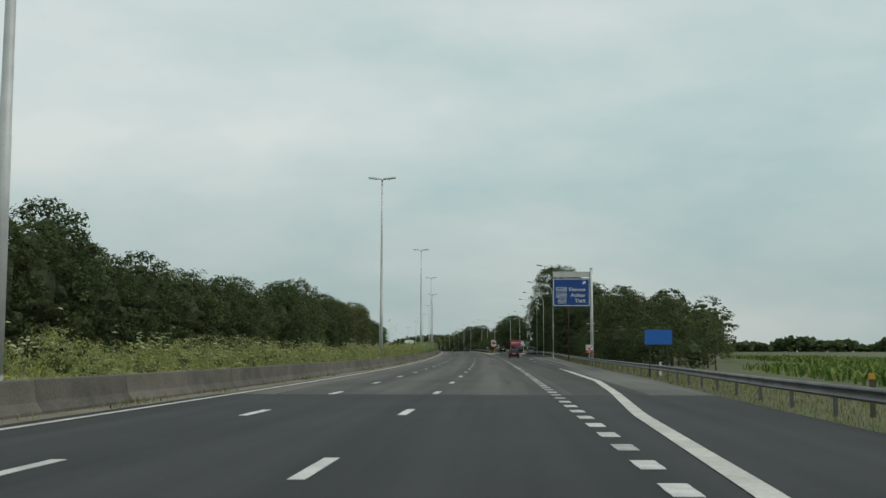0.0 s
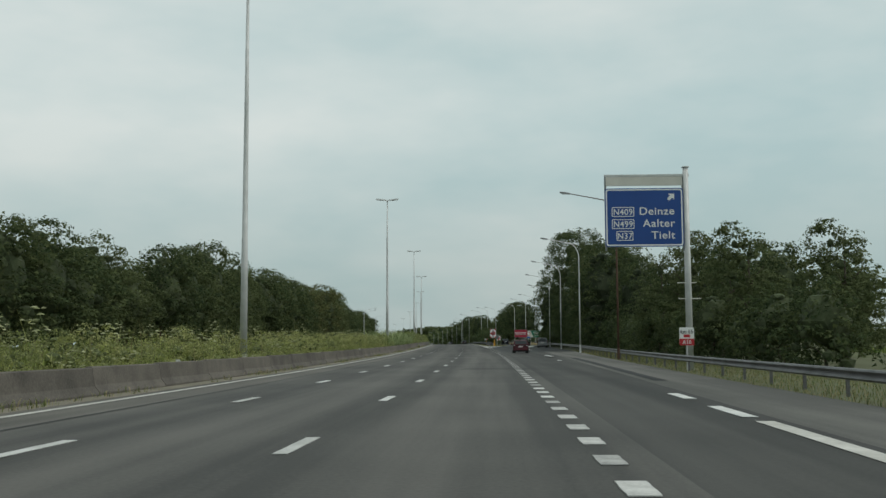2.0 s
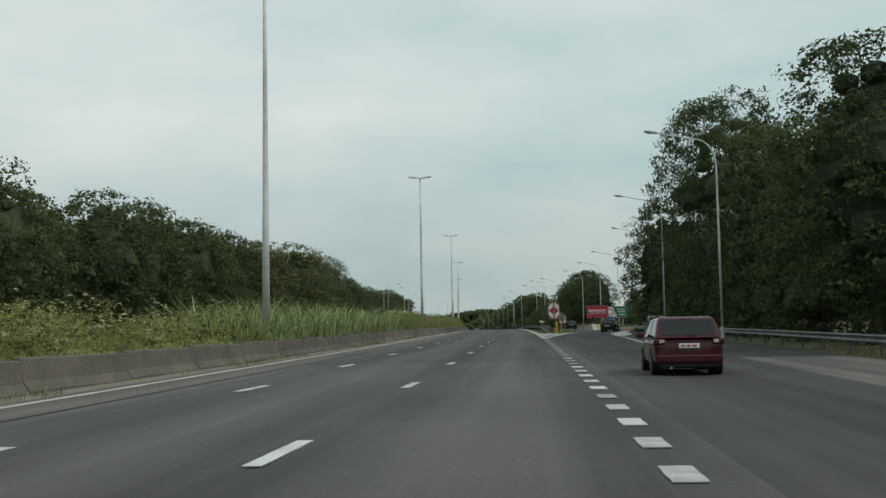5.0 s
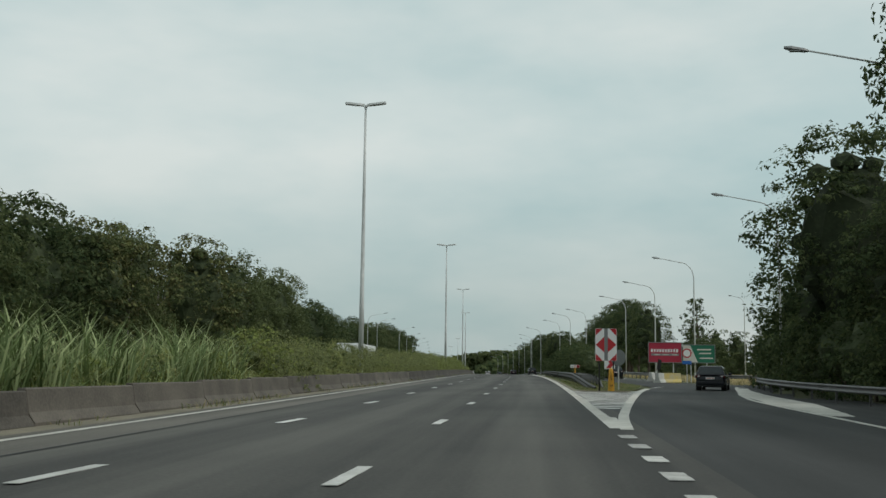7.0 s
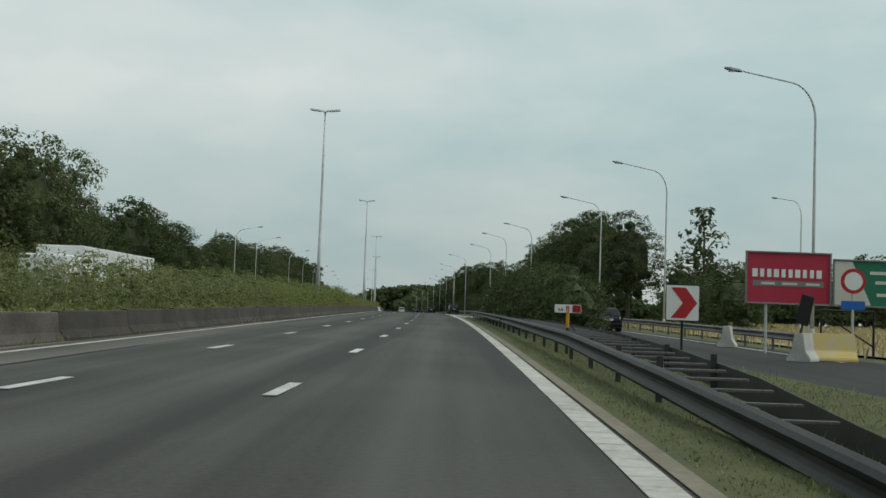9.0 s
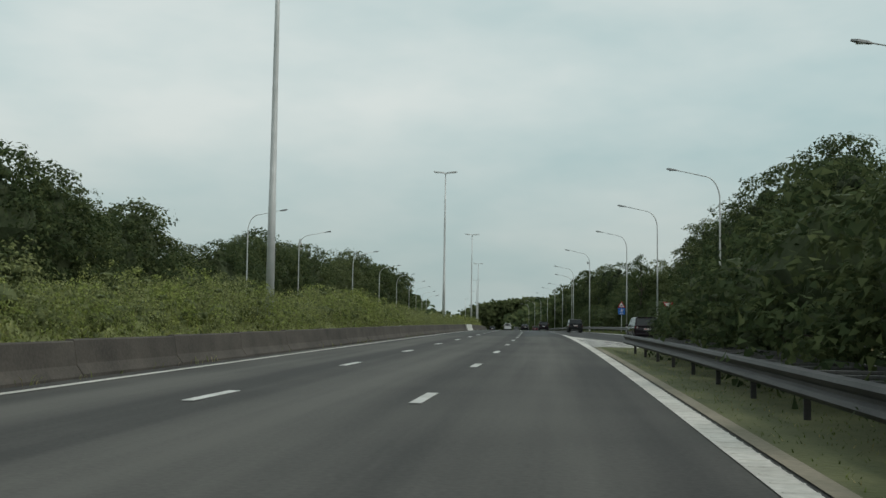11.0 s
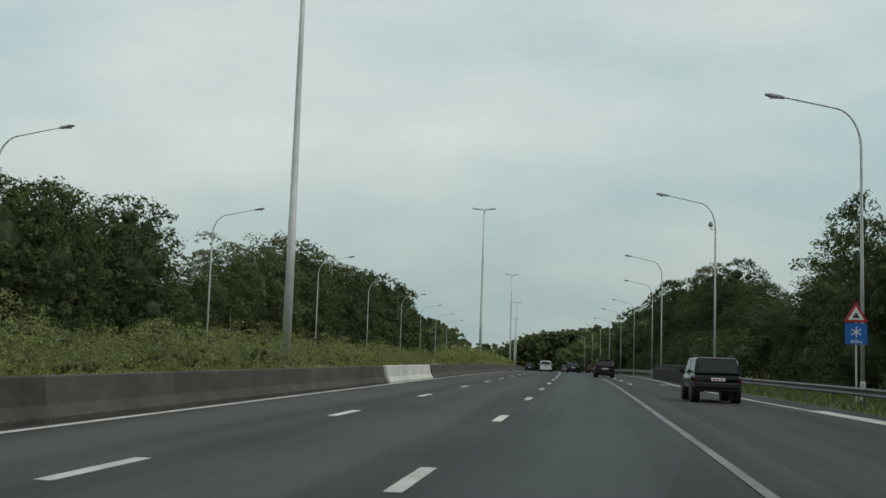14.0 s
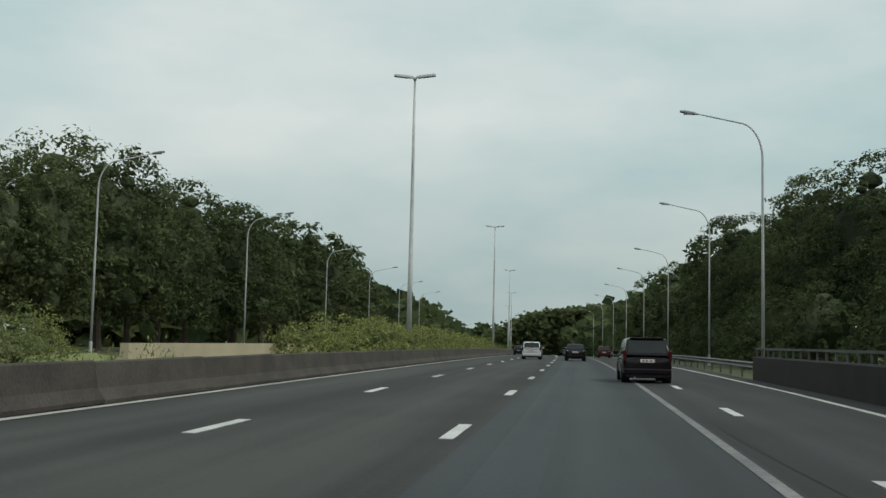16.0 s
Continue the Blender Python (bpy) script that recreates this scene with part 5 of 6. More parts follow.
WOOD = ["oak", "oak_b", "ash", "alder", "oak"]
G_L, G_R = "trees beyond the opposite carriageway", "trees beside the ramp"
belt(64, 109, 5.2, -38, -34, ["oak", "oak_b"], 13.6, 13.0, G_L)
belt(113, 131, 5.2, -38, -34, WOOD, 10.2, 10.4, G_L)
belt(134, 200, 5.2, -38, -34, WOOD, 11.6, 12.8, G_L)
belt(200, 300, 5.4, -38, -34, WOOD + ["brown_oak"], 14.2, 13.8, G_L)
belt(300, 345, 5.2, -38, -34, ["birch", "brown_oak", "birch", "ash"], 14.2, 15.6, G_L)
belt(347, 382, 4.6, -38, -35, ["birch", "birch", "ash"], 14.2, 16.0, G_L)
belt(386, 400, 4.4, -40, -36, ["oak_b"], 10.4, 11.0, G_L)
belt(404, 440, 4.6, -40, -36, ["oak", "oak_b"], 12.6, 12.2, G_L)
belt(444, 467, 4.6, -40, -35, ["oak_b", "alder"], 11.0, 10.0, G_L)
belt(471, 514, 5.2, -40, -35, ["oak", "oak_b", "oak"], 12.8, 15.4, G_L)
tree("oak_b", 518, -38.0, 0.86, G_L)
tree("alder", 523, -38.0, 0.6, G_L)
belt(527, 533, 5.0, -44, -41, ["alder"], 6.4, 7.0, G_L)
belt(537, 560, 4.6, -41, -36, ["acacia", "ash", "acacia"], 11.8, 15.4, G_L)
belt(562, 690, 5.6, -40, -34, WOOD, 18.0, 17.0, G_L)
belt(70, 420, 16.0, -48, -43, WOOD + ["brown_oak"], 12.5, 12.5, G_L)
# right of the ramp
tree("bush", 104, 21.5, 0.7, "bushes below the trees")
tree("sapling", 98, 22.5, 0.9, G_R)
tree("sapling", 111, 24.5, 1.3, G_R)
tree("feathery", 120, 22.4, 0.84, G_R)
tree("feathery", 127, 24.5, 0.72, G_R)
tree("feathery", 132.5, 20.2, 0.96, G_R)
tree("alder", 137, 24.0, 0.80, G_R)
tree("fir", 143, 21.5, 0.74, G_R)
tree("feathery", 150, 19.8, 1.06, G_R)
tree("alder", 155, 23.5, 0.90, G_R)
tree("fir", 162, 23.0, 0.86, G_R)
tree("alder", 170, 24.5, 0.80, G_R)
tree("alder", 180, 24.0, 0.72, G_R)
tree("oak", 199, 18.6, 1.12, G_R, stretch=0.98)
tree("oak_b", 189, 21.5, 0.95, G_R)
tree("oak_b", 207, 21.0, 1.0, G_R)
tree("feathery", 160, 19.4, 1.02, G_R)
tree("birch", 218, 20.0, 1.02, G_R)
belt(207, 232, 5.6, 22, 26, ["oak", "birch", "oak_b"], 15.0, 16.0, G_R)
tree("birch", 232, 20.6, 1.15, G_R)
tree("birch_tall", 238, 20.6, 0.95, G_R)
tree("birch_tall", 246.5, 19.4, 0.97, G_R)
tree("fir", 243, 23.0, 1.5, G_R)
tree("oak", 255, 21.6, 0.95, G_R)
tree("oak", 266, 18.0, 1.06, G_R)
tree("oak_b", 273.5, 21.4, 0.95, G_R)
tree("oak_b", 260, 19.6, 0.9, G_R)
tree("alder", 280, 22.6, 0.86, G_R)
tree("alder", 289.3, 21.5, 0.78, G_R)
tree("alder", 287.0, 25.0, 0.92, G_R)
tree("alder", 289.0, 29.5, 0.9, G_R)
for s, o, k in ((256, 17.3, 0.95), (260, 17.2, 1.0), (264.5, 17.2, 1.05), (268.5, 17.6, 1.05), (272.5, 18.2, 1.1), (276.5, 19.1, 1.1), (280.5, 19.4, 1.1), (284.4, 19.4, 1.2), (288.2, 20.1, 1.15), (290.4, 21.3, 1.1), (290.3, 24.2, 1.1), (290.4, 26.5, 1.1), (290, 30.5, 1.1), (284, 24, 1.2)):
    tree("bush", s, o, k, "bushes below the trees")
belt(150, 280, 14, 29, 34, WOOD, 11, 13.5, G_R)
belt(116, 254, 7, 18.6, 20.5, ["bush"], 4, 4, "bushes below the trees")
tree("slender", 380.8, 29.6, 0.98, G_R)
tree("oak_b", 384, 22.4, 1.02, G_R)
tree("acacia", 394, 22.0, 0.72, G_R)
tree("oak_b", 399, 21, 0.98, G_R)
belt(352, 380, 5.5, 24, 27, ["alder", "bush", "bush"], 5.2, 6.0, G_R)
belt(330, 420, 9.0, 36, 60, ["alder", "bush", "oak_b"], 6, 7, G_R)
belt(290, 430, 5.5, 60, 72, ["alder", "oak_b"], 9, 10, G_R)
hrng = random.Random(5)
for k in range(11):
    key = hrng.choice(["alder", "oak_b"])
    h = hrng.uniform(7.4, 9.2)
    tree(key, 408 + hrng.uniform(-3, 3), 34.5 + 4.1 * k, 0.82, "hedge trees beyond the field", stretch=h / (11 if key == "alder" else 12) / 0.82)
for s, o, k in ((319, 8.3, 0.62), (323, 8.5, 0.8), (327, 8.2, 0.85), (331, 8.8, 0.9), (333, 7.8, 0.85), (336, 8.9, 0.9), (340, 8.2, 0.95), (347, 9.4, 0.95), (345, 8.4, 1.05), (350, 8.5, 1.0), (355, 8.2, 1.1), (360, 8.1, 1.0), (365, 8.0, 0.95), (370, 7.7, 0.85), (343, 9.3, 0.9), (352, 9.3, 0.9), (361, 9.0, 0.9), (375, 7.2, 0.55)):
    tree("bush", s, o, k, "bushes in the nose between the roads")
belt(402, 466, 5.0, 20.5, 24, ["oak", "oak_b", "alder", "ash"], 13.6, 13.2, G_R)
tree("fir", 486.5, 17.2, 0.86, G_R)
belt(402, 516, 6.0, 17.4, 18.8, ["bush"], 4, 4, "bushes below the trees")
belt(478, 502, 5.4, 20, 23, ["acacia", "alder"], 9.6, 10.2, G_R)
belt(506, 530, 5.4, 19.5, 23, ["alder", "oak_b"], 10.2, 8.0, G_R)
belt(532, 556, 5.4, 19.0, 23, ["alder", "oak_b", "oak"], 9.2, 12.6, G_R)
belt(558, 690, 5.6, 18.5, 23, WOOD, 14.0, 17.0, G_R)
belt(520, 640, 7.0, 14.5, 16, ["bush"], 4, 4, "bushes below the trees")


# ---- median growth ----
def plant_cloud(name, label, s0, s1, o0, o1, height, per_metre, n_leaf, size, mats, seed, tall=0.35, umbel=None, feather=0.0):
    """Single plants, each a loose dome of small leaves, at uneven heights."""
    rng = np.random.default_rng(seed)
    m = int((s1 - s0) * per_metre)
    ps, pu = rng.uniform(s0, s1, m), rng.uniform(0, 1, m)
    ph = np.interp(ps, [q[0] for q in height], [q[1] for q in height]) * rng.uniform(0.62, 1.12, m) * np.clip(np.minimum(pu * 5 + 0.55, (1 - pu) * 4 + 0.5), 0, 1)
    pr = ph * rng.uniform(0.26, 0.46, m)
    drift = 0.5 + 0.30 * np.sin(ps * 0.62 + 2.4 * pu + seed) + 0.22 * np.sin(ps * 1.55 - 3 * pu) + rng.normal(0, 0.16, m)
    tint = np.clip((drift * len(mats)).astype(int), 0, len(mats) - 1)
    ph *= 0.94 + 0.16 * np.sin(ps * 0.83 + 1.9 * pu + 2 * seed) * np.sin(ps * 0.31 + seed)
    w = rng.integers(0, m, m * n_leaf)
    n = len(w)
    d = rand_dirs(n, rng)
    d[:, 2] = np.abs(d[:, 2])
    r = rng.uniform(0.55, 1.06, n) ** 0.6
    s = ps[w] + d[:, 0] * pr[w] * r
    o = o0 + (o1 - o0) * pu[w] + d[:, 1] * pr[w] * r
    o = np.minimum(o, o1 + 0.28)
    z = ph[w] * (0.30 + 0.70 * d[:, 2] * r) * rng.uniform(0.75, 1.02, n)
    th = np.interp(s, SG, TH)
    c = np.stack([np.interp(s, SG, LX) + o * np.cos(th), np.interp(s, SG, LY) + o * np.sin(th), np.interp(s, SG, LZ) + z - 0.06], axis=1)
    nr = d + 0.7 * rand_dirs(n, rng)
    nr /= np.linalg.norm(nr, axis=1, keepdims=True)
    a = np.cross(nr, rand_dirs(n, rng))
    a /= np.linalg.norm(a, axis=1, keepdims=True) + 1e-9
    b = np.cross(nr, a) * (1 - tall) + np.array([0, 0, 1.0]) * tall
    k = size * rng.uniform(0.5, 1.3, n)[:, None]
    v, f = tri_leaves(c, a * k * (0.6 - 0.35 * feather), b * k * (1 + 0.8 * feather))
    idx = np.where(rng.random(n) < 0.75, tint[w], rng.integers(0, len(mats), n))
    allm = list(mats)
    v, f, idx = v.tolist(), f.tolist(), idx.tolist()
    if umbel:
        have = np.nonzero(rng.random(m) < umbel[1])[0]
        for q in have:
            for _ in range(rng.integers(3, 8)):
                sx, oy, zz = ps[q] + rng.normal(0, 0.22), o0 + (o1 - o0) * pu[q] + rng.normal(0, 0.22), ph[q] * rng.uniform(0.92, 1.12)
                c0 = place(sx, min(oy, o1 + 0.2), zz - 0.06)
                rr = rng.uniform(0.05, 0.12)
                base = len(v)
                for j in range(6):
                    t = j * math.pi / 3 + rng.uniform(0, 0.5)
                    v.append([c0.x + rr * math.cos(t), c0.y + rr * math.sin(t), c0.z + rng.uniform(-0.03, 0.03)])
                v.append([c0.x, c0.y, c0.z + 0.04])
                f += [[base + j, base + (j + 1) % 6, base + 6] for j in range(6)]
                idx += [len(mats)] * 6
        allm.append(umbel[0])
    return tagged(new(name, mesh_of(name, v, f, allm, idx)), label, "plants", "", "stuff")


def hump_height(s, u, height):
    h = np.interp(s, [q[0] for q in height], [q[1] for q in height])
    wob = 0.86 + 0.13 * np.sin(s * 0.9 + 3 * u) + 0.10 * np.sin(s * 2.3 + 1.7) + 0.08 * np.sin(s * 5.1 + 6 * u)
    edge = np.clip(np.minimum(u * 6 + 0.42, (1 - u) * 5 + 0.3), 0, 1)
    return h * wob * edge


def hump(name, label, s0, s1, o0, o1, height, material, k=0.72):
    ss, uu = np.arange(s0, s1 + 0.01, 0.7), np.linspace(0, 1, 8)
    v, f = [], []
    for s in ss:
        for u in uu:
            v.append(place(s, o0 + (o1 - o0) * u, -0.06 + float(hump_height(np.array([s]), np.array([u]), height)[0]) * k * (0.85 + 0.2 * noise.noise((s, u * 4, 1)))))
    w = len(uu)
    for i in range(len(ss) - 1):
        for j in range(w - 1):
            f.append((i * w + j, i * w + j + 1, (i + 1) * w + j + 1, (i + 1) * w + j))
    tagged(new(name, mesh_of(name, v, f, material, smooth=True)), label, "plants", "", "stuff")


MEDIAN_H = [(-60, 2.0), (30, 2.1), (60, 2.1), (80, 2.0), (110, 2.1), (165, 2.2), (195, 2.3), (222, 2.45), (245, 2.4), (262, 2.9), (285, 2.6), (297, 2.3), (330, 2.7), (400, 2.85), (420, 2.6), (440, 2.2), (475, 2.15), (490, 1.9), (514, 2.1), (518, 0.5), (528, 0.5), (534, 1.6), (545, 2.3), (620, 2.2), (900, 2.2)]
O0, O1 = -14.2, -9.25
hump("median_growth", "dense undergrowth of weeds in the median", -60, 900, O0, O1, MEDIAN_H, WEED_FILL, 0.45)
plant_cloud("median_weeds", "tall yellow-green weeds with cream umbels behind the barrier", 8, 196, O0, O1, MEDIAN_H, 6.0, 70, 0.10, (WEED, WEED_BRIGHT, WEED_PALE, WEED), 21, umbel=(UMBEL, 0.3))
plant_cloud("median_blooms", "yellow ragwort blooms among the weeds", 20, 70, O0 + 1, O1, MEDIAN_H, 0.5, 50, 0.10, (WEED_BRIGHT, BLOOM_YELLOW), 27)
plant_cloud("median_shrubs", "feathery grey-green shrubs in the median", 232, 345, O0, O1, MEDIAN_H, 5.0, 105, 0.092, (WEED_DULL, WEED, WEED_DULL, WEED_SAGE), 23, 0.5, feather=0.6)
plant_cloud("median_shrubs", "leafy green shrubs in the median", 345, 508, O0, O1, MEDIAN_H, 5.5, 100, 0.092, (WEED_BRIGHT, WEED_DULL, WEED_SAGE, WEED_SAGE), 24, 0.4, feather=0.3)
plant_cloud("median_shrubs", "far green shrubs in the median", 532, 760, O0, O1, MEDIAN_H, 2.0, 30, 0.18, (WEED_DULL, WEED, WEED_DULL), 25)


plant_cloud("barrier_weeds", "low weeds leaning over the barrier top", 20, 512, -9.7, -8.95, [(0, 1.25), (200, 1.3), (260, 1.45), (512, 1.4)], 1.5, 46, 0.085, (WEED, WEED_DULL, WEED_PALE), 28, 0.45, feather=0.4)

# single shrubs over the undergrowth
SHRUBS = {}
for key, n, size, mats, droop, seed in (("weedy", 1700, 0.13, (WEED_PALE, WEED), 0.0, 60), ("feathery", 2600, 0.125, (WEED_SAGE, WEED_DULL), 0.0, 61), ("feathery_b", 2600, 0.12, (WEED, WEED_SAGE), 0.2, 62),
                                        ("leafy", 2300, 0.14, (WEED_BRIGHT, WEED), 0.0, 63), ("leafy_b", 2300, 0.135, (WEED_DULL, WEED_BRIGHT), 0.15, 64),
                                        ("dull", 1800, 0.14, (WEED_DULL, WEED_SAGE), 0.1, 65), ("far", 900, 0.24, (WEED_DULL, WEED), 0.0, 66)):
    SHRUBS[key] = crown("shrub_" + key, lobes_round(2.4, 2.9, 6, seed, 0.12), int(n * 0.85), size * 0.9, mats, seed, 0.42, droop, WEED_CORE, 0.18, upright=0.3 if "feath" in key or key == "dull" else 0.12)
SHRUB_LABEL = {"weedy": "bushy yellow-green weeds behind the barrier", "feathery": "feathery sage-green shrub behind the barrier", "feathery_b": "feathery yellow-green shrub behind the barrier", "leafy": "bright leafy shrub behind the barrier",
               "leafy_b": "leafy mid-green shrub behind the barrier", "dull": "dull olive shrub behind the barrier", "far": "olive shrub in the median beyond the bridge"}


def shrub(key, s, o, h):
    ob = new("weed_clump" if key == "weedy" else "shrub", SHRUBS[key])
    k = h / 2.35
    ob.matrix_basis = Matrix.LocRotScale(place(s, o, -0.1), Euler((0, 0, trng.uniform(0, 6.28))), (k * trng.uniform(0.85, 1.1), k * trng.uniform(0.85, 1.1), k))
    return tagged(ob, SHRUB_LABEL[key], "shrub", "shrubs in the median")


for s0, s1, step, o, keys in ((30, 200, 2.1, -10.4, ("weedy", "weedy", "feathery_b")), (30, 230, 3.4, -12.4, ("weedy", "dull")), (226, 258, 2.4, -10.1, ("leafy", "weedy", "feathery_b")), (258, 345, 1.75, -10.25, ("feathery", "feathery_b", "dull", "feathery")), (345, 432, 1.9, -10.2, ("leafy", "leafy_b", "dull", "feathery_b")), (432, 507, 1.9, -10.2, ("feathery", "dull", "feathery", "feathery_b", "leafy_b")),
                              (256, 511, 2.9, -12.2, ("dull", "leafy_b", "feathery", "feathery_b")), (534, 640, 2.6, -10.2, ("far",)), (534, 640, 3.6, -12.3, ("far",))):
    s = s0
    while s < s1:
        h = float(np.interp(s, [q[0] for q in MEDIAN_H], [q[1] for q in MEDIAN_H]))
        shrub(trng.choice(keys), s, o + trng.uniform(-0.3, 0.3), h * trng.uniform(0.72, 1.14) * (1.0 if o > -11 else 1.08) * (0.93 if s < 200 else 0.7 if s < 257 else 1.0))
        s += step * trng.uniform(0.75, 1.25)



def blades(name, label, s0, s1, o0, o1, n, hgt, width, mats, seed, lean=0.35, falls=None, clump=0.0):
    """Grass or reed blades: bent strips of two pieces."""
    rng = np.random.default_rng(seed)
    s, o = rng.uniform(s0, s1, n), rng.uniform(o0, o1, n)
    if falls is not None:
        keep = falls(s, o)
        s, o = s[keep], o[keep]
        n = len(s)
    th = np.interp(s, SG, TH)
    base = np.stack([np.interp(s, SG, LX) + o * np.cos(th), np.interp(s, SG, LY) + o * np.sin(th), np.interp(s, SG, LZ) - 0.06], axis=1)
    h = hgt * rng.uniform(0.45, 1.15, n)
    if clump:
        h = h * (1 - clump * 0.5 + clump * np.sin(s * 1.7 + np.sin(s * 0.6) * 2 + o))
    a = rng.uniform(0, 2 * np.pi, n)
    d = np.stack([np.cos(a), np.sin(a), 0 * a], axis=1)
    side = np.stack([-np.sin(a), np.cos(a), 0 * a], axis=1) * (width * rng.uniform(0.6, 1.2, n))[:, None]
    up = np.array([0, 0, 1.0])
    mid = base + up * (h * 0.6)[:, None] + d * (h * lean * 0.35)[:, None]
    tip = base + up * (h * (1 - 0.25 * lean))[:, None] + d * (h * lean)[:, None]
    v = np.stack([base - side / 2, base + side / 2, mid + side / 2, mid - side / 2, tip], axis=1).reshape(-1, 3)
    k = np.arange(n) * 5
    f = np.concatenate([np.stack([k, k + 1, k + 2, k + 3], axis=1)]).tolist() + np.stack([k + 3, k + 2, k + 4], axis=1).tolist()
    im = rng.choice(len(mats), n)
    return tagged(new(name, mesh_of(name, v.tolist(), f, list(mats), np.concatenate([im, im]))), label, "plants", "", "stuff")


blades("reeds", "tall green reeds in the median", 196, 256, -13.0, -9.25, 9500, 2.75, 0.06, (REED, REED, REED_DEEP), 31, 0.6, clump=0.45)
blades("gutter_grass", "dry tufts of grass along the barrier foot", 10, 512, -8.25, -7.55, 16000, 0.32, 0.018, (STRAW, GRASS, WEED_DULL), 32, 0.6, lambda s, o: np.sin(s * 0.7) + np.sin(s * 0.23 + 1) + np.sin(s * 2.9) > 0.7)
blades("median_wisps", "thin stalks standing above the median weeds", 40, 500, -13.0, -9.4, 5000, 2.5, 0.015, (WEED_DULL, STRAW, WEED), 33, 0.25)
NOSE = lambda s, o: (o < np.interp(s, [268, 277, 283, 290, 302, 330, 372, 384, 385.5, 387], [7.0, 8.5, 9.4, 10.0, 9.3, 8.4, 7.5, 7.0, 6.8, 4.0])) & (o > np.interp(s, [266, 270, 274, 400], [7.5, 5.2, 4.65, 4.65]))
strip("nose_soil", [(270.3, 4.5), (386, 4.4)], [(270.3, 7.2), (277, 8.6), (283, 9.5), (290, 10.2), (302, 9.5), (330, 8.6), (372, 7.6), (383.5, 7.2), (386, 7.0)], NOSE_GROUND, 0.016, 1.0, label="worn grass and soil in the nose between the roads", cols=3)
strip("nose_gravel", [(269.6, 4.45), (384, 4.4)], [(269.6, 4.9), (276, 4.66), (384, 4.64)], DIRT, 0.019, 1.0, label="gravelly edge beside the painted line")
blades("nose_grass", "short uneven grass in the nose between the roads", 269, 388, 4.7, 10.4, 40000, 0.13, 0.016, (GRASS, GRASS, GRASS, GRASS, STRAW), 34, 0.5, NOSE)
strip("nose_dirt", [(268.9, 4.75), (272.4, 4.75)], [(268.9, 7.2), (272.4, 7.9)], NOSE_DIRT, 0.020, 1.0, label="bare brown soil before the grass of the nose", cols=3)
blades("nose_grass", "finer greener grass near the tip of the nose", 270.5, 312, 4.75, 10.4, 85000, 0.13, 0.010, (GRASS, GRASS, GRASS, STRAW), 40, 0.6, NOSE)
blades("nose_dry_grass", "dry straw tufts in the nose", 269.5, 300, 4.8, 10.2, 4500, 0.28, 0.009, (STRAW, STRAW, GRASS), 35, 0.5, lambda s, o: NOSE(s, o) & (np.sin(s * 1.3) + np.sin(o * 2.1 + s) > 0.3))
RIGHT_FALL = lambda s, o: o > np.interp(s, [q[0] for q in RIGHT_EDGE], [q[1] for q in RIGHT_EDGE]) + 0.15 * np.sin(s * 1.1)
blades("verge_grass", "grass under the guard rail on the shoulder side", 12, 200, 8.8, 17.5, 60000, 0.17, 0.013, (GRASS, STRAW, STRAW, GRASS), 36, 0.5, RIGHT_FALL)
blades("field_grass", "dry pale grass field beyond the ramp", 298, 412, 17, 60, 34000, 0.6, 0.07, (STRAW_PALE, STRAW_PALE, STRAW_PALE, STRAW), 37, 0.4, lambda s, o: o > np.interp(s, [298, 310, 420], [19, 17, 17]))
blades("crop_field", "green crop rows beyond the guard rail", 30, 190, 17, 60, 18000, 0.75, 0.15, (CROP, CROP, WEED_BRIGHT), 38, 0.6, lambda s, o: o > np.interp(s, [30, 90, 112, 190], [17, 23, 38, 44]))
# REED_DEEP blades stand for the guard rail's shadow and the darker slope
blades("verge_grass", "grass beside the entry ramp", 400, 520, 9.6, 16, 22000, 0.25, 0.03, (GRASS, REED_DEEP, GRASS, REED_DEEP, STRAW), 39, 0.5, lambda s, o: o > np.interp(s, [372, 400, 440, 500, 520], [13.8, 12.7, 12.1, 9.6, 9.6]))
strip("dry_field", [(301, 19.5), (310, 17.4), (412, 17.4)], [(301, 60), (310, 60), (412, 60)], shader("dry_field_ground", (0.36, 0.30, 0.18), 0.95, dark=(0.22, 0.20, 0.10), size=0.15, fine=5, bump=0.4), 0.03, 3.0, label="pale dry grass field beyond the ramp", cols=8)
strip("field", [(20, 60), (500, 60)], [(20, 1200), (500, 1200)], shader("field_green", (0.12, 0.17, 0.05), 0.95, dark=(0.08, 0.12, 0.03), size=0.02, fine=0.5, bump=0.2), -0.85, 20, label="flat green farm field reaching far away")


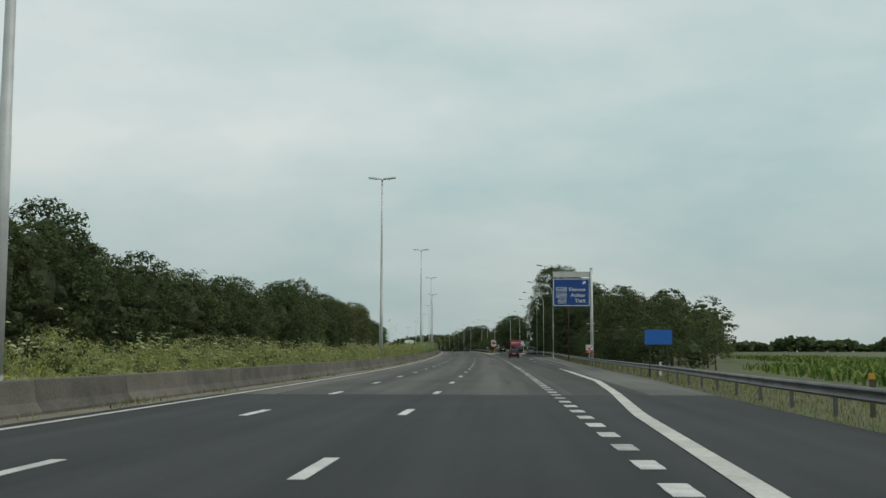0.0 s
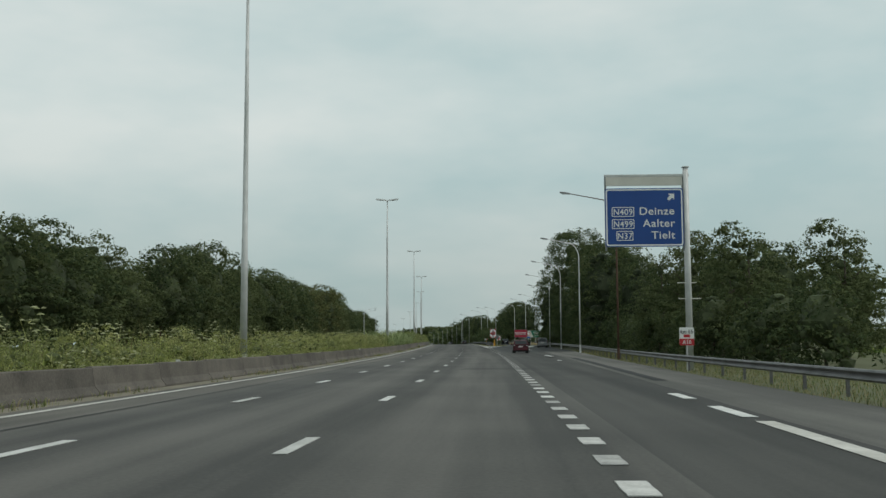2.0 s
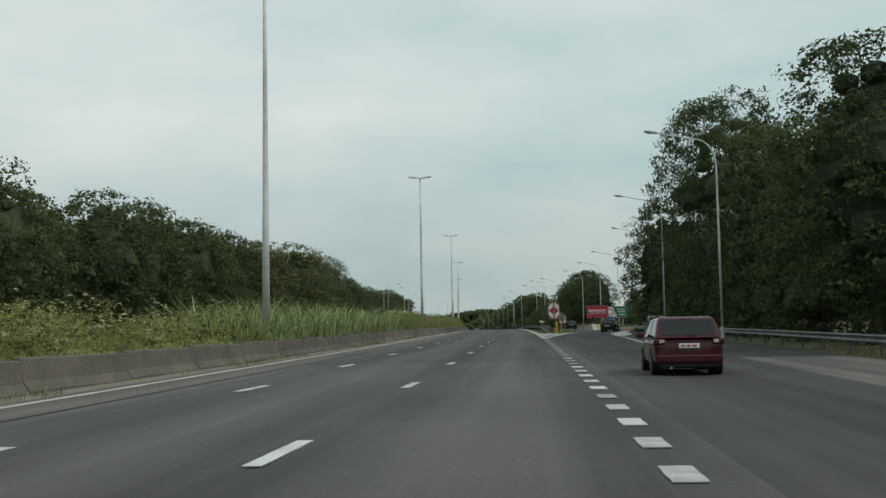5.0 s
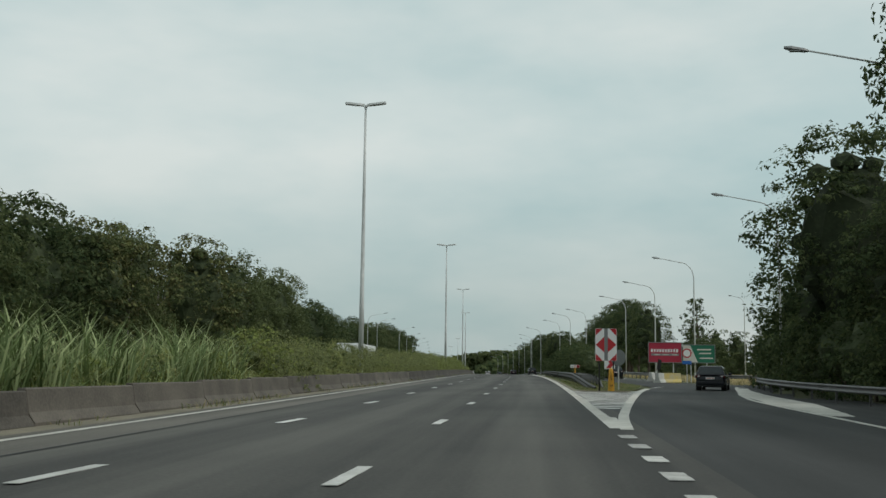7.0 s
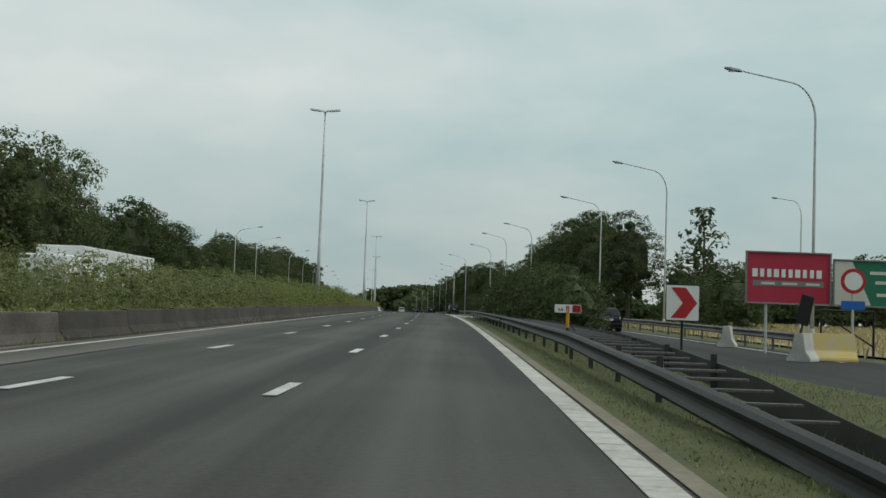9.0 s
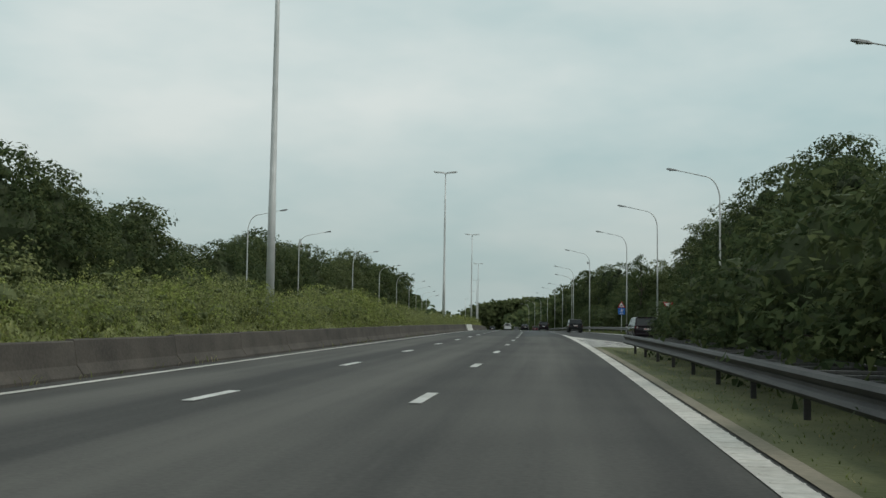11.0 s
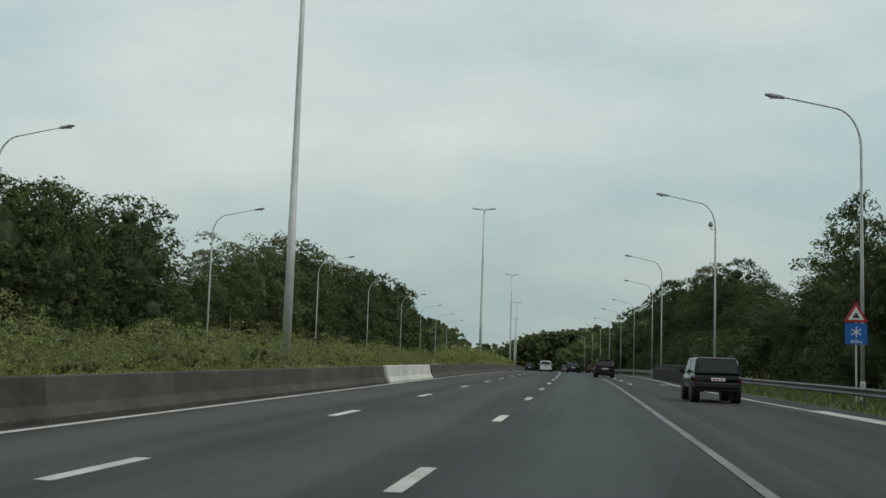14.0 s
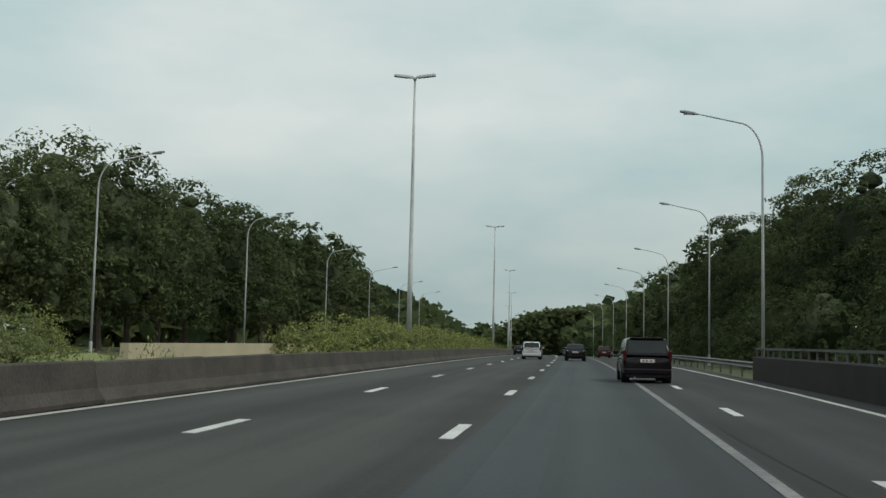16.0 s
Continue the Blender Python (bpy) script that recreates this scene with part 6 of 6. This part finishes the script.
# ---- distance ----
def far_wood(name, label, line, h, n, seed, mats=(LEAF_OAK, LEAF_DARK), rough=1.0, clump=1.0):
    """A far row of woods: many leaf clumps on an uneven bank."""
    rng = np.random.default_rng(seed)
    t = rng.uniform(0, len(line) - 1.001, n)
    i = t.astype(int)
    a = np.array([place(s, o) for s, o in line])
    p = a[i] + (a[i + 1] - a[i]) * (t - i)[:, None]
    hh = (h if not isinstance(h, (list, tuple)) else np.interp(t, range(len(line)), h)) * (0.72 + rough * (0.16 * np.sin(t * 9) + 0.12 * np.sin(t * 23 + 1) + 0.1 * np.sin(t * 51)))
    c = p + rng.normal(0, 3, (n, 3)) * np.array([1, 1, 0])
    c[:, 2] = p[:, 2] + hh * np.sqrt(rng.uniform(0, 1, n)) - 1.0
    th = heading(line[0][0])
    nr = 0.8 * rand_dirs(n, rng) + np.array([0.7 * math.sin(th), -0.7 * math.cos(th), 0.7])
    nr /= np.linalg.norm(nr, axis=1, keepdims=True)
    u = np.cross(nr, rand_dirs(n, rng))
    u /= np.linalg.norm(u, axis=1, keepdims=True)
    w = np.cross(nr, u)
    k = clump * rng.uniform(0.9, 2.4, n)[:, None]
    v, f = quads(c, u * k, w * k, 0.2, rng)
    tagged(new(name, mesh_of(name, v.tolist(), f.tolist(), list(mats), rng.choice(len(mats), n))), label, "woods", "", "stuff")


far_wood("far_woods", "distant dark wooded horizon", [(1100, -260), (1120, -120), (1130, -40), (1150, 60), (1130, 180), (1050, 320)], 18, 9000, 51)
far_wood("far_woods", "wooded rise where the motorway bends out of sight", [(960, -26), (956, -14), (955, -6), (955, 3), (955, 17), (950, 30), (930, 42), (880, 34)], [5, 13.5, 21, 27.5, 30.5, 32, 31, 24], 26000, 57, (LEAF_LIGHT, LEAF_OAK), 0.14, 0.55)
far_wood("far_woods", "distant treeline beyond the fields", [(150, 520), (320, 470), (480, 420), (560, 330), (600, 250), (640, 160), (700, 60)], 11, 11000, 52)
far_wood("far_woods", "woods behind the tree belt", [(60, -62), (300, -60), (500, -60), (700, -60), (1000, -50)], 14, 10000, 53)
far_wood("far_woods", "woods beside the far motorway", [(690, -40), (780, -38), (880, -38), (1000, -36), (1120, -34)], 15, 12000, 54)
far_wood("far_woods", "woods beside the far motorway", [(690, 22), (780, 22), (880, 22), (1000, 20), (1120, 16)], 15, 12000, 55)

# ---- far buildings and a telecom mast ----
def house(s, o, w, d, h, turn):
    e = thing("house", "far brick farmhouse with a dark tiled roof", "house", spot(s, o, -0.9, turn), "far farmhouses")
    part("wall", boxes((0, 0, h / 2, w, d, h)), shader("brick_red", (0.30, 0.13, 0.09), 0.9, dark=(0.2, 0.09, 0.065), size=0.4, fine=6), e)
    bm = bmesh.new()
    v = [bm.verts.new(q) for q in ((-w / 2 - 0.3, -d / 2 - 0.3, h), (w / 2 + 0.3, -d / 2 - 0.3, h), (w / 2 + 0.3, d / 2 + 0.3, h), (-w / 2 - 0.3, d / 2 + 0.3, h), (-w / 2 - 0.3, 0, h + d * 0.45), (w / 2 + 0.3, 0, h + d * 0.45))]
    for q in ((0, 1, 5, 4), (2, 3, 4, 5), (0, 4, 3), (1, 2, 5), (3, 2, 1, 0)):
        bm.faces.new([v[k] for k in q])
    part("roof", bm, shader("roof_tiles", (0.13, 0.07, 0.055), 0.85, size=0.5, fine=8), e)
    for x in (-w * 0.3, 0, w * 0.3):
        win = part("window", boxes((x, -d / 2 - 0.02, h * 0.55, 0.9, 0.08, 1.1)), SIGN_WHITE, e)
        part("pane", boxes((x, -d / 2 - 0.07, h * 0.55, 0.75, 0.02, 0.95)), BLACK, win)


house(360, 230, 12, 8, 3.2, -50)
house(420, 215, 9, 8, 3.0, -50)
house(345, 300, 14, 9, 3.4, -60)
py = thing("telecom_mast", "slim lattice telecom mast behind the trees", "mast", spot(743, -79.7, -0.1, 0, 1.12))
part("lattice", tube([(0, 0, 0), (0, 0, 15), (0, 0, 32)], [0.9, 0.6, 0.35], 6), GALV, py)
for k, z in enumerate((28, 30)):
    for x in (-0.55, 0.55):
        part("antenna", boxes((x, 0, z, 0.3, 0.3, 1.8), bevel=0.03), SIGN_CREAM, py)


# ---- vehicles ----
GLASS_CAR = shader("car_glass", (0.030, 0.034, 0.036), 0.06, dark=(0.020, 0.023, 0.025), size=1, fine=10, bump=0, spec=0.28)
TYRE = shader("tyre_rubber", (0.022, 0.022, 0.022), 0.85, size=4, fine=30)
RIM = shader("alloy_rim", (0.14, 0.145, 0.15), 0.35, 0.8, size=4, fine=30, bump=0)
TAIL_RED = shader("tail_lamp_red", (0.075, 0.010, 0.012), 0.2, dark=(0.05, 0.007, 0.008), size=5, fine=30, bump=0)
BUMPER = shader("dark_bumper", (0.012, 0.012, 0.013), 0.6, size=3, fine=30)


def car_paint(name, c):
    m = shader(name, c, 0.14, 0.0, dark=tuple(q * 0.85 for q in c), size=0.8, fine=12, bump=0, spec=0.3)
    m.node_tree.nodes["Principled BSDF"].inputs["Coat Weight"].default_value = 0.06
    return m


def loft(sections, cap=True):
    bm = bmesh.new()
    rings = [[bm.verts.new(p) for p in sec] for sec in sections]
    k = len(rings[0])
    for a, b in zip(rings, rings[1:]):
        for j in range(k):
            bm.faces.new((a[j], a[(j + 1) % k], b[(j + 1) % k], b[j]))
    if cap:
        bm.faces.new(rings[0])
        bm.faces.new(rings[-1])
    bmesh.ops.recalc_face_normals(bm, faces=list(bm.faces))
    return bm


def pane(corners, push, inset):
    """A window pane: four corners pulled in, laid a little outside its face."""
    c = [Vector(q) for q in corners]
    mid = sum(c, Vector()) / 4
    n = (c[1] - c[0]).cross(c[3] - c[0]).normalized()
    if n.dot(mid - Vector((0, mid.y if abs(n.y) < 0.6 else mid.y * 0 + 2.2, 0.9))) < 0:
        n = -n
    bm = bmesh.new()
    q = []
    for p in c:
        p = p.lerp(mid, inset)
        q.append(p)
    f = [bm.verts.new(p + n * push) for p in q]
    b = [bm.verts.new(p - n * 0.02) for p in q]
    bm.faces.new(f)
    for k in range(4):
        bm.faces.new((f[k], b[k], b[(k + 1) % 4], f[(k + 1) % 4]))
    bmesh.ops.recalc_face_normals(bm, faces=list(bm.faces))
    return bm


def car(label, paint, m, L=4.3, W=1.76, H=1.48, belt_z=0.95, clear=0.24, hood=1.05, deck=0.0, rake_r=0.35, rake_f=0.9, tumble=0.80, wheel=0.31, boxy=False, rails=False, spare=False, lamp_h=0.28, group="cars on the motorway", bumper=None, roof_top=None):
    """A passenger car standing on local z = 0, its tail at y = 0, its nose at y = L."""
    e = thing("car", label, "car", m, group)
    w = W / 2
    sec = []
    ends = [(0.0, 0.90 if not boxy else 0.95, 0.10, belt_z - 0.16), (0.06, 0.96, 0.06, belt_z - 0.05), (0.28, 1.0, 0.0, belt_z), (L * 0.3, 1.0, 0.0, belt_z), (L * 0.6, 1.0, 0.0, belt_z - 0.01), (L - hood - 0.05, 0.99, 0.0, belt_z - 0.03),
            (L - 0.4, 0.95, 0.0, belt_z - 0.20 * (0.5 if boxy else 1)), (L - 0.08, 0.88, 0.05, belt_z - 0.30 * (0.5 if boxy else 1)), (L, 0.80, 0.12, belt_z - 0.42 * (0.5 if boxy else 1))]
    for y, k, lift, top in ends:
        b = w * k
        z0 = clear + lift
        sec.append([(-b * 0.90, y, z0), (-b * 0.985, y, z0 + 0.12), (-b, y, z0 + (top - z0) * 0.5), (-b * 0.975, y, top - 0.07), (-b * 0.93, y, top), (b * 0.93, y, top), (b * 0.975, y, top - 0.07), (b, y, z0 + (top - z0) * 0.5), (b * 0.985, y, z0 + 0.12), (b * 0.90, y, z0)])
    body = part("body", loft(sec), paint, e, "", True)
    if boxy:
        md = body.modifiers.new("round", "BEVEL")
        md.width, md.segments, md.angle_limit = 0.045, 3, radians(28)
    else:
        body.modifiers.new("round", "SUBSURF").levels = 2
        body.modifiers["round"].render_levels = 2
    # cabin
    y0, y1 = deck + 0.05, L - hood
    r0, r1 = y0 + rake_r, y1 - rake_f
    wb, wt = w * 0.935, w * tumble
    top = H - 0.05
    bz = belt_z - 0.015
    cab = loft([[(-wb, y0, bz), (wb, y0, bz), (wb, y1, bz), (-wb, y1, bz)],
                [(-wt, r0, top), (wt, r0, top), (wt, r1, top - 0.01), (-wt, r1, top - 0.01)],
                [(-wt * 0.88, r0 + 0.12, H), (wt * 0.88, r0 + 0.12, H), (wt * 0.86, r1 - 0.12, H - 0.01), (-wt * 0.86, r1 - 0.12, H - 0.01)]])
    cabin = part("cabin", cab, paint, e, "", True)
    md = cabin.modifiers.new("round", "BEVEL")
    md.width, md.segments, md.angle_limit = 0.11 if not boxy else 0.05, 4, radians(18)
    up = lambda q, k: (q * (wb + (wt - wb) * k), y0 + (r0 - y0) * k, bz + (top - bz) * k)
    part("rear_window", pane([up(-0.86, 0.14), up(0.86, 0.14), up(0.90, 0.93), up(-0.90, 0.93)], 0.008, 0.02), GLASS_CAR, cabin, "dark rear window")
    part("rear_wiper", tube([up(0.02, 0.10), up(0.3, 0.22)], 0.012, 6), BLACK, cabin).location.y = -0.02
    part("brake_lamp", boxes((0, r0 + 0.0, top - 0.015, 0.28, 0.04, 0.03), bevel=0.008), TAIL_RED, cabin, "small upper brake lamp")
    part("windscreen", pane([(-wb, y1, bz), (wb, y1, bz), (wt, r1, top), (-wt, r1, top)], 0.008, 0.08), GLASS_CAR, cabin)
    for sx in (-1, 1):
        n = 3 if L > 4.2 else 2
        for k in range(n):
            a, b = k / n, (k + 1) / n
            yb = [y0 + (y1 - y0) * q for q in (a + 0.02, b - 0.02)]
            yt = [r0 + (r1 - r0) * q for q in (a + 0.03, b - 0.03)]
            part("side_window", pane([(sx * wb, yb[0], bz), (sx * wb, yb[1], bz), (sx * wt, yt[1], top), (sx * wt, yt[0], top)], 0.008, 0.10), GLASS_CAR, cabin)
        if boxy:
            part("tail_lamp", boxes((sx * w * 0.885, 0.03, belt_z - 0.25, 0.10, 0.09, 0.22), bevel=0.02), TAIL_RED, e, "small upright red tail lamp")
        elif lamp_h > 0.35:
            part("tail_lamp", boxes((sx * w * 0.90, 0.12, belt_z - 0.02, 0.13, 0.18, lamp_h), bevel=0.035), TAIL_RED, e, "tall red tail lamp")
        else:
            lamp = part("tail_lamp", boxes((sx * w * 0.82, 0.07, belt_z - 0.10, 0.30, 0.14, 0.15), bevel=0.035), TAIL_RED, e, "wide red tail lamp")
            part("reversing_lens", boxes((sx * w * 0.76, 0.0, belt_z - 0.09, 0.12, 0.03, 0.07), bevel=0.01), LAMP_GLASS, lamp)
        part("headlamp", boxes((sx * w * 0.66, L - 0.08, belt_z - 0.33, 0.34, 0.14, 0.16), bevel=0.03), LAMP_GLASS, e)
        part("mirror", boxes((sx * (w + 0.09), y1 - 0.35, belt_z + 0.06, 0.2, 0.12, 0.15), bevel=0.03), bumper or paint, e)
        if rails:
            part("roof_rail", tube([(sx * wt * 0.86, r0 + 0.2, H), (sx * wt * 0.86, r0 + 0.3, H + 0.06), (sx * wt * 0.86, r1 - 0.4, H + 0.06), (sx * wt * 0.86, r1 - 0.3, H - 0.01)], 0.02, 6), BLACK, e)
        for y in (0.82, L - 0.86):
            tyre = tube([(sx * (w - 0.19), y, wheel), (sx * (w - 0.17), y, wheel), (sx * (w - 0.015), y, wheel), (sx * (w + 0.005), y, wheel)], [wheel - 0.03, wheel, wheel, wheel - 0.04], 20)
            wh = part("wheel", tyre, TYRE, e)
            part("rim", tube([(sx * (w - 0.1), y, wheel), (sx * (w + 0.008), y, wheel), (sx * (w + 0.02), y, wheel)], [wheel * 0.62, wheel * 0.62, wheel * 0.5], 16), RIM, wh)
            arch = tube([(sx * (w - 0.3), y, wheel + 0.03), (sx * (w + 0.003), y, wheel + 0.03)], wheel + 0.06, 20)
            part("wheel_arch", arch, BLACK, e)
    part("rear_bumper", boxes((0, 0.02, clear + 0.22, W * 0.93, 0.18, 0.22), bevel=0.05), bumper or paint, e)
    part("lower_trim", boxes((0, 0.05, clear + 0.06, W * 0.84, 0.14, 0.12), bevel=0.03), BUMPER, e)
    pl = part("plate", boxes((0, -0.012, belt_z - 0.20, 0.50, 0.03, 0.115), bevel=0.006), SIGN_WHITE, e, "white plate with unreadable marks")
    for x in (-0.15, -0.02, 0.13):
        part("plate_bar", boxes((x, -0.030, belt_z - 0.20, 0.09, 0.006, 0.045)), SIGN_RED, pl)
    part("trim_strip", boxes((0, 0.045, belt_z - 0.10, W * 0.6, 0.03, 0.03), bevel=0.006), BUMPER, e)
    part("floor", boxes((0, L / 2, clear + 0.02, W * 0.8, L * 0.94, 0.08)), BUMPER, e)
    part("exhaust", tube([(-0.45, -0.03, clear + 0.0), (-0.45, 0.3, clear + 0.02)], 0.03, 8), GALV, e)
    if spare:
        part("roof_spoiler", boxes((0, r0 + 0.05, H - 0.01, wt * 1.7, 0.24, 0.05), bevel=0.015), paint, e)
    return e


BLACK_CAR, WHITE_CAR = car_paint("black_car_paint", (0.005, 0.005, 0.006)), car_paint("white_car_paint", (0.62, 0.63, 0.63))
MAROON, SILVER, NAVY = car_paint("maroon_paint", (0.07, 0.014, 0.02)), car_paint("silver_paint", (0.22, 0.225, 0.23)), car_paint("navy_paint", (0.012, 0.0135, 0.019))
AUBERGINE, GREYCAR = car_paint("aubergine_paint", (0.014, 0.009, 0.012)), car_paint("grey_paint", (0.16, 0.165, 0.17))

car("silver compact van with roof rails parked on the shoulder", SILVER, spot(238, 13.45, 0.006, -3), 4.25, 1.74, 1.66, 1.02, 0.2, 0.85, 0, 0.22, 0.75, 0.82, 0.31, rails=True, lamp_h=0.5, bumper=GREYCAR)
car("dark navy hatchback driving up the exit ramp", NAVY, spot(275.2, 12.6, 0.01, -14), 4.2, 1.74, 1.45, 0.93, 0.22, 1.0, 0, 0.52, 0.9, 0.74)
car("dark aubergine people carrier on the entry ramp", AUBERGINE, spot(408.2, 9.3, 0.006, 2.5), 4.7, 1.88, 1.66, 1.0, 0.2, 0.95, 0, 0.42, 1.0, 0.80, 0.33, spare=True, lamp_h=0.22)
car("black boxy off-road car with a tall tail", BLACK_CAR, spot(465.5, 6.75, 0.006, 1.5), 4.2, 1.78, 1.66, 1.06, 0.42, 1.15, 0, 0.22, 0.55, 0.84, 0.37, boxy=True, rails=True, bumper=BUMPER)
car("dark compact people carrier joining the motorway", AUBERGINE, spot(523, 4.25, 0.006, 1.0), 4.25, 1.78, 1.62, 1.0, 0.2, 0.9, 0, 0.35, 0.9, 0.80, 0.32, spare=True, lamp_h=0.4)
car("white compact people carrier in the middle lane", WHITE_CAR, spot(580, -2.1, 0.004), 4.2, 1.77, 1.58, 0.98, 0.2, 0.9, 0, 0.35, 0.9, 0.8, 0.31, lamp_h=0.42)
car("black saloon in the slow lane", BLACK_CAR, spot(575, 1.8, 0.004), 4.4, 1.78, 1.44, 0.95, 0.2, 1.1, 0.45, 0.55, 0.9, 0.76)
car("dark hatchback in the fast lane", NAVY, spot(645, -5.7, 0.004), 4.1, 1.72, 1.46, 0.93, 0.2, 1.0)
car("pale grey hatchback far ahead", GREYCAR, spot(660, 2.0, 0.004), 4.1, 1.72, 1.46, 0.93, 0.2, 1.0)
car("small dark red hatchback far ahead on the entry lane", MAROON, spot(625, 6.2, 0.004), 4.0, 1.7, 1.46, 0.93, 0.2, 1.0)
car("dark car parked on the closed ramp", NAVY, spot(336, 12.4, 0.006, 2), 4.3, 1.75, 1.45, 0.93, 0.2, 1.05, 0.4, 0.5, 0.9)
car("maroon hatchback in the exit lane", MAROON, spot(178, 6.7, 0.004, -1), 4.2, 1.75, 1.47, 0.94, 0.2, 1.0, 0, 0.4, 0.9)
# lorry on the opposite carriageway
lorry = thing("lorry", "white box lorry on the opposite carriageway", "lorry", spot(325.5, -17.4, -0.02))
part("box", boxes((0, 6.5, 2.35, 2.5, 13.0, 2.6), bevel=0.05), SIGN_WHITE, lorry)
part("cab", boxes((0, -1.2, 1.75, 2.45, 2.1, 2.7), bevel=0.15), SIGN_WHITE, lorry)
part("chassis", boxes((0, 6, 0.8, 1.1, 14, 0.3)), BLACK, lorry)
for y in (-1.2, 3.0, 10.0, 11.4):
    for sx in (-1, 1):
        part("wheel", tube([(sx * 0.95, y, 0.5), (sx * 1.24, y, 0.5)], 0.5, 18), TYRE, lorry)
